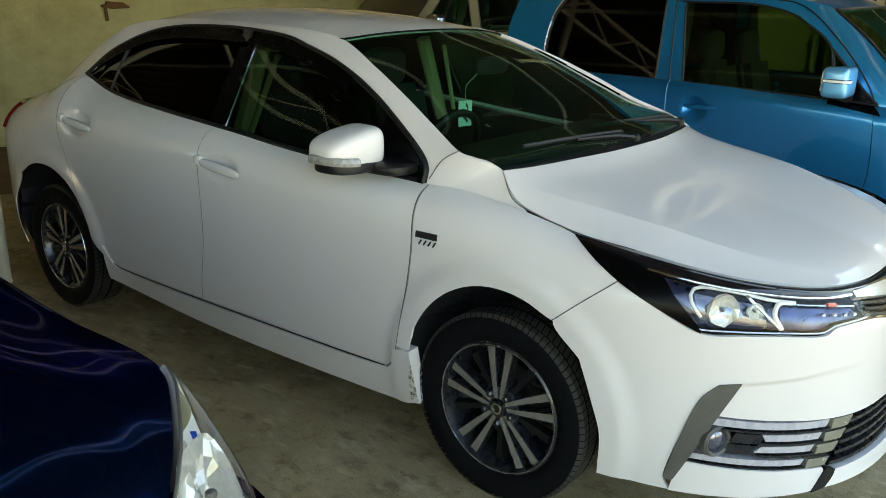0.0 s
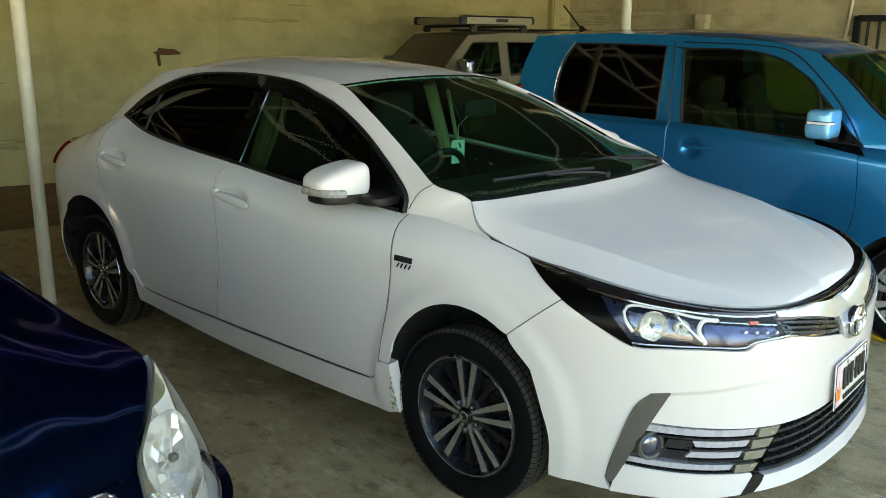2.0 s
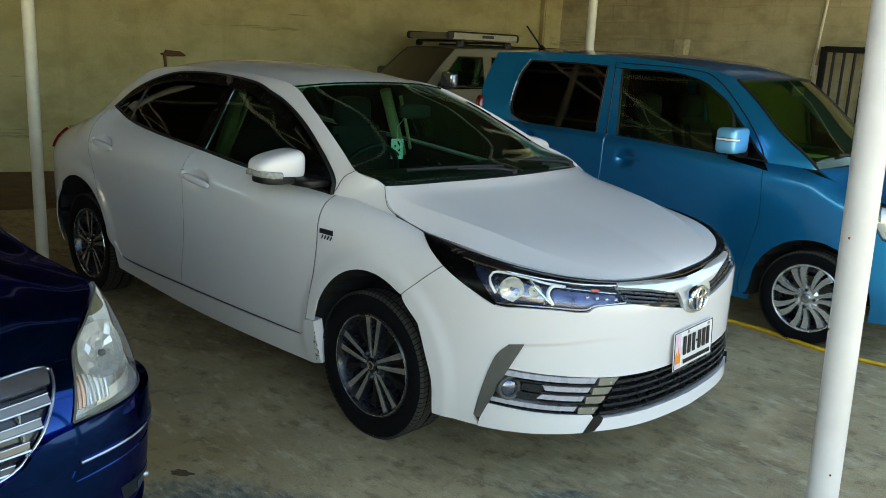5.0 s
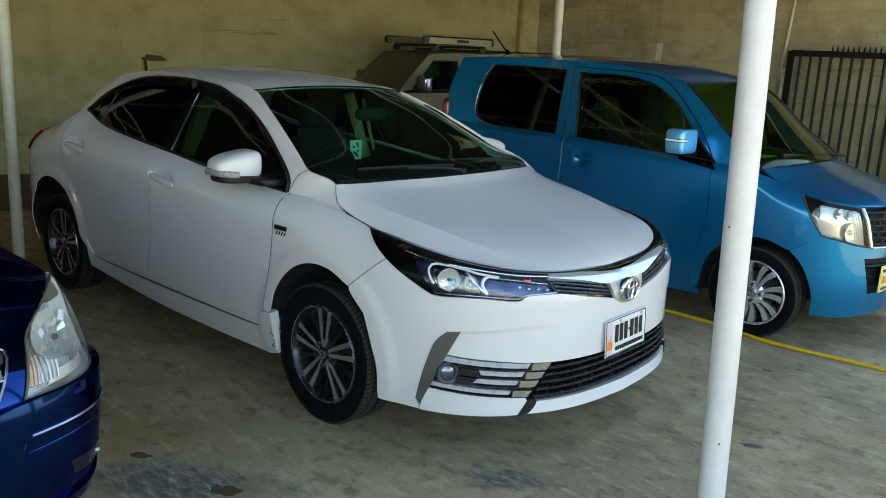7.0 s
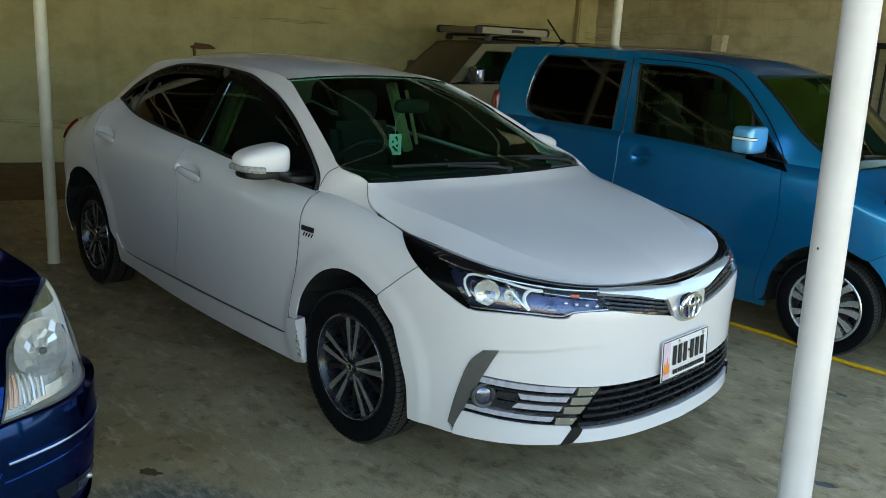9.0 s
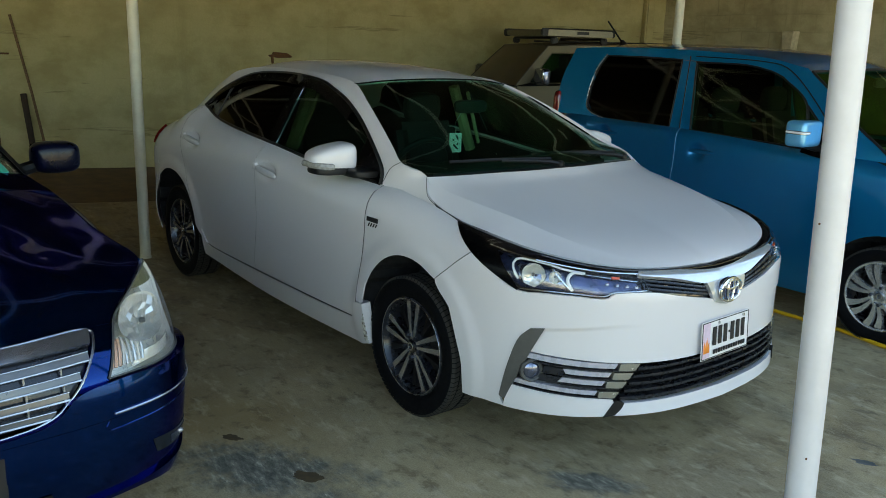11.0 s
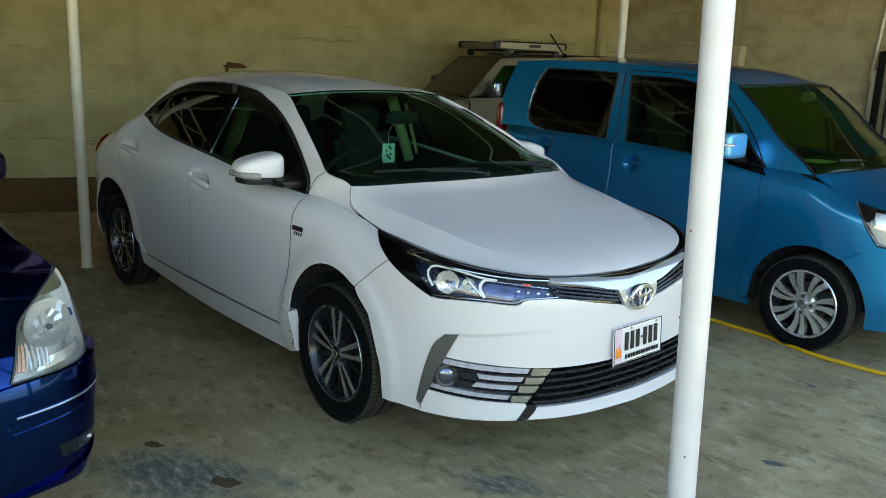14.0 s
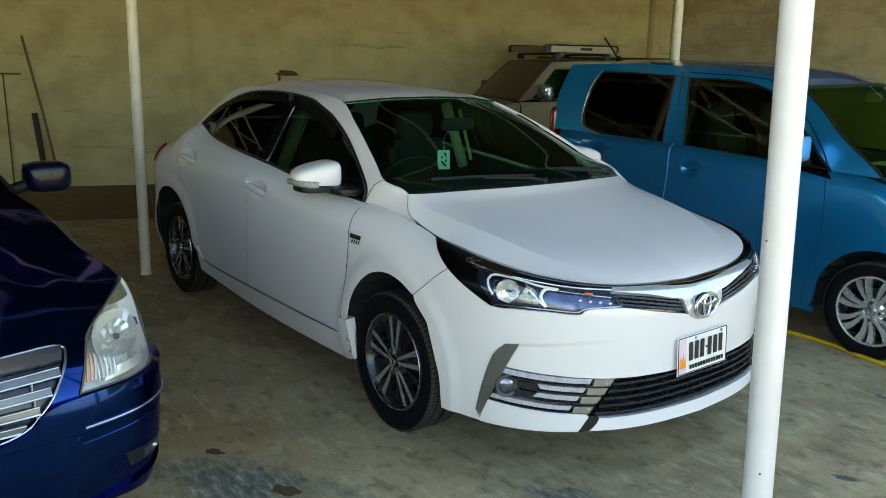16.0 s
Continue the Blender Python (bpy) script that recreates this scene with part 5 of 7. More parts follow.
    def visor(x0, x1):
        g = []
        for x in np.linspace(x0, x1, 26):
            q, r = fx(x, top_c), below(x, 0.055)
            g.append([q + (0, 0.008, 0.004), q * 0.5 + r * 0.5 + (0, 0.024, 0), r + (0, 0.026, 0)])
        return Mesh().solid(np.array(g), 0.003, (-1.5, 0, 0.9))

    sides("rain_visor", lambda: visor(-0.80, -1.44), VISOR, "smoked rain visor", parent=doors)
    sides("rain_visor", lambda: visor(-1.46, -2.45), VISOR, "smoked rain visor", parent=rdoors)
    sides("visor_clip", lambda: Mesh().box(*(below(-1.45, 0.02) + (0, 0.026, 0)), 0.05, 0.012, 0.05, 0.004), TRIM, parent=rdoors)
    # handles
    for xa, za, ps in ((-1.30, 0.925, doors), (-2.36, 0.985, rdoors)):
        c = S.point(xa, za)
        sides("handle", lambda: blob(c + (0.015, 0.040, -0.004), (0.118, 0.014, 0.019), 0.7, 0.7, m=pose(0, 0, 0, 0, 6, 0)), PEARL, "white pull handle", parent=ps)
        sides("key_cover", lambda: blob(c + (-0.122, 0.030, 0.010), (0.022, 0.016, 0.021), 0.6, 0.6), PEARL, parent=ps)
    # mirrors
    def mirror_shell():
        m = blob((-0.585, 0.905, 1.090), (0.085, 0.122, 0.068), 0.52, 0.55, 40, 26, pose(0, 0, 0, 0, 0, 8))
        v = []
        for x, y, z in m.v:
            k = min(1.0, max(0.0, (y - 0.80) / 0.225))
            if y < 0.835:
                y = 0.800 + max(0.0, y - 0.783) * 0.035 / 0.052
            v.append((x, y, max(1.040, 1.052 + (z - 1.052) * (1.03 - 0.42 * k**1.6))))
        return Mesh().add(v, m.f)

    mir = sides("door_mirror", mirror_shell, PEARL, "white door mirror with turn signal")
    sides("mirror_base", lambda: sum_mesh([blob((-0.582, 0.893, 1.030), (0.087, 0.126, 0.020), 0.5, 0.7, 32, 12), blob((-0.505, 0.795, 1.022), (0.100, 0.085, 0.022), 0.5, 0.6, 26, 14)]), TRIM, parent=mir)
    sides("turn_signal", lambda: Mesh().tube(smooth_curve([(-0.500, 0.945, 1.052), (-0.506, 0.985, 1.056), (-0.526, 1.012, 1.058), (-0.565, 1.024, 1.060), (-0.63, 1.026, 1.061)], 14), 0.0155, 8), SIGNAL_GREY, "clear turn signal", parent=mir)
    sides("mirror_glass", lambda: Mesh().box(-0.662, 0.895, 1.080, 0.006, 0.14, 0.075, 0.002), CHROME, parent=mir)
    # fender badge of plain bars
    def badge(x, z, w, h, off):
        return S.patch([(x, z - h / 2), (x - w, z - h / 2)], [(x, z + h / 2), (x - w, z + h / 2)], [(x, z - h / 2), (x, z + h / 2)], [(x - w, z - h / 2), (x - w, z + h / 2)], 4, 3, off)
    b = sides("fender_badge", lambda: Mesh().solid(badge(-0.225, 0.842, 0.085, 0.020, 0.004), 0.004, mid), INK, "small black and chrome badge")
    sides("badge_mark", lambda: sum_mesh([Mesh().tube([S.point(-0.228 - 0.019 * k, 0.826, 0.004), S.point(-0.238 - 0.019 * k, 0.811, 0.004)], 0.0030, 6) for k in range(4)]), GUNMETAL, parent=b)
    # shut lines
    seam = lambda keys, n, r=0.003, off=0.0: sides("panel_gap", lambda: Mesh().tube(S.line(keys, n, off), r, 6), SEAM)
    seam([(-0.45, 0.338), (-0.398, 0.40), (-0.354, 0.63), (-0.330, 0.83), (-0.354, T(-0.354))], 24, 0.0013)
    seam([(-1.480, 0.338), (-1.430, 0.60), (-1.434, 0.85), (-1.442, T(-1.442))], 20, 0.0014, -0.0012)
    seam([(-2.335, 0.56), (-2.387, 0.66), (-2.462, 0.80), (-2.517, 0.92), (-2.527, 1.05), (-2.537, T(-2.537))], 24, 0.0016, -0.001)
    seam([(0.205, 0.681), (0.29, 0.754), ((1, 1.194), 0.827)], 10, 0.0020)
    hs = [p + (0, 0.003, 0.001) for p in edge_l[20:]]
    sides("panel_gap", lambda: Mesh().tube(smooth_curve(hs, 30), 0.0012, 6), SEAM)
    sides("panel_gap", lambda: Mesh().tube(smooth_curve([tip + (0.02, 0.003, 0.018), (-0.30, 0.768, 1.062), (-0.250, 0.747, 1.096)], 12), 0.0016, 6), SEAM)
    # wipers
    for y0, y1 in ((0.06, -0.56), (0.60, 0.00)):
        x0 = -0.030 if abs(y0) < 0.3 else -0.085
        w = part("wiper", Mesh().tube(smooth_curve([(x0, y0, 1.068), (x0 - 0.028, y0 - 0.12, 1.085), (x0 - 0.060, y0 - 0.34, 1.095)], 10), 0.012, 8, r_end=0.006), TRIM, car)
        part("wiper_blade", Mesh().tube(smooth_curve([(x0 - 0.052, y0 - 0.02, 1.089), (x0 - 0.066, y0 - 0.34, 1.101), (x0 - 0.100, y1, 1.101)], 14), 0.0075, 6), TRIM, w)
        part("wiper_pivot", Mesh().lathe([(0.018, 0.0), (0.018, 0.02), (0.012, 0.028), (0, 0.03)], 14, pose(x0, y0, 1.055, 90)), TRIM, w)
    # cabin
    part("dashboard", Mesh().box(-0.36, 0, 0.93, 0.42, 1.30, 0.22, 0.06), FABRIC, car)
    part("cabin_floor", Mesh().box(-1.5, 0, 0.30, 2.5, 1.4, 0.06), DARK, car)
    steering(car, -0.62, -0.36, 0.98)
    for y in (-0.36, 0.36):
        seat(car, -1.15, y, 0.42, FABRIC)
    bench = seat(car, -2.05, 0, 0.42, FABRIC, w=1.25, rest=False)
    for y in (-0.36, 0.36):
        part("headrest", blob((-2.42, y, 1.17), (0.05, 0.13, 0.08)), FABRIC, bench)
    sides("inner_pillar", lambda: sum_mesh([Mesh().tube([(-1.45, 0.68, 0.95), (-1.45, 0.52, 1.36)], 0.035, 8), Mesh().tube([(-1.37, 0.68, 1.0), (-1.33, 0.54, 1.33)], 0.012, 6)]), BEIGE)
    part("rear_view_mirror", blob((-0.66, 0.0, 1.30), (0.018, 0.11, 0.035), 0.5, 0.5), TRIM, car)
    return car


def smooth_keys(keys, per):
    """A smooth curve with a set number of steps between one key and the next."""
    k = np.asarray(keys, float)
    ext = np.vstack([2 * k[0] - k[1], k, 2 * k[-1] - k[-2]])
    out = []
    for i in range(1, len(ext) - 2):
        p0, p1, p2, p3 = ext[i - 1 : i + 3]
        for t in np.linspace(0, 1, per, endpoint=False):
            out.append(0.5 * (2 * p1 + (p2 - p0) * t + (2 * p0 - 5 * p1 + 4 * p2 - p3) * t**2 + (3 * p1 - p0 - 3 * p2 + p3) * t**3))
    out.append(k[-1])
    return np.array(out)


def sum_mesh(ms):
    o = Mesh()
    for m in ms:
        o.add(m.v, m.f)
    return o


sedan = build_sedan(pose(0, 0.036, 0))
for wx in (0.0, -2.70):
    wheel(sedan, wx, -0.770 if wx == 0 else -0.742, 0.316, 0.316, 0.216, 0.188, "twin", -1, (MACHINED, GUNMETAL), "black tyre on a dark ten-spoke alloy rim")
    wheel(sedan, wx, 0.770 if wx == 0 else 0.742, 0.316, 0.316, 0.216, 0.188, "twin", 1, (MACHINED, GUNMETAL), "black tyre on a dark ten-spoke alloy rim")


# ---- the other cars ----
def cabin(car, yg, paint, pieces, panes, ws_edge, roof_edge, back_edge, header, rear_head, base, deck, glass, back_glass, crown, label, seal=None):
    seal = seal or TRIM
    """Upper body from outlines in side view; yg gives the half width at each height."""
    lift = lambda g, off=0.0: np.stack([g[..., 0], yg(g[..., 1]) + off, g[..., 1]], -1)
    mirror = lambda a: np.asarray(a) * (1, -1, 1)
    full = lambda half: np.vstack([np.asarray(half, float), mirror(half)[::-1][1:]])
    three = lambda e: np.array([(x, yg(z), z) for x, z in e])
    c = (-1.3, 0, 1.0)

    def pair(name, make, mat, label=""):
        out = []
        for sg in (-1, 1):
            m = make()
            out.append(part(name, both(m) if sg < 0 else m, mat, car, label))
        return out

    for edges in pieces:
        pair("pillar", lambda: Mesh().solid(lift(coons(*edges, 18, 8)), 0.02, c), paint)
    for edges, mat in panes:
        obs = pair("side_window", lambda: Mesh().solid(lift(coons(*edges, 16, 8), -0.006), 0.004, c), mat, label)
        for o in obs:
            o.visible_shadow = False
        loop = [edges[0], edges[3], list(reversed(edges[1])), list(reversed(edges[2]))]
        ring = np.vstack([smooth_curve(k, 14)[:-1] for k in loop])
        pair("window_seal", lambda: Mesh().tube(lift(ring, 0.001), 0.007, 6, closed=True), seal)
    we, re, be = three(ws_edge), three(roof_edge), three(back_edge)
    hd = full([we[-1], *header])
    bs = full([we[0], *base])
    screen = coons(bs, hd, we, mirror(we), 24, 14)
    u, v = np.linspace(-1, 1, 25)[:, None], np.linspace(0, 1, 15)[None]
    screen[..., 0] += 0.02 * (1 - u**2) * np.sin(np.pi * v)
    part("windscreen", Mesh().solid(screen, 0.005, (-2, 0, 0.8)), glass, car, "green-tinted windscreen").visible_shadow = False
    for e in (we, mirror(we), hd):
        part("screen_seal", Mesh().tube(smooth_curve(e, 20) + (0.003, 0, 0.003), 0.008, 6), seal, car)
    rh = full([re[-1], *rear_head])
    roof = coons(hd, rh, re, mirror(re), 20, 26)
    u, v = np.linspace(-1, 1, 21)[:, None], np.linspace(0, 1, 27)[None]
    roof[..., 2] += crown * (1 - np.abs(u) ** 2.2) * np.sin(np.pi * v) ** 0.6
    part("roof", Mesh().solid(roof, 0.015, (-1.3, 0, -2)), paint, car)
    dk = full([be[-1], *deck])
    part("back_window", Mesh().solid(coons(rh, dk, be, mirror(be), 14, 10), 0.005, c), back_glass, car)


def sided(car):
    def f(name, make, mat, label="", parent=None, sharp=35.0):
        obs = []
        for sg in (-1, 1):
            m = make()
            obs.append(part(name, both(m) if sg < 0 else m, mat, parent[0 if sg < 0 else 1] if parent else car, label, sharp=sharp))
        return obs
    return f


def build_van(where):
    car = thing("compact_van", where, "small tall bright blue hatchback parked on concrete", "car", "cars under the shade roof")
    S = Shell(0.640, 3.3, 0.325, 4.0, 2.425, 0.732,
              low=[((0, 0.0), 0.22), (0.35, 0.215), (-0.35, 0.19), (-2.1, 0.20), (-2.72, 0.26)],
              top=[((0, 0.0), 0.885), ((0, 0.46), 0.892), (0.34, 0.918), (0.19, 0.938), (0.08, 0.968), (0.0, 1.000), (-0.075, 1.036), (-0.18, 1.048), (-0.34, 1.054), (-0.7, 1.073), (-1.43, 1.106), (-2.2, 1.122), (-2.70, 1.130)],
              roll=[((0, 0.0), 0.06), ((0, 0.46), 0.055), (0.3, 0.06), (0.0, 0.07), (-0.34, 0.052), (-1.43, 0.045), (-2.70, 0.04)],
              shoulder=[((0, 0.0), 0.10), (0.2, 0.13), (-0.34, 0.09), (-1.43, 0.08), (-2.7, 0.08)],
              tuck=[((0, 0.0), 0.02), (0.35, 0.03), (-1.2, 0.045), (-2.7, 0.03)], belly=0.45)
    S.dents = [(-1.345, 0.966, 0.058, 0.052, 0.036), (-2.18, 1.012, 0.058, 0.052, 0.036)]
    T = lambda x: float(S.top(S.sx(x)))
    tops = lambda xs, d=0.0: [(x, T(x) + d) for x in xs]
    sides = sided(car)
    mid = (-1.2, 0, 0.6)
    liner(S, [(0, 0.27), (-2.425, 0.27)], 0.35, car)
    arch_f = [(-0.446, 0.218), (-0.405, 0.222), (-0.386, 0.27)] + arc(-0.022, 0.275, 0.360, 166, 64, 9) + [(0.171, 0.592)]
    sides("fender", lambda: Mesh().solid(S.patch(arch_f, tops([-0.392, -0.2, 0.0, 0.19]), [(-0.446, 0.218), (-0.443, 0.32), (-0.390, 0.56), (-0.366, 0.72), (-0.376, 0.94), (-0.390, T(-0.390))], [(0.171, 0.592), (0.253, 0.646), (0.335, 0.705), (0.27, 0.80), (0.185, 0.932)], 30, 26), 0.012, mid), BLUE)
    fd = sides("front_door", lambda: Mesh().solid(S.patch([(-0.450, 0.215), (-1.45, 0.215)], tops([-0.394, -0.8, -1.52]), [(-0.450, 0.215), (-0.447, 0.32), (-0.394, 0.56), (-0.370, 0.72), (-0.380, 0.94), (-0.394, T(-0.394))], [(-1.45, 0.215), (-1.54, 0.55), (-1.522, 0.9), (-1.52, T(-1.52))], 60, 44), 0.02, mid), BLUE)
    rd = sides("rear_door", lambda: Mesh().solid(S.patch([(-1.456, 0.215), (-1.98, 0.23)], tops([-1.525, -1.8, -2.35]), [(-1.456, 0.215), (-1.545, 0.55), (-1.527, 0.9), (-1.525, T(-1.525))], [(-1.98, 0.23), (-2.06, 0.40), (-2.22, 0.62), (-2.35, 0.85), (-2.35, T(-2.35))], 50, 44), 0.02, mid), BLUE)
    # pale line paints the highlight along the rear edge of the front door
    sides("door_edge", lambda: Mesh().tube(S.line([(-1.453, 0.235), (-1.542, 0.55), (-1.524, 0.9), (-1.522, T(-1.522))], 24, 0.001), 0.0028, 6), BLUE_PALE, parent=fd)
    sides("quarter_panel", lambda: Mesh().solid(S.patch([(-2.065, 0.40), (-2.19, 0.56), (-2.42, 0.63), (-2.62, 0.56)], tops([-2.355, -2.5, -2.70]), [(-2.065, 0.40), (-2.225, 0.62), (-2.355, 0.85), (-2.355, T(-2.355))], [(-2.62, 0.56), (-2.70, 0.8), (-2.70, T(-2.70))], 16, 16), 0.012, mid), BLUE)
    sides("rear_bumper", lambda: Mesh().solid(S.patch([(-2.70, 0.26), (-2.745, 0.26)], [(-2.705, T(-2.705)), (-2.745, T(-2.745))], [(-2.70, 0.26), (-2.705, T(-2.705))], [(-2.745, 0.26), (-2.745, T(-2.745))], 14, 14), 0.012, mid), BLUE)
    sides("tail_light", lambda: blob((-2.735, 0.645, 1.17), (0.035, 0.050, 0.125), 0.6, 0.6), RED, "red tail light")
    sides("mirror_sail", lambda: Mesh().solid(S.patch([(-0.62, 1.048), (-0.350, 1.005)], [(-0.62, 1.066), (-0.40, 1.052)], [(-0.62, 1.048), (-0.62, 1.066)], [(-0.350, 1.005), (-0.37, 1.03), (-0.40, 1.052)], 10, 5, 0.006), 0.012, mid), VISOR, "black mirror mount", parent=fd)
    sides("sill", lambda: Mesh().solid(S.patch([(-0.39, 0.175), (-2.0, 0.185)], [(-0.39, 0.212), (-2.0, 0.226)], [(-0.39, 0.175), (-0.39, 0.212)], [(-2.0, 0.185), (-2.0, 0.226)], 20, 3, -0.008), 0.03, mid), BLUE)
    # front end
    o = lambda length, z: ((1, length), z)

    def bumper():
        m = Mesh()
        m.solid(S.patch([(0.332, 0.210), o(0.66, 0.216), o(0.49, 0.232)], [(0.174, 0.590), o(0.75, 0.592), o(0.574, 0.588)], [(0.332, 0.210), (0.326, 0.35), (0.262, 0.500), (0.174, 0.590)], [o(0.49, 0.232), o(0.508, 0.371), o(0.574, 0.588)], 30, 20), 0.012, mid, (1, 1, 1, 0))
        m.solid(S.patch([(0.174, 0.590), o(0.75, 0.592), o(0.574, 0.588), o(0.0, 0.585)], [(0.336, 0.703), o(0.741, 0.690), o(0.538, 0.652), o(0.0, 0.645)], [(0.174, 0.590), (0.255, 0.644), (0.336, 0.703)], [o(0.0, 0.585), o(0.0, 0.645)], 40, 8), 0.012, mid, (1, 1, 0, 1))
        m.solid(S.patch([o(0.49, 0.232), o(0.0, 0.250)], [o(0.508, 0.371), o(0.0, 0.371)], [o(0.49, 0.232), o(0.508, 0.371)], [o(0.0, 0.250), o(0.0, 0.371)], 12, 6), 0.012, mid, (0, 1, 1, 1))
        other = both(m)
        return m.add(other.v, other.f)
    part("front_bumper", bumper(), BLUE, car)
    gm = Mesh()
    for sg in (-1, 1):
        gm.grid(S.patch([o(0, 0.371), o(0.508, 0.371)], [o(0, 0.586), o(0.572, 0.586)], [o(0, 0.371), o(0, 0.586)], [o(0.508, 0.371), o(0.572, 0.586)], 12, 5, -0.025) * (1, sg, 1))
        gm.grid(S.patch([o(0, 0.645), o(0.531, 0.655)], [o(0, 0.872), o(0.606, 0.878)], [o(0, 0.645), o(0, 0.872)], [o(0.531, 0.655), o(0.606, 0.878)], 12, 6, -0.02) * (1, sg, 1))
    gr = part("grille", gm, DARK, car, "black honeycomb grille")
    for k in range(6):
        z = 0.672 + 0.037 * k
        ln = S.line([o(0.0, z), o(0.525 + 0.012 * k, z)], 12, -0.006)
        part("grille_slat", Mesh().tube(np.vstack([ln[::-1] * (1, -1, 1), ln[1:]]), 0.008, 6), TRIM, gr)
    for k in range(15):
        y = -0.525 + 0.075 * k
        for j in range(5):
            yy = y + (0.0375 if j % 2 else 0)
            if abs(yy) < 0.51:
                c = S.point((0, abs(yy)), 0.690 + 0.037 * j, -0.006)
                part("grille_cell", Mesh().tube([(c[0], yy, c[2] - 0.018), (c[0], yy, c[2] + 0.018)], 0.007, 6), TRIM, gr)
    for k in range(3):
        ln = S.line([o(0.0, 0.415 + 0.062 * k), o(0.518 + 0.018 * k, 0.415 + 0.062 * k)], 10, -0.006)
        part("grille_slat", Mesh().tube(np.vstack([ln[::-1] * (1, -1, 1), ln[1:]]), 0.012, 6), TRIM, gr)
    sides("chrome_edge", lambda: sum_mesh([Mesh().solid(S.patch([o(0.541, 0.654), o(0.526, 0.654)], [o(0.620, 0.884), o(0.602, 0.880)], [o(0.541, 0.654), o(0.620, 0.884)], [o(0.526, 0.654), o(0.602, 0.880)], 3, 8, 0.004), 0.012, mid), Mesh().tube(S.line([o(0.531, 0.652), o(0.0, 0.645)], 12, 0.002), 0.009, 6)]), BROW, parent=[gr] * 2)
    lamp = ([o(0.833, 0.705), o(0.741, 0.690), o(0.64, 0.668), o(0.545, 0.656)], [o(0.985, 0.930), o(0.87, 0.914), o(0.74, 0.900), o(0.624, 0.887)], [o(0.833, 0.705), o(0.90, 0.80), o(0.985, 0.930)], [o(0.545, 0.656), o(0.624, 0.887)])
    lamps = sides("headlight", lambda: Mesh().solid(S.patch(*lamp, 22, 14, -0.045), 0.01, mid), LAMP_CHROME, "large clear headlight with amber bulb")
    sides("headlight_lens", lambda: Mesh().grid(S.patch(*lamp, 22, 14, 0.001)), LENS, parent=lamps)
    sides("lamp_seal", lambda: Mesh().tube(np.vstack([S.line(lamp[2], 12)[::-1], S.line(lamp[0], 14)[1:]]), 0.006, 6), GLOSS, parent=lamps)
    sides("lamp_corner", lambda: Mesh().solid(S.patch([o(0.915, 0.835), o(0.86, 0.80)], [o(0.980, 0.925), o(0.87, 0.906)], [o(0.915, 0.835), o(0.980, 0.925)], [o(0.86, 0.80), o(0.87, 0.906)], 5, 5, -0.004), 0.01, mid), GLOSS, parent=lamps)
    for length, z0, r in ((0.675, 0.735, 0.058), (0.760, 0.850, 0.034), (0.690, 0.845, 0.030)):
        for sg, lp in ((-1, lamps[0]), (1, lamps[1])):
            c = S.point((1, length), z0, -0.045)
            at = pose(c[0], sg * c[1], c[2], 0, 0, 70 if sg < 0 else 110)
            part("reflector", Mesh().lathe([(r, 0.0), (r * 0.97, -0.02), (r * 0.75, 0.006), (r * 0.3, 0.02), (0, 0.022)], 14), LAMP_CHROME, lp, at=at, smooth=False)
            part("bulb", blob((0, -0.008, 0), (r * 0.28, 0.014, r * 0.28), 1, 1, 12, 8), AMBER if length == 0.760 else SATIN, lp, at=at)
    sides("lamp_rib", lambda: sum_mesh([Mesh().tube(S.line([o(0.575 + 0.018 * k, 0.675), o(0.628 + 0.018 * k, 0.865)], 6, -0.030), 0.005, 6) for k in range(3)]), LAMP_CHROME, parent=lamps)
    pl = part("number_plate", Mesh().box(0, 0, 0, 0.01, 0.33, 0.160, 0.003), PLATE_YELLOW, car, "temporary plate with orange and red bars", at=Matrix.Translation((S.point((0, 0.32), 0.466)[0] + 0.012, -0.315, 0.466)) @ pose(0, 0, 0, 0, 0, -4), smooth=False)
    for z, h, mat in ((0.050, 0.018, RED), (-0.004, 0.045, ORANGE), (-0.058, 0.016, RED)):
        part("plate_bar", Mesh().box(0.0065, 0, z, 0.003, 0.29, h), mat, pl, smooth=False)
    # bonnet
    A0 = np.array((-0.075, 0.662, 1.046))
    fr = S.line([((0, 0), 0.884), o(0.624, 0.890)], 12)
    fr = np.vstack([fr[::-1], fr[1:] * (1, -1, 1)])
    ed = np.vstack([S.line([o(0.626, 0.890), o(0.87, 0.915), (0.19, 0.935), (0.08, 0.966), (0.01, 0.994)], 24) - (0, 0.003, 0), [(-0.040, 0.664, 1.026), A0]])
    rear = np.array([A0, (0.015, 0.4, 1.060), (0.055, 0.0, 1.066)])
    rear = np.vstack([rear, (rear * (1, -1, 1))[::-1][1:]])
    hood = coons(fr, rear, ed, ed * (1, -1, 1), 26, 20)
    u, v = np.linspace(-1, 1, 27)[:, None], np.linspace(0, 1, 21)[None]
    hood[..., 2] += 0.045 * (1 - np.abs(u) ** 2.4) * np.sin(np.pi * v) ** 0.8
    part("bonnet", Mesh().solid(hood, 0.012, (0, 0, -2)), BLUE, car)
    yg = lambda z: 0.696 - 0.109 * np.clip((z - 1.06) / 0.56, 0, 1.1) ** 1.05
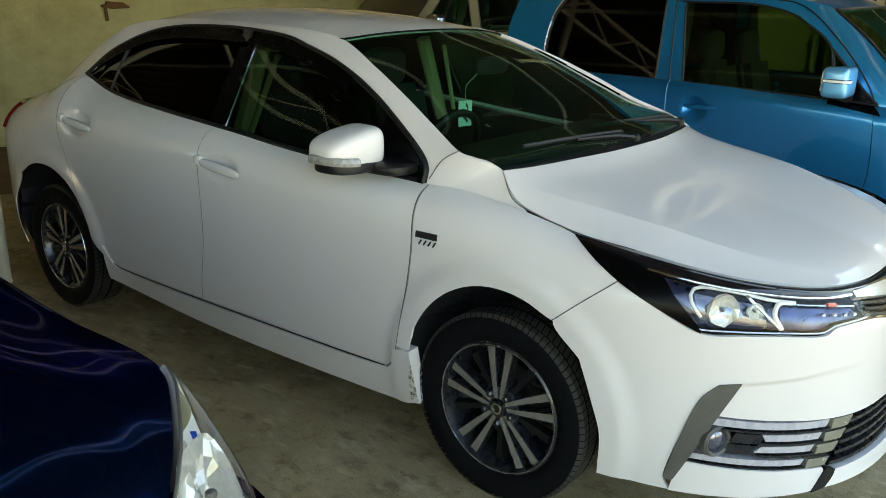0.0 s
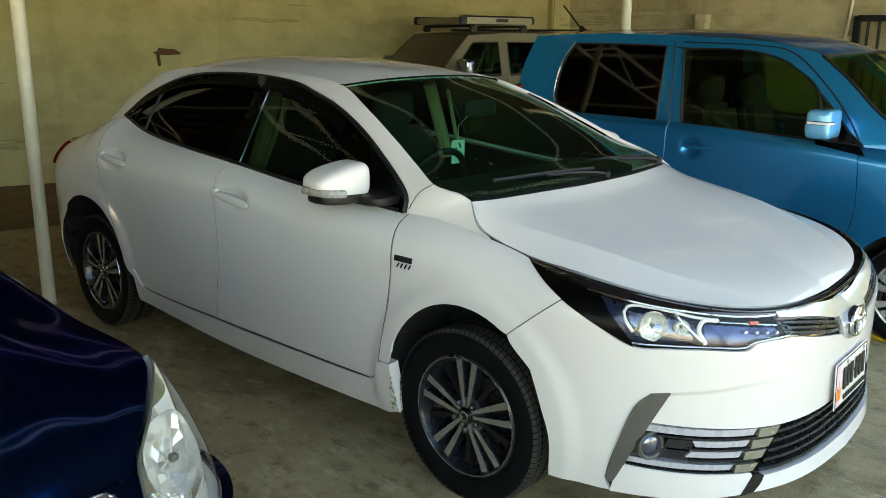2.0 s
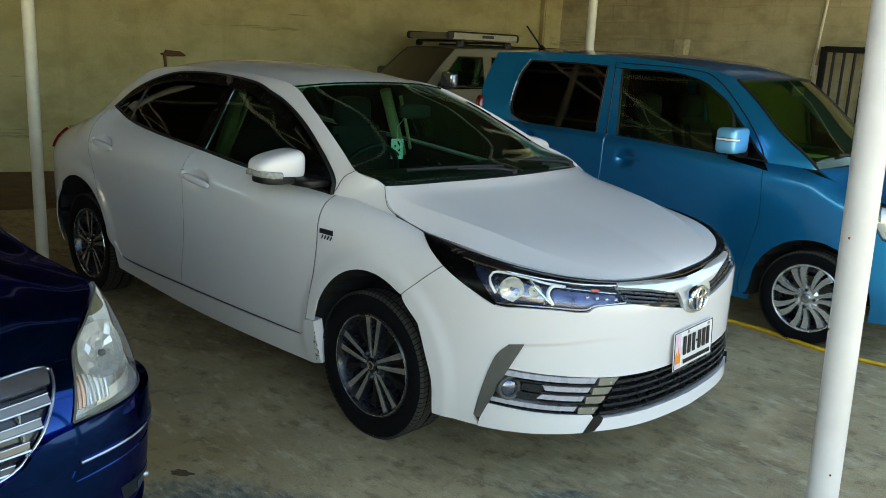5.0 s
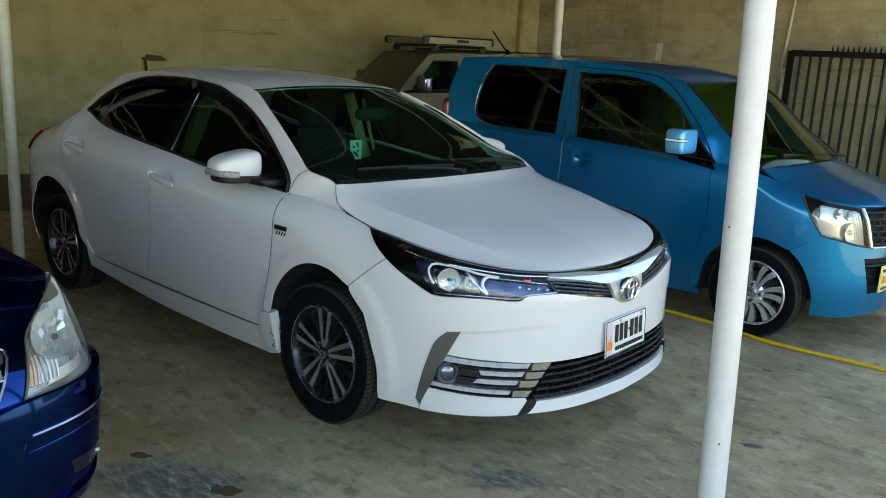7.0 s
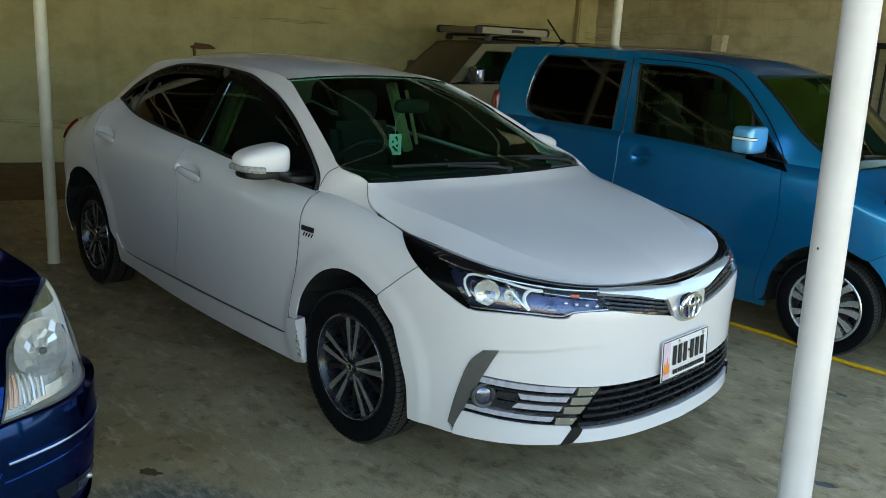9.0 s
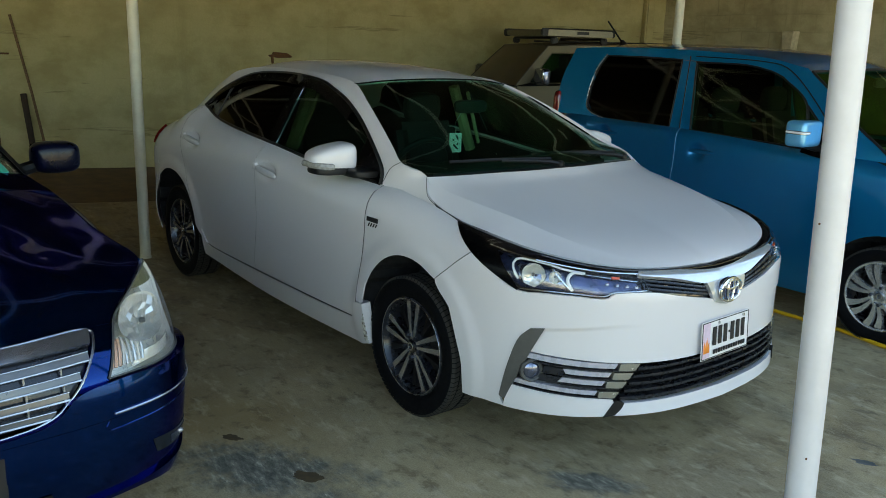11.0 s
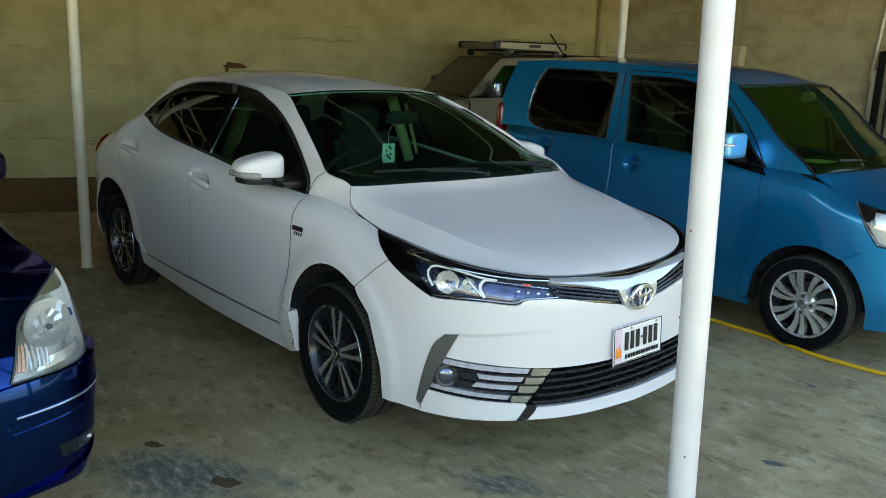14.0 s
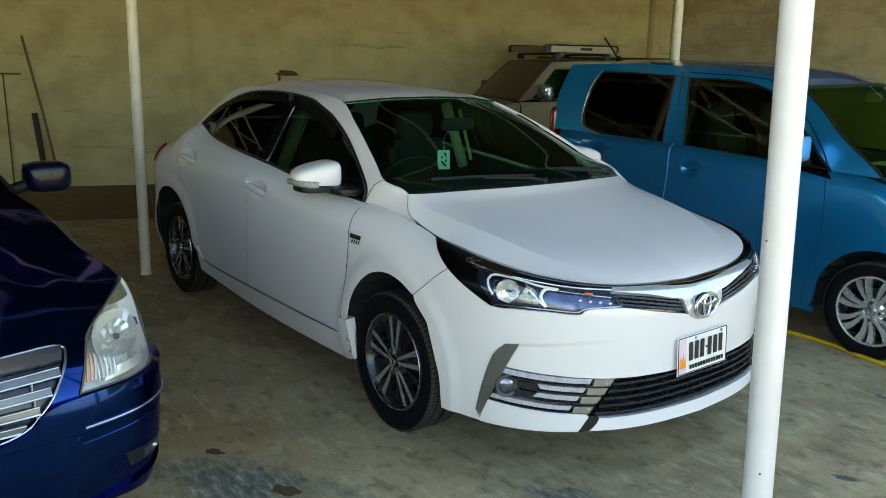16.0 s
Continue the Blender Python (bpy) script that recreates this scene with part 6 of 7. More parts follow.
    cabin(car, yg, BLUE,
          pieces=[([(-2.745, 1.125), (-2.22, 1.118)], [(-2.64, 1.625), (-2.30, 1.578)], [(-2.745, 1.125), (-2.725, 1.40), (-2.64, 1.625)], [(-2.22, 1.118), (-2.375, 1.17), (-2.412, 1.27), (-2.378, 1.46), (-2.30, 1.578)]),
                  ([(-1.62, 1.108), (-1.445, 1.103)], [(-1.625, 1.568), (-1.505, 1.555)], [(-1.62, 1.108), (-1.625, 1.568)], [(-1.445, 1.103), (-1.505, 1.555)]),
                  ([(-2.30, 1.578), (-1.95, 1.577), (-1.625, 1.568), (-1.3, 1.559), (-1.15, 1.553), (-0.95, 1.522), (-0.85, 1.486)], [(-2.64, 1.625), (-2.2, 1.640), (-1.5, 1.632), (-1.0, 1.600), (-0.70, 1.548)], [(-2.30, 1.578), (-2.64, 1.625)], [(-0.85, 1.486), (-0.70, 1.548)]),
                  ([(-0.85, 1.486), (-0.694, 1.375), (-0.556, 1.236), (-0.45, 1.12), (-0.37, 1.052)], [(-0.70, 1.548), (-0.50, 1.392), (-0.33, 1.235), (-0.16, 1.115), (-0.075, 1.044)], [(-0.85, 1.486), (-0.70, 1.548)], [(-0.37, 1.052), (-0.075, 1.044)])],
          panes=[(([(-2.22, 1.118), (-1.62, 1.108)], [(-2.30, 1.578), (-1.95, 1.577), (-1.625, 1.568)], [(-2.22, 1.118), (-2.375, 1.17), (-2.412, 1.27), (-2.378, 1.46), (-2.30, 1.578)], [(-1.62, 1.108), (-1.625, 1.568)]), PRIVACY),
                 (([(-1.445, 1.103), (-0.80, 1.078), (-0.60, 1.070)], [(-1.505, 1.555), (-1.15, 1.553), (-0.95, 1.522), (-0.85, 1.486)], [(-1.445, 1.103), (-1.505, 1.555)], [(-0.60, 1.070), (-0.655, 1.335), (-0.85, 1.486)]), VAN_GLASS),
                 (([(-0.595, 1.070), (-0.37, 1.054)], [(-0.615, 1.165), (-0.487, 1.160)], [(-0.595, 1.070), (-0.615, 1.165)], [(-0.37, 1.054), (-0.45, 1.12), (-0.487, 1.160)]), VISOR),
                 (([(-0.616, 1.170), (-0.491, 1.165)], [(-0.65, 1.33), (-0.556, 1.236)], [(-0.616, 1.170), (-0.65, 1.33)], [(-0.491, 1.165), (-0.556, 1.236)]), VAN_GLASS)],
          ws_edge=[(-0.075, 1.048), (-0.16, 1.118), (-0.33, 1.237), (-0.50, 1.394), (-0.67, 1.527)], roof_edge=[(-0.67, 1.527), (-0.80, 1.567), (-1.0, 1.602), (-1.5, 1.634), (-2.2, 1.642), (-2.64, 1.627)],
          back_edge=[(-2.64, 1.627), (-2.725, 1.40), (-2.745, 1.125)], header=[(-0.58, 0.3, 1.540), (-0.555, 0, 1.550)], rear_head=[(-2.70, 0.3, 1.645), (-2.71, 0, 1.648)], base=[(0.005, 0.4, 1.068), (0.040, 0, 1.074)],
          deck=[(-2.75, 0.3, 1.125), (-2.75, 0, 1.125)], glass=GREEN_GLASS, back_glass=PRIVACY, crown=0.022, label="dark window")
    lx = lambda pts, off: np.array([(x, yg(z) + off, z) for x, z in pts])
    sides("door_seam", lambda: Mesh().tube(smooth_curve(lx([(-0.385, 1.055), (-0.45, 1.17), (-0.58, 1.33), (-0.80, 1.525), (-1.0, 1.578), (-1.52, 1.596)], 0.004), 30), 0.004, 6), TRIM)
    sides("door_seam", lambda: Mesh().tube(lx([(-1.532, 1.10), (-1.565, 1.596)], 0.003), 0.004, 6), TRIM)
    # satin line drawn as the highlight on the rear window's edge
    sides("window_bright", lambda: Mesh().tube(smooth_curve(lx([(-2.20, 1.112), (-2.385, 1.165), (-2.424, 1.27), (-2.388, 1.47), (-2.31, 1.588)], 0.004), 20), 0.005, 6), SATIN)
    for xa, za, ps in ((-1.335, 0.972, fd), (-2.17, 1.02, rd)):
        c = S.point(xa, za)
        sides("handle", lambda: blob(c + (0.03, 0.034, 0), (0.100, 0.012, 0.014), 0.7, 0.7), BLUE, "blue pull handle", parent=ps)
        sides("key_cover", lambda: blob(c + (-0.105, 0.022, 0.006), (0.022, 0.012, 0.016), 0.7, 0.7), BLUE, parent=ps)
    mir = sides("door_mirror", lambda: blob((-0.545, 0.845, 1.176), (0.066, 0.108, 0.078), 0.32, 0.32, 40, 24), BLUE_PALE, "pale blue door mirror with light strip")
    wrap = smooth_curve([(-0.597, 0.950, 1.186), (-0.52, 0.953, 1.185), (-0.486, 0.940, 1.184), (-0.478, 0.905, 1.184)], 16)
    sides("signal_frame", lambda: Mesh().tube(wrap, 0.0105, 8), TRIM, parent=mir)
    sides("signal_strip", lambda: Mesh().tube(wrap + (0.003, 0.004, 0), 0.0082, 8), GUIDE, "white light strip", parent=mir)
    sides("mirror_arm", lambda: Mesh().tube([(-0.545, 0.80, 1.11), (-0.53, 0.69, 1.085)], 0.028, 10), TRIM, parent=mir)
    sides("mirror_glass", lambda: Mesh().box(-0.616, 0.845, 1.18, 0.006, 0.13, 0.10, 0.002), CHROME, parent=mir)
    part("antenna", Mesh().tube([(-2.57, -0.11, 1.665), (-2.75, -0.11, 1.85)], 0.007, 8).tube([(-2.57, -0.11, 1.650), (-2.59, -0.11, 1.70)], 0.045, 12, r_end=0.012), TRIM, car, "black rod antenna")
    for y0 in (0.05, 0.5):
        part("wiper", Mesh().tube([(0.02, y0, 1.078), (-0.03, y0 - 0.25, 1.112), (-0.05, y0 - 0.50, 1.122)], 0.010, 6), TRIM, car)
    part("dashboard", Mesh().box(-0.32, 0, 0.98, 0.48, 1.22, 0.18, 0.05), FABRIC, car)
    part("paper_sheet", Mesh().box(-0.30, -0.20, 1.078, 0.15, 0.21, 0.004), PLATE_WHITE, car, "white sheet on the dashboard", smooth=False)
    part("cabin_floor", Mesh().box(-1.3, 0, 0.35, 2.2, 1.2, 0.06), DARK, car)
    steering(car, -0.62, -0.32, 1.02)
    for y in (-0.31, 0.31):
        seat(car, -1.02, y, 0.50, FABRIC, w=0.46)
        seat(car, -1.80, y, 0.50, FABRIC, w=0.46)
    sides("inner_pillar", lambda: Mesh().tube([(-1.50, 0.64, 1.05), (-1.50, 0.56, 1.56)], 0.035, 8), FABRIC)
    sides("quarter_bar", lambda: Mesh().tube([(-0.62, 0.63, 1.08), (-0.66, 0.60, 1.32)], 0.014, 6), TRIM)
    part("rear_view_mirror", blob((-0.52, 0.0, 1.47), (0.016, 0.10, 0.032), 0.5, 0.5), GREYPLASTIC, car)
    return car


def build_navy(where):
    car = thing("navy_sedan", where, "glossy dark blue saloon with clear headlights and chrome grille", "car", "cars under the shade roof")
    S = Shell(0.790, 4.6, 0.95, 3.0, 2.70, 0.857,
              low=[((0, 0.0), 0.27), ((0, 0.65), 0.265), (0.45, 0.230), (-0.3, 0.19), (-2.3, 0.20), (-3.6, 0.26)],
              top=[((0, 0.0), 0.790), ((0, 0.30), 0.786), ((0, 0.50), 0.782), ((0, 0.62), 0.792), ((0, 0.72), 0.822), (0.52, 0.852), (0.39, 0.870), (0.2, 0.888), (0.0, 0.912), (-0.5, 0.984), (-0.85, 0.995), (-1.5, 0.985), (-2.4, 1.01), (-3.6, 1.0)],
              roll=[((0, 0.0), 0.10), ((0, 0.5), 0.165), ((0, 0.62), 0.185), ((0, 0.74), 0.195), (0.52, 0.135), (0.39, 0.070), (0.0, 0.075), (-0.85, 0.09), (-2.4, 0.10), (-3.6, 0.12)],
              shoulder=[((0, 0.0), 0.16), ((0, 0.5), 0.20), ((0, 0.62), 0.21), ((0, 0.76), 0.22), (0.4, 0.20), (0.0, 0.16), (-0.85, 0.12), (-3.6, 0.14)],
              tuck=[((0, 0.0), 0.04), (0.45, 0.05), (-1.3, 0.05), (-3.6, 0.05)], belly=0.48)
    T = lambda x: float(S.top(S.sx(x)))
    tops = lambda xs, d=0.0: [(x, T(x) + d) for x in xs]
    sides = sided(car)
    mid = (-1.3, 0, 0.6)
    liner(S, [(0, 0.31), (-2.7, 0.31)], 0.36, car)
    arch_f = [(-0.42, 0.28)] + arc(0.0, 0.32, 0.355, 172, 40, 9)
    sides("fender", lambda: Mesh().solid(S.patch(arch_f, tops([-0.42, -0.2, 0.1, 0.330]), [(-0.42, 0.28), (-0.42, 0.6), (-0.42, T(-0.42))], [(0.272, 0.548), (0.385, 0.632), (0.396, 0.688), (0.358, 0.752), (0.330, 0.870)], 26, 18), 0.012, mid), NAVY)
    sides("front_door", lambda: Mesh().solid(S.patch([(-0.425, 0.24), (-1.48, 0.24)], tops([-0.425, -0.9, -1.48]), [(-0.425, 0.24), (-0.425, T(-0.425))], [(-1.48, 0.24), (-1.48, T(-1.48))], 20, 14), 0.02, mid), NAVY)
    sides("rear_door", lambda: Mesh().solid(S.patch([(-1.486, 0.24), (-2.15, 0.26)], tops([-1.486, -2.45]), [(-1.486, 0.24), (-1.486, T(-1.486))], [(-2.15, 0.26), (-2.30, 0.55), (-2.45, T(-2.45))], 20, 14), 0.02, mid), NAVY)
    sides("quarter_panel", lambda: Mesh().solid(S.patch(arc(-2.7, 0.32, 0.365, 35, 130, 8), tops([-2.456, -3.2]), [(-2.40, 0.53), (-2.456, T(-2.456))], [(-2.935, 0.60), (-3.2, T(-3.2))], 18, 12), 0.012, mid), NAVY)
    sides("rear_bumper", lambda: Mesh().solid(S.patch([(-3.06, 0.26), (-3.645, 0.26)], tops([-3.206, -3.645]), [(-3.06, 0.26), (-2.94, 0.60), (-3.206, T(-3.206))], [(-3.645, 0.26), (-3.645, T(-3.645))], 16, 12), 0.012, mid), NAVY)

    o = lambda length, z: ((1, length), z)

    def bumper():
        m = Mesh()
        m.solid(S.patch([(0.395, 0.225), o(0.90, 0.243), o(0.82, 0.252), o(0.64, 0.286), o(0.5, 0.292), o(0.0, 0.290)], [(0.272, 0.548), (0.40, 0.536), ((0, 0.72), 0.533), ((0, 0.5), 0.531), ((0, 0.0), 0.53)], [(0.395, 0.225), (0.36, 0.40), (0.272, 0.548)], [o(0.0, 0.290), o(0.0, 0.53)], 44, 20, 0.031), 0.014, mid)
        m.solid(S.patch([(0.272, 0.552), (0.40, 0.540), ((0, 0.72), 0.537), ((0, 0.5), 0.535), ((0, 0.2), 0.534), ((0, 0.0), 0.533)], [(0.385, 0.625), (0.505, 0.641), ((0, 0.70), 0.634), ((0, 0.54), 0.634), ((0, 0.425), 0.622), ((0, 0.348), 0.568), ((0, 0.2), 0.552), ((0, 0.0), 0.548)], [(0.272, 0.552), (0.385, 0.625)], [((0, 0.0), 0.533), ((0, 0.0), 0.548)], 44, 8, 0.037), 0.03, mid)
        m.solid(S.patch([((0, 0.529), 0.630), ((0, 0.425), 0.615)], [((0, 0.628), 0.762), ((0, 0.535), 0.764)], [((0, 0.529), 0.630), ((0, 0.574), 0.71), ((0, 0.628), 0.762)], [((0, 0.425), 0.615), ((0, 0.485), 0.70), ((0, 0.535), 0.765)], 8, 12, 0.006), 0.012, mid)
        other = both(m)
        return m.add(other.v, other.f)
    bo = part("front_bumper", bumper(), NAVY, car)
    sides("chrome_strip", lambda: Mesh().tube(S.line([(0.30, 0.552), (0.45, 0.545), ((0, 0.74), 0.546), ((0, 0.60), 0.549), ((0, 0.52), 0.549)], 24, 0.040), 0.0045, 6), DULL_CHROME, parent=[bo] * 2)
    fogs = sides("fog_lamp", lambda: Mesh().solid(S.patch([o(0.900, 0.346), o(0.79, 0.352), o(0.672, 0.364)], [o(0.880, 0.392), o(0.78, 0.400), o(0.648, 0.416)], [o(0.900, 0.346), o(0.880, 0.392)], [o(0.672, 0.364), o(0.648, 0.416)], 12, 5, 0.033), 0.012, mid), FOG_DARK, "long low fog lamp", parent=[bo] * 2)
    sides("fog_reflector", lambda: Mesh().solid(S.patch([o(0.862, 0.358), o(0.735, 0.366)], [o(0.850, 0.384), o(0.725, 0.396)], [o(0.862, 0.358), o(0.850, 0.384)], [o(0.735, 0.366), o(0.725, 0.396)], 8, 4, 0.0355), 0.006, mid), LAMP_SMOKE, parent=fogs)
    # satin bead stands in for the small glint in the fog lamp
    sides("fog_bulb", lambda: blob(S.point((1, 0.79), 0.379, 0.036), (0.008, 0.012, 0.008), 1, 1, 12, 8), SATIN, parent=fogs)
    sides("bumper_groove", lambda: Mesh().tube(S.line([(0.36, 0.512), (0.47, 0.500), ((0, 0.74), 0.500), ((0, 0.60), 0.500), ((0, 0.50), 0.500), ((0, 0.515), 0.535)], 24, 0.030), 0.0032, 6), NAVY, parent=[bo] * 2)
    sides("bumper_lip", lambda: Mesh().solid(S.patch([(0.42, 0.218), o(0.90, 0.236), o(0.82, 0.246), o(0.64, 0.278), o(0.5, 0.283), o(0.36, 0.284)], [(0.42, 0.330), o(0.90, 0.312), o(0.82, 0.306), o(0.69, 0.304), o(0.5, 0.296), o(0.36, 0.294)], [(0.42, 0.218), (0.42, 0.330)], [o(0.36, 0.284), o(0.36, 0.294)], 30, 6, 0.044), 0.02, mid), NAVY, parent=[bo] * 2)
    gm = Mesh()
    for sg in (-1, 1):
        gm.grid(S.patch([((0, 0), 0.30), ((0, 0.36), 0.302)], [((0, 0), 0.37), ((0, 0.34), 0.36)], [((0, 0), 0.30), ((0, 0), 0.37)], [((0, 0.36), 0.302), ((0, 0.34), 0.36)], 8, 4, 0.034) * (1, sg, 1))
    part("lower_grille", gm, TRIM, car)
    # grille
    gm = Mesh()
    for sg in (-1, 1):
        gm.grid(S.patch([((0, 0), 0.545), ((0, 0.348), 0.570)], [((0, 0), 0.758), ((0, 0.525), 0.752)], [((0, 0), 0.545), ((0, 0), 0.758)], [((0, 0.348), 0.570), ((0, 0.432), 0.633), ((0, 0.525), 0.752)], 12, 8, 0.0) * (1, sg, 1))
    gr = part("grille", gm, GUNMETAL, car, "chrome grille with broad slats")
    for k in range(4):
        z = 0.588 + 0.040 * k
        y1 = 0.370 + 0.040 * k
        lo, hi = [((0, 0.0), z - 0.010), ((0, y1), z - 0.008)], [((0, 0.0), z + 0.008), ((0, y1), z + 0.008)]
        m = Mesh().solid(S.patch(lo, hi, [lo[0], hi[0]], [lo[1], hi[1]], 14, 3, 0.014), 0.014, mid)
        other = both(m)
        slat = part("grille_slat", m.add(other.v, other.f), GRILLE_SILVER, gr)
        for dz, r in ((-0.011, 0.0030), (0.008, 0.0018)):
            ln = S.line([o(0.0, z + dz), o(y1, z + dz)], 12, 0.017)
            part("slat_bead", Mesh().tube(np.vstack([ln[::-1] * (1, -1, 1), ln[1:]]), r, 6), BROW, slat)
    for k in range(9):
        y = -0.40 + 0.10 * k
        for z in (0.608, 0.648, 0.688):
            c = S.point((0, abs(y)), z, 0.012)
            part("grille_post", Mesh().box(c[0], y, z, 0.006, 0.005, 0.03), SATIN, gr, smooth=False)
    ln = S.line([((0, 0.0), 0.764), ((0, 0.40), 0.762), ((0, 0.50), 0.760), ((0, 0.532), 0.753), ((0, 0.518), 0.73), ((0, 0.475), 0.68), ((0, 0.432), 0.633), ((0, 0.348), 0.572), ((0, 0.2), 0.554), ((0, 0.0), 0.548)], 60, 0.018)
    part("grille_frame", Mesh().tube(np.vstack([ln, (ln * (1, -1, 1))[::-1][1:-1]]), 0.0042, 8, closed=True), DULL_CHROME, gr)
    m = Mesh().solid(S.patch([((0, 0.0), 0.735), ((0, 0.505), 0.730)], [((0, 0.0), 0.764), ((0, 0.525), 0.758)], [((0, 0.0), 0.735), ((0, 0.0), 0.764)], [((0, 0.505), 0.730), ((0, 0.525), 0.758)], 14, 3, 0.022), 0.012, mid)
    other = both(m)
    part("grille_brow", m.add(other.v, other.f), DULL_CHROME, gr)
    pl = part("number_plate", Mesh().box(0, 0, 0, 0.012, 0.46, 0.14, 0.003), INK, car, "black plate with white bars", at=pose(0.815, 0, 0.44), smooth=False)
    plate_bars(pl, [(-0.15 + 0.06 * k, 0.0, 0.036, 0.07) for k in range(6)], PLATE_WHITE)
    # headlights
    lamp = ([(0.475, 0.641), ((0, 0.76), 0.640), ((0, 0.531), 0.640)], [(0.335, 0.866), (0.359, 0.866)], [(0.475, 0.641), (0.40, 0.69), (0.362, 0.75), (0.335, 0.866)], [((0, 0.531), 0.640), ((0, 0.576), 0.712), ((0, 0.630), 0.762), ((0, 0.709), 0.796), (0.604, 0.825), (0.508, 0.844), (0.43, 0.858), (0.359, 0.866)])
    lamps = sides("headlight", lambda: Mesh().solid(S.patch(*lamp, 18, 18, -0.050), 0.01, mid), LAMP_HOUSING, "clear triangular headlight with chrome reflectors")
    rim_keys = [lamp[2], [lamp[2][-1], lamp[1][-1]], list(reversed(lamp[3])), list(reversed(lamp[0]))]
    sides("lamp_wall", lambda: sum_mesh([Mesh().grid(np.stack([S.line(k, 14, 0.008), S.line(k, 14, -0.050)])) for k in rim_keys]), LENS_LAMP, parent=lamps)
    sides("headlight_lens", lambda: Mesh().grid(S.patch(*lamp, 24, 24, 0.010)), LENS, parent=lamps)
    sides("lamp_seal", lambda: Mesh().tube(np.vstack([S.line(lamp[3], 24, 0.010)[::-1], S.line(lamp[0], 14, 0.010)[::-1]]), 0.0035, 6), GREYPLASTIC, parent=lamps)
    # dull plate in the upper tip, one large faceted bowl and a smaller one inside it
    sides("tip_plate", lambda: Mesh().solid(S.patch([o(1.09, 0.818), o(0.90, 0.832)], [(0.340, 0.862), (0.359, 0.864)], [o(1.09, 0.818), (0.340, 0.862)], [o(0.90, 0.832), o(0.98, 0.846), (0.359, 0.864)], 8, 6, -0.004), 0.004, mid), LAMP_OLIVE, parent=lamps)
    def bowl(c, e1, e2, rim_off, depth, sectors):
        rg = random.Random(sectors)
        c, e1, e2 = np.array(c), np.array(e1), np.array(e2)
        rows = []
        for i, rho in enumerate((1.0, 0.93, 0.72, 0.50, 0.28, 0.05)):
            ang = np.linspace(0, 2 * math.pi, sectors + 1)[:-1] + (math.pi / sectors if i % 2 else 0)
            sz = c + rho * (np.cos(ang)[:, None] * e1 + np.sin(ang)[:, None] * e2)
            rows.append(S.lift(sz[None], rim_off - depth * (1 - rho**2) + (np.array([rg.uniform(-0.007, 0.007) for _ in ang]) if 0.1 < rho < 0.9 else np.zeros(sectors))[None])[0])
        return Mesh().grid(np.stack(rows), close_v=True)

    for c, e1, e2, off, depth, sectors in (((0.795, 0.762), (0.096, -0.024), (0.122, 0.052), -0.003, 0.044, 17),):
        bowls = sides("reflector", lambda: bowl(c, e1, e2, off, depth, sectors), LAMP_CHROME, parent=lamps, sharp=2)
        sides("bulb_shield", lambda: blob(S.point((1, c[0]), c[1], off - depth * 0.6), (0.010, 0.010, 0.009), 0.7, 0.7, 14, 8), GREYPLASTIC, parent=bowls)
    for k in range(4):
        sides("side_marker", lambda: Mesh().tube(S.line([o(0.552 + 0.014 * k, 0.662), o(0.582 + 0.014 * k, 0.728)], 5, 0.001), 0.0052, 6), AMBER_PALE if k < 3 else LENS_LAMP, parent=lamps)
    for k in range(5):
        sides("reflector_ridge", lambda: Mesh().tube(S.line([o(0.614 + 0.015 * k, 0.662), o(0.632 + 0.015 * k, 0.735 - 0.006 * k)], 5, -0.010), 0.0048, 6), LENS_LAMP if k % 2 else LAMP_CHROME, parent=lamps)
    sides("lower_reflector", lambda: Mesh().solid(S.patch([o(0.91, 0.652), o(0.63, 0.652)], [o(0.90, 0.682), o(0.66, 0.684)], [o(0.91, 0.652), o(0.90, 0.682)], [o(0.63, 0.652), o(0.66, 0.684)], 9, 4, -0.014), 0.004, mid), LAMP_CHROME, parent=lamps, sharp=2)
    # bonnet
    A0 = np.array((-0.66, 0.735, 1.030))
    fr = S.line([((0, 0), 0.772), ((0, 0.30), 0.770), ((0, 0.53), 0.767), ((0, 0.626), 0.766)], 14)
    fr = np.vstack([fr[::-1], fr[1:] * (1, -1, 1)])
    ed = np.vstack([S.line([((0, 0.628), 0.766), ((0, 0.709), 0.799), (0.604, 0.828), (0.508, 0.847), (0.43, 0.861), (0.352, 0.870)] + tops([0.2, 0.0, -0.3, -0.55], -0.002), 34)[:-1] - (0, 0.003, 0), [A0]])
    rear = np.array([A0, (-0.52, 0.4, 1.100), (-0.46, 0.0, 1.120)])
    rear = np.vstack([rear, (rear * (1, -1, 1))[::-1][1:]])
    hood = coons(fr, rear, ed, ed * (1, -1, 1), 90, 78)
    u, v = np.linspace(-1, 1, 91)[:, None], np.linspace(0, 1, 79)[None]
    hood[..., 2] += 0.014 * (1 - np.abs(u) ** 2.6) * np.sin(np.pi * v)
    # the inner frame shows through as slow waves in the sheet
    X, Y = hood[..., 0], hood[..., 1]
    wave = np.sin(9.0 * X + 4.0 * np.sin(5.0 * Y)) * np.sin(11.0 * Y + 2.0 * np.sin(6.0 * X)) + 0.6 * np.sin(17.0 * Y + 7.0 * X)
    hood[..., 2] += 0.0016 * wave * np.clip(8 * (1 - np.abs(u)), 0, 1) * np.clip(8 * v, 0, 1) * np.clip(8 * (1 - v), 0, 1)
    part("bonnet", Mesh().solid(hood, 0.012, (0, 0, -2)), NAVY, car, "glossy navy bonnet with washer jets")
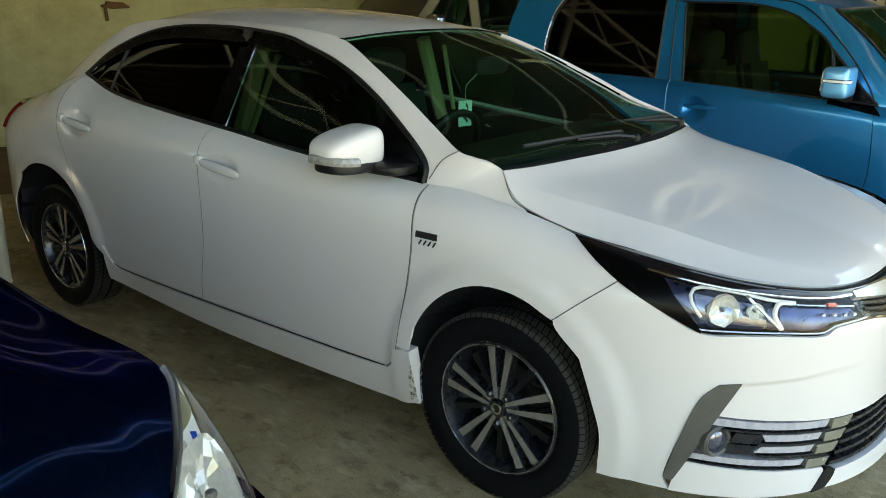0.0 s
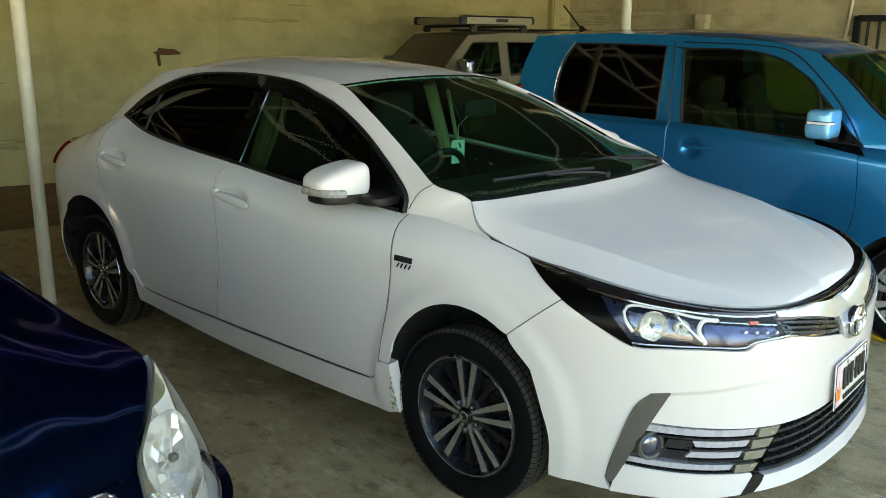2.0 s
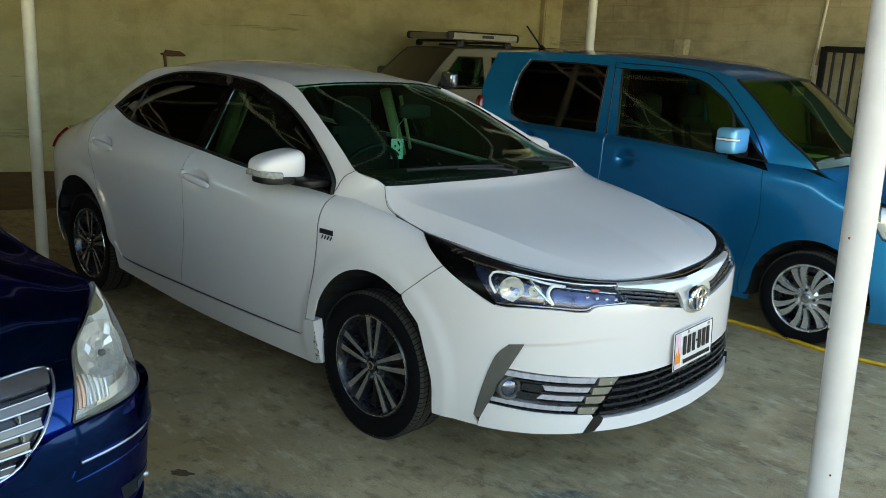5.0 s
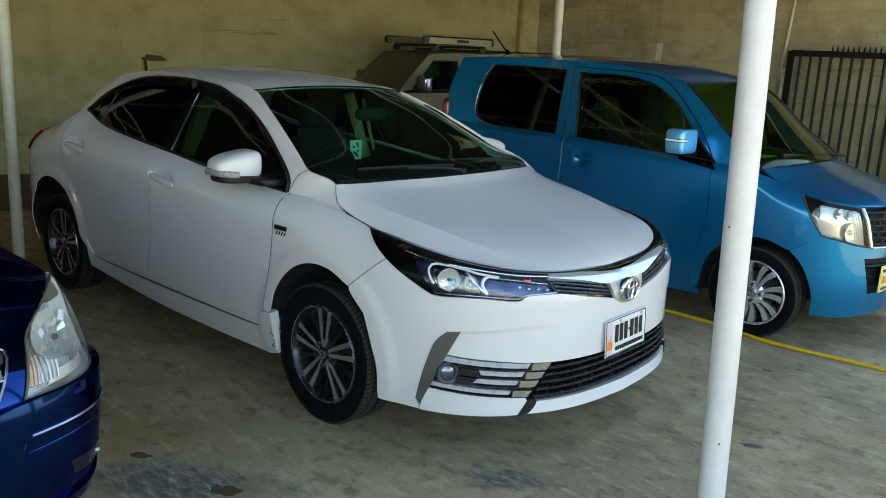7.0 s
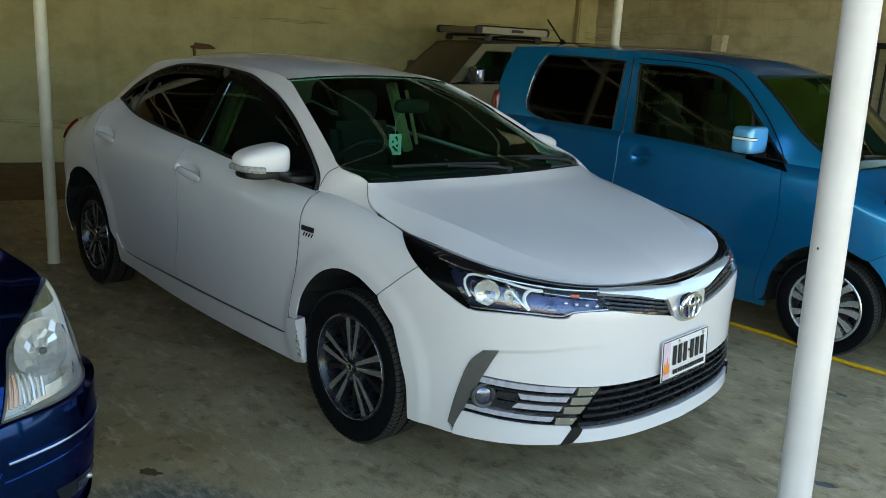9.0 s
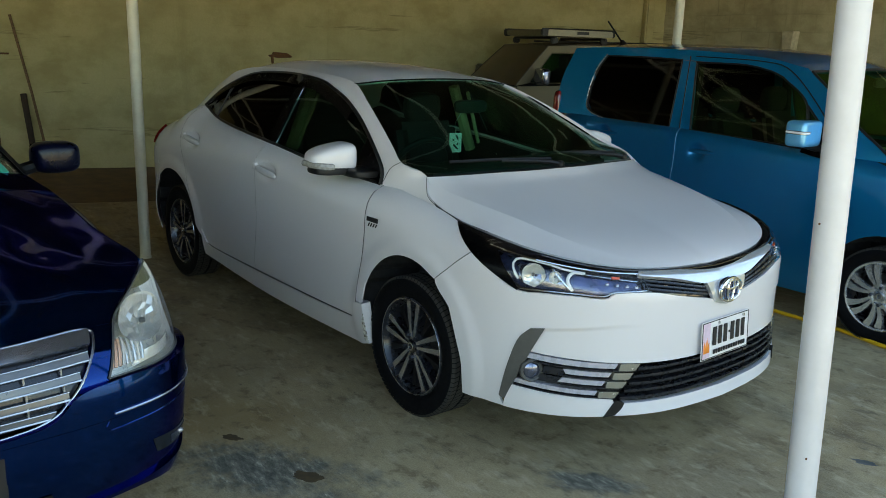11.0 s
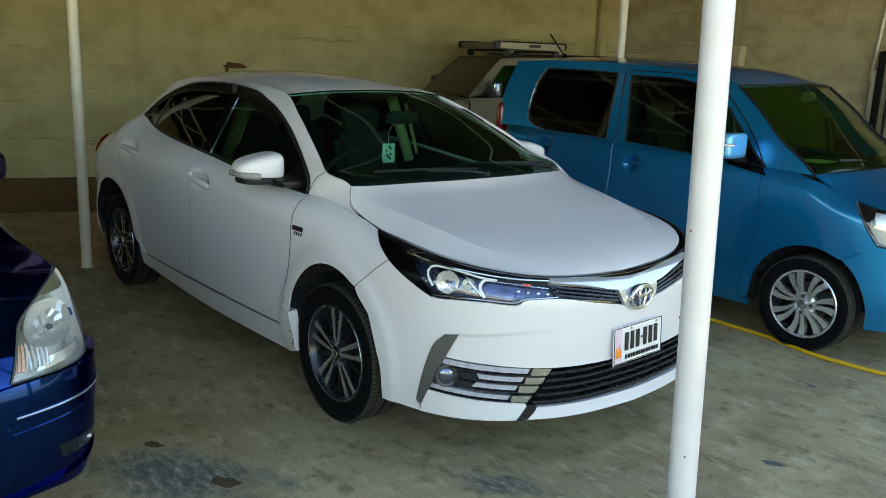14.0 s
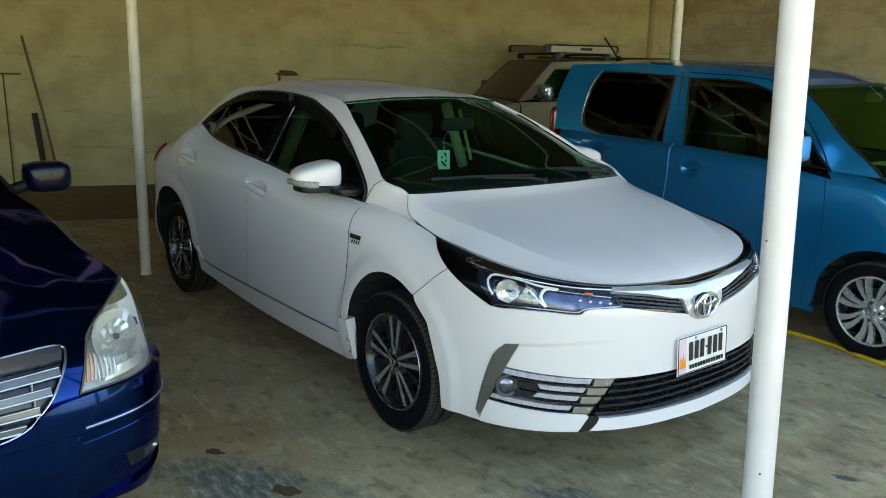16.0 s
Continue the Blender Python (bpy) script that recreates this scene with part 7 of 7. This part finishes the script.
    for y in (-0.3, 0.3):
        part("washer_jet", blob((-0.20, y, 1.058), (0.02, 0.012, 0.008)), TRIM, car)
    yg = lambda z: 0.755 - 0.235 * np.clip((z - 0.97) / 0.42, 0, 1.1) ** 1.25
    cabin(car, yg, NAVY,
          pieces=[([(-0.85, 0.985), (-1.2, 1.20), (-1.5, 1.325), (-1.9, 1.365), (-2.4, 1.30), (-2.75, 1.02)], [(-0.66, 0.994), (-1.0, 1.20), (-1.40, 1.385), (-1.9, 1.42), (-2.45, 1.37), (-3.05, 1.06)], [(-0.85, 0.985), (-0.66, 0.994)], [(-2.75, 1.02), (-3.05, 1.06)])],
          panes=[(([(-0.85, 0.985), (-1.6, 0.99), (-2.75, 1.02)], [(-0.86, 0.99), (-1.2, 1.20), (-1.5, 1.325), (-1.9, 1.365), (-2.4, 1.30), (-2.745, 1.025)], [(-0.85, 0.985), (-0.86, 0.99)], [(-2.75, 1.02), (-2.745, 1.025)]), PRIVACY)],
          ws_edge=[(-0.66, 1.032), (-1.0, 1.222), (-1.40, 1.395)], roof_edge=[(-1.40, 1.387), (-1.9, 1.422), (-2.45, 1.372)], back_edge=[(-2.45, 1.372), (-2.75, 1.22), (-3.05, 1.062)],
          header=[(-1.34, 0.3, 1.42), (-1.32, 0, 1.43)], rear_head=[(-2.5, 0.3, 1.40), (-2.52, 0, 1.41)], base=[(-0.54, 0.4, 1.105), (-0.48, 0, 1.125)], deck=[(-3.12, 0.3, 1.08), (-3.14, 0, 1.085)], glass=GLASS, back_glass=PRIVACY, crown=0.03, label="dark window")
    boot = np.array([[(-3.08 - 0.52 * t, w * (0.70 - 0.06 * t), 1.055 + 0.03 * (1 - w * w) - 0.03 * t) for w in np.linspace(-1, 1, 9)] for t in np.linspace(0, 1, 8)])
    part("boot_lid", Mesh().solid(boot, 0.02, (-3.3, 0, -2)), NAVY, car)
    shade = np.array([[(-0.62 - 0.52 * t, w * (0.66 - 0.12 * t), 1.055 + 0.255 * t) for w in np.linspace(-1, 1, 9)] for t in np.linspace(0, 1, 6)])
    part("sunshade", Mesh().solid(shade, 0.006, (-2, 0, 0.5)), GREENTINT, car, "aqua sunshade behind the glass")
    mir = sides("door_mirror", lambda: blob((-0.985, 0.950, 1.055), (0.075, 0.105, 0.072), 0.55, 0.6, 24, 14), MIRROR_NAVY, "dark navy door mirror")
    sides("mirror_arm", lambda: Mesh().tube([(-0.98, 0.86, 1.02), (-0.94, 0.76, 1.0)], 0.03, 8), TRIM, parent=mir)
    sides("mirror_glass", lambda: Mesh().box(-1.058, 0.95, 1.055, 0.006, 0.17, 0.11, 0.002), CHROME, parent=mir)
    part("wiper", Mesh().tube([(-0.55, 0.35, 1.115), (-0.66, -0.1, 1.17)], 0.010, 6), TRIM, car)
    return car


def build_suv(where):
    car = thing("off_road_car", where, "dusty silver off-road car with a roof rack beside the wall", "car", "cars under the shade roof")
    S = Shell(0.75, 3.5, 0.80, 4.0, 2.55, 0.83,
              low=[(0.4, 0.35), (-3.3, 0.35)], top=[((0, 0), 1.05), (0.2, 1.09), (-0.4, 1.14), (-0.6, 1.18), (-1.5, 1.20), (-3.3, 1.20)],
              roll=[((0, 0), 0.06), (-0.4, 0.07), (-1.5, 0.05), (-3.3, 0.05)], shoulder=[(0.2, 0.10), (-1.5, 0.09), (-3.3, 0.09)], tuck=[(0.2, 0.03), (-3.3, 0.03)], belly=0.6)
    T = lambda x: float(S.top(S.sx(x)))
    tops = lambda xs, d=0.0: [(x, T(x) + d) for x in xs]
    sides = sided(car)
    mid = (-1.3, 0, 0.8)
    liner(S, [(0, 0.36), (-2.55, 0.36)], 0.42, car)
    sides("fender", lambda: Mesh().solid(S.patch(arc(0, 0.38, 0.42, 175, 5, 9), tops([-0.55, -0.2, 0.1, 0.42]), [(-0.42, 0.42), (-0.55, T(-0.55))], [(0.42, 0.42), (0.42, T(0.42))], 20, 12), 0.012, mid), SILVER)
    sides("front_bumper", lambda: Mesh().solid(S.patch([(0.44, 0.40), ((0, 0), 0.40)], [(0.43, T(0.43)), ((0, 0), 1.05)], [(0.44, 0.40), (0.43, T(0.43))], [((0, 0), 0.40), ((0, 0), 1.05)], 16, 10), 0.012, mid), SILVER)
    sides("front_door", lambda: Mesh().solid(S.patch([(-0.56, 0.40), (-1.42, 0.40)], tops([-0.56, -1.42]), [(-0.56, 0.40), (-0.56, T(-0.56))], [(-1.42, 0.40), (-1.42, T(-1.42))], 14, 12), 0.02, mid), SILVER)
    sides("body_side", lambda: Mesh().solid(S.patch([(-1.43, 0.40), (-3.34, 0.45)], tops([-1.43, -3.34]), [(-1.43, 0.40), (-1.43, T(-1.43))], [(-3.34, 0.45), (-3.34, T(-3.34))], 20, 12), 0.012, mid), SILVER)
    ed = np.vstack([S.line([((0, 0.5), 1.05), (0.42, T(0.42)), (0.1, T(0.1)), (-0.3, T(-0.3)), (-0.52, T(-0.52))], 14)])
    fr = S.line([((0, 0), 1.05), ((0, 0.5), 1.05)], 8)
    fr = np.vstack([fr[::-1], fr[1:] * (1, -1, 1)])
    rear = np.array([ed[-1], (-0.45, 0.4, 1.20), (-0.42, 0, 1.21)])
    rear = np.vstack([rear, (rear * (1, -1, 1))[::-1][1:]])
    part("bonnet", Mesh().solid(coons(fr, rear, ed, ed * (1, -1, 1), 16, 12), 0.012, (0, 0, -2)), SILVER, car)
    yg = lambda z: 0.775 - 0.13 * np.clip((z - 1.18) / 0.48, 0, 1.1)
    cabin(car, yg, SILVER,
          pieces=[([(-0.72, 1.215), (-0.98, 1.50), (-1.04, 1.565)], [(-0.54, 1.18), (-0.80, 1.45), (-1.00, 1.640)], [(-0.72, 1.215), (-0.54, 1.18)], [(-1.04, 1.565), (-1.00, 1.640)]),
                  ([(-1.04, 1.565), (-1.2, 1.575), (-2.2, 1.575), (-3.22, 1.565)], [(-1.00, 1.640), (-1.5, 1.665), (-2.2, 1.665), (-3.26, 1.640)], [(-1.04, 1.565), (-1.00, 1.640)], [(-3.22, 1.565), (-3.26, 1.640)]),
                  ([(-1.50, 1.20), (-1.38, 1.20)], [(-1.50, 1.575), (-1.38, 1.575)], [(-1.50, 1.20), (-1.50, 1.575)], [(-1.38, 1.20), (-1.38, 1.575)]),
                  ([(-2.30, 1.20), (-2.18, 1.20)], [(-2.30, 1.575), (-2.18, 1.575)], [(-2.30, 1.20), (-2.30, 1.575)], [(-2.18, 1.20), (-2.18, 1.575)]),
                  ([(-3.34, 1.20), (-3.1, 1.20)], [(-3.26, 1.60), (-3.1, 1.575)], [(-3.34, 1.20), (-3.26, 1.60)], [(-3.1, 1.20), (-3.1, 1.575)])],
          panes=[(([(-0.72, 1.215), (-1.38, 1.215)], [(-1.04, 1.565), (-1.38, 1.570)], [(-0.72, 1.215), (-0.98, 1.50), (-1.04, 1.565)], [(-1.38, 1.215), (-1.38, 1.570)]), GLASS),
                 (([(-1.50, 1.215), (-2.18, 1.215)], [(-1.50, 1.570), (-2.18, 1.570)], [(-1.50, 1.215), (-1.50, 1.570)], [(-2.18, 1.215), (-2.18, 1.570)]), GLASS),
                 (([(-2.30, 1.215), (-3.1, 1.215)], [(-2.30, 1.570), (-3.1, 1.570)], [(-2.30, 1.215), (-2.30, 1.570)], [(-3.1, 1.215), (-3.1, 1.570)]), PRIVACY)],
          ws_edge=[(-0.54, 1.182), (-0.80, 1.452), (-1.00, 1.642)], roof_edge=[(-1.00, 1.642), (-1.5, 1.667), (-2.2, 1.667), (-3.26, 1.642)], back_edge=[(-3.26, 1.642), (-3.32, 1.4), (-3.34, 1.20)],
          header=[(-0.97, 0.3, 1.655), (-0.96, 0, 1.66)], rear_head=[(-3.28, 0.3, 1.66), (-3.28, 0, 1.662)], base=[(-0.47, 0.4, 1.205), (-0.44, 0, 1.215)], deck=[(-3.35, 0.3, 1.2), (-3.35, 0, 1.2)], glass=DUSTY_GLASS, back_glass=PRIVACY, crown=0.02, label="dusty window", seal=DUSTY_GLASS)
    mir = sides("door_mirror", lambda: blob((-0.80, 0.93, 1.295), (0.055, 0.125, 0.095), 0.35, 0.35), LAMP_SMOKE, "dull chromed door mirror")
    sides("mirror_edge", lambda: Mesh().tube(smooth_curve([(-0.752, 0.97, 1.378), (-0.752, 1.03, 1.372), (-0.757, 1.046, 1.34), (-0.757, 1.048, 1.27)], 12), 0.010, 6), CHROME, parent=mir)
    sides("mirror_arm", lambda: Mesh().tube([(-0.78, 0.84, 1.26), (-0.78, 0.76, 1.24)], 0.02, 8), TRIM, parent=mir)
    part("cabin_floor", Mesh().box(-1.8, 0, 0.5, 2.6, 1.3, 0.06), DARK, car)
    for y in (-0.36, 0.36):
        seat(car, -1.35, y, 0.65, FABRIC)
    for sg in (-1, 1):
        for x in (0.0, -2.55):
            w = part("wheel", tyre_mesh(0.36, 0.20, 0.22, 20), RUBBER, car, at=pose(x, sg * 0.70, 0.36))
            part("rim", Mesh().lathe([(0.20, -0.09), (0.14, -0.05), (0.0, -0.06)] if sg < 0 else [(0.20, 0.09), (0.14, 0.05), (0.0, 0.06)], 24), SATIN, w)
    # roof rack
    rk = thing("roof_rack", where, "flat aluminium roof rack with dark end caps", "roof rack")
    for x in (-1.12, -1.80):
        part("cross_bar", Mesh().tube([(x, -0.60, 1.745), (x, 0.60, 1.745)], 0.016, 8), TRIM, rk)
        for y in (-0.55, 0.55):
            part("foot", Mesh().box(x, y, 1.715, 0.09, 0.05, 0.075, 0.012), TRIM, rk)
    for y in (-0.55, 0.55):
        part("side_rail", Mesh().box(-1.46, y, 1.805, 0.94, 0.03, 0.075, 0.010), RACK_METAL, rk)
        part("rail_lip", Mesh().tube([(-0.99, y, 1.85), (-1.93, y, 1.85)], 0.010, 6), TRIM, rk)
        part("corner_cap", Mesh().box(-0.99, y, 1.808, 0.10, 0.05, 0.095, 0.015), TRIM, rk)
        part("corner_cap", Mesh().box(-1.93, y, 1.808, 0.04, 0.05, 0.085, 0.012), TRIM, rk)
        part("name_plate", Mesh().box(-1.50, y * 1.035, 1.808, 0.16, 0.006, 0.035), TRIM, rk)
    for x in (-0.98, -1.94):
        part("end_rail", Mesh().box(x, 0, 1.805, 0.03, 1.06, 0.07, 0.010), RACK_METAL, rk)
    for k in range(5):
        part("slat", Mesh().box(-1.10 - 0.18 * k, 0, 1.775, 0.05, 1.08, 0.012, 0.004), RACK_METAL, rk)
    part("under_pole", Mesh().tube([(-0.95, 0.35, 1.70), (-3.0, 0.35, 1.72)], 0.012, 6), TRIM, rk)
    return car


van = build_van(pose(0.78, 2.71, 0))
for wx in (0.0, -2.425):
    for sg in (-1, 1):
        wheel(van, wx - 0.018, sg * 0.662, 0.285, 0.285, 0.200, 0.165, "many", sg, (ALLOY, GUNMETAL), "black tyre on a silver multi-spoke alloy rim")
navy = build_navy(pose(-0.30, -2.80, 0, 0, 0, 3))
for wx in (0.0, -2.70):
    for sg in (-1, 1):
        w = part("wheel", tyre_mesh(0.31, 0.20, 0.195, 30), RUBBER, navy, at=pose(wx, sg * 0.74, 0.31))
        part("rim", Mesh().lathe([(0.20, sg * 0.085), (0.15, sg * 0.06), (0.05, sg * 0.07), (0, sg * 0.07)], 24), SATIN, w)
suv = build_suv(pose(-5.42, 3.72, 0, 0, 0, -108.7))


# ---- poles, roof, gate and small things ----
def pole(x, y, r, top, mat, label):
    p = thing("roof_pole", pose(x, y, 0), label, "pole", "roof poles")
    part("shaft", Mesh().tube([(0, 0, 0), (0, 0, 0.02), (0, 0, top * 0.5), (0, 0, top)], r, 24), mat, p)
    part("base_collar", Mesh().lathe([(r + 0.004, 0), (r + 0.004, 0.012), (r, 0.016)], 24, pose(0, 0, 0, 90)), mat, p)
    part("top_plate", Mesh().box(0, 0, top - 0.006, 0.14, 0.14, 0.012), STEEL, p, smooth=False)
    return p


ROOF_Z = 2.88
front_pole = pole(1.844, -0.858, 0.0385, ROOF_Z, WHITE_POLE, "white painted steel pole standing on the concrete")
front_pole.matrix_world = Matrix.Translation((1.844, -0.858, 0)) @ Matrix.Rotation(radians(1.8), 4, (0.76, -0.65, 0))
for dx, dz in ((-0.9, 0.98), (0.6, 0.60), (-0.2, 1.22), (0.3, 0.41)):
    part("rust_fleck", blob((0.0385 * math.sin(dx), -0.0385 * math.cos(dx), dz), (0.0025, 0.0015, 0.003)), RUST, front_pole)
pole(-3.31, -0.845, 0.0385, ROOF_Z, CREAM_POLE, "slim cream painted pole near the rear of the white car")
pole(-2.0, 3.58, 0.040, ROOF_Z, CREAM_POLE, "slim cream painted pole beyond the blue car")
for px, py in ((1.825, 4.3), (1.825, -6.0), (-3.31, -6.0)):
    pole(px, py, 0.0385, ROOF_Z, CREAM_POLE, "slim cream painted pole carrying the roof")

roof = thing("shade_roof", pose(0, 0, ROOF_Z), "dark fibre sheet roof on pale steel trusses", "roof", kind="structure")
ROOF_END = 1.42
for k in range(9):
    y0 = -11.6 + 2.2 * k
    for j in range(4):
        x0 = -9.4 + (ROOF_END + 9.4) / 4 * j
        rows = []
        for a in np.linspace(0, 1, 34):
            rows.append([(x0 + ((ROOF_END + 9.4) / 4 + 0.10) * b, y0 + 2.30 * a, 0.20 + 0.018 * math.sin(a * 34 * math.pi / 1.5) + 0.016 * b + 0.012 * (k % 2)) for b in (0.0, 1.0)])
        part("roof_sheet", Mesh().solid(np.array(rows), 0.006, (x0, y0, -5)), ROOFING, roof)
for x in (-6.5, -3.31, -0.7, 1.825):
    m = Mesh().tube([(x, -11.5, 0.02), (x, 8.0, 0.02)], 0.022, 8)
    m.tube([(x, -11.5, -0.28), (x, 8.0, -0.28)], 0.018, 8)
    n = 30
    for k in range(n):
        ya, yb = -11.4 + 19.2 * k / n, -11.4 + 19.2 * (k + 1) / n
        m.tube([(x, ya, -0.28 if k % 2 else 0.02), (x, yb, 0.02 if k % 2 else -0.28)], 0.010, 6)
    part("truss", m, STEEL, roof)
for k in range(9):
    y = -11.2 + 2.4 * k
    part("purlin", Mesh().tube([(-9.4, y, 0.10), (ROOF_END, y, 0.10)], 0.025, 8), STEEL, roof)

# gate leaf leaning on the side wall
gate = thing("iron_gate", pose(-1.38, 7.70, 0), "black iron gate leaf with spikes leaning on the wall", "gate")
GW, GZ = 2.9, 1.90
for (xa, za), (xb, zb) in (((0, 0.0), (0, GZ)), ((GW, 0.0), (GW, GZ)), ((0, 0.10), (GW, 0.10)), ((0, GZ - 0.025), (GW, GZ - 0.025))):
    m = Mesh().box((xa + xb) / 2, 0, (za + zb) / 2, max(0.075, xb - xa), 0.045, max(0.07, zb - za), 0.004)
    part("gate_frame", m, IRON, gate, smooth=False)
for k in range(1, 24):
    part("gate_bar", Mesh().tube([(k * GW / 24, 0, 0.1), (k * GW / 24, 0, GZ - 0.03)], 0.017, 6), IRON, gate)
for k in range(8, 48):
    part("gate_spike", Mesh().tube([(k * GW / 48, 0, GZ), (k * GW / 48, 0, GZ + 0.045), (k * GW / 48, 0, GZ + 0.085)], 0.016, 5, r_end=0.002), IRON, gate)

# stub of a broken beam on the side wall, and a cable pipe
stub = thing("wall_stub", pose(-3.28, 7.83, 1.62), "broken pale concrete beam stub in the wall", "beam stub")
m = Mesh().box(0, -0.06, 0, 0.17, 0.26, 0.66, 0.02)
rg = random.Random(5)
m.v = [(x + rg.uniform(-0.02, 0.02), y + rg.uniform(-0.015, 0.015), z + rg.uniform(-0.02, 0.02)) for x, y, z in m.v]
part("block", m, PALE_STONE, stub, smooth=False)
pipe = thing("cable_pipe", pose(-1.52, 7.80, 0), "thin cream cable pipe running down the wall", "pipe")
part("conduit", Mesh().tube([(0.10, 0.02, 3.3), (0.05, 0, 2.35), (-0.01, 0, 1.55)], 0.018, 8), CREAM_POLE, pipe)
part("conduit", Mesh().tube([(0.05, -0.03, 1.68), (0.03, -0.03, 0.4)], 0.035, 10), CREAM_POLE, pipe)

# marks and tools on the back wall
def on_wall(y, z, out=0.0):
    t = (y - CORNER.y) / W.y
    p = CORNER + W * t + N * out
    return Vector((p.x, p.y, z))


WALL_YAW = math.degrees(math.atan2(W.y, W.x))
hole = thing("rusty_bracket", Matrix.Translation(on_wall(2.31, 1.425, 0.01)) @ pose(0, 0, 0, 0, 0, WALL_YAW), "torn rusty steel bracket stuck in the plaster", "bracket")
rg = random.Random(2)
ring = [(x, z + rg.uniform(-0.006, 0.006)) for x, z in ((-0.15, -0.010), (-0.13, -0.028), (-0.02, -0.034), (0.06, -0.030), (0.15, -0.034), (0.165, -0.020), (0.12, 0.012), (0.085, 0.034), (0.04, 0.030), (-0.03, 0.036), (-0.085, 0.040), (-0.10, 0.012))]
part("plate", Mesh().extrude(ring, 0.05, pose(0, 0, 0), 0.9), RUST, hole, smooth=False)
part("pipe_stub", Mesh().tube([(-0.10, -0.03, -0.02), (-0.09, -0.03, -0.16)], 0.018, 10), RUST, hole)
stick = thing("long_stick", pose(0, 0, 0), "long thin wooden stick leaning on the wall", "stick")
part("shaft", Mesh().tube([on_wall(-0.62, 1.80, 0.02), on_wall(-0.45, 0.9, 0.12), on_wall(-0.30, -0.01, 0.25)], 0.016, 8), WOOD, stick)
plank = thing("dark_plank", pose(0, 0, 0), "short dark plank leaning on the wall", "plank")
pa, pb = on_wall(-0.55, 0.90, 0.03), on_wall(-0.45, -0.01, 0.20)
part("board", Mesh().tube([pa, (pa + pb) / 2, pb], 0.035, 6), WOOD_DARK, plank)
pipe2 = thing("wall_pipe", pose(0, 0, 0), "thin rusty pipe fixed along the wall", "pipe")
part("pipe", Mesh().tube([on_wall(-3.0, 1.36, 0.02), on_wall(-0.66, 1.36, 0.02)], 0.012, 6), RUST, pipe2)
part("drop", Mesh().tube([on_wall(-0.84, 1.36, 0.02), on_wall(-0.82, 0.0, 0.03)], 0.008, 6), RUST, pipe2)
post = thing("corner_post", Matrix.Translation(on_wall(7.45, 0, 0.05)), "narrow plastered corner post", "post", kind="structure")
part("shaft", Mesh().box(0, 0, 1.8, 0.14, 0.14, 3.6, 0.02, pose(0, 0, 0, 0, 0, WALL_YAW)), WALL_BACK, post)

# hose
hose = thing("garden_hose", pose(0, 0, 0), "yellow rubber hose lying along the concrete", "hose")
hk = [(-2.6, 2.35, 0.012), (-1.2, 2.12, 0.012), (-0.4, 2.05, 0.012), (0.22, 2.03, 0.012), (0.55, 2.02, 0.012), (0.86, 1.945, 0.012), (1.15, 1.95, 0.012), (1.5, 1.985, 0.012), (2.3, 1.98, 0.012), (3.6, 2.2, 0.012), (5.0, 1.9, 0.012)]
part("tube", Mesh().tube(smooth_curve(hk, 120), 0.0125, 8), HOSE, hose)


def stain(name, x, y, rx, ry, turn, mat, label, seed, bits=1, z=0.001):
    """A flat blot with a ragged edge, a hair above the floor."""
    rg = random.Random(seed)
    m = Mesh()
    for b in range(bits):
        k = 1.0 if b == 0 else rg.uniform(0.10, 0.30)
        ox, oy = (0, 0) if b == 0 else (rg.uniform(-1.1, 1.1) * rx, rg.uniform(-1.1, 1.1) * ry)
        n = 40
        pts = []
        for i in range(n):
            a = 2 * math.pi * i / n
            q = 1 + 0.45 * noise.noise(Vector((math.cos(a) * 1.6, math.sin(a) * 1.6, seed + b * 3.1))) + 0.22 * noise.noise(Vector((math.cos(a) * 5, math.sin(a) * 5, seed + b)))
            pts.append((ox + rx * k * q * math.cos(a), oy + ry * k * q * math.sin(a), 0))
        m.add(pts + [(ox, oy, 0.0004)], [(i, (i + 1) % n, n) for i in range(n)])
    ob = part(name, m, mat, None, at=pose(x, y, z, 0, 0, turn))
    return tagged(ob, label, "stain", "", "structure")


stain("rust_stain", -0.215, -1.568, 0.045, 0.022, 30, RUST_STAIN, "small rusty blot on the concrete", 2, 1)
stain("rust_stain", 0.245, -1.468, 0.065, 0.032, 30, RUST_STAIN, "small rusty blot on the concrete", 3, 3)
stain("oil_stain", 1.11, 1.46, 0.03, 0.02, 0, STAIN, "small dark spot on the concrete", 5, 1)
stain("oil_stain", 1.45, 0.45, 0.05, 0.02, 20, STAIN, "small dark spot on the concrete", 6, 2)

# paper tag hanging from the white car's inner mirror
tag = thing("hanging_tag", pose(-0.80, 0.055, 1.09), "small mint green paper tag hanging on a string", "paper tag")
part("card", Mesh().box(0, 0, 0, 0.004, 0.075, 0.108, 0.0015, pose(0, 0, 0, 0, 0, -12)), MINT, tag, smooth=False)
part("string", Mesh().tube([(0, 0.0, 0.054), (0.01, -0.01, 0.12), (0.12, -0.045, 0.20)], 0.002, 5), PLATE_WHITE, tag)
for k, (y, z, a, l) in enumerate(((0.012, 0.025, 35, 0.040), (0.018, 0.0, -40, 0.034), (-0.002, -0.022, 50, 0.044), (-0.018, 0.016, 0, 0.012))):
    part("mark", Mesh().box(0, 0, 0, 0.003, 0.011, l, 0.001, pose(0.004, y, z, a, 0, 0)), INK, tag, smooth=False)
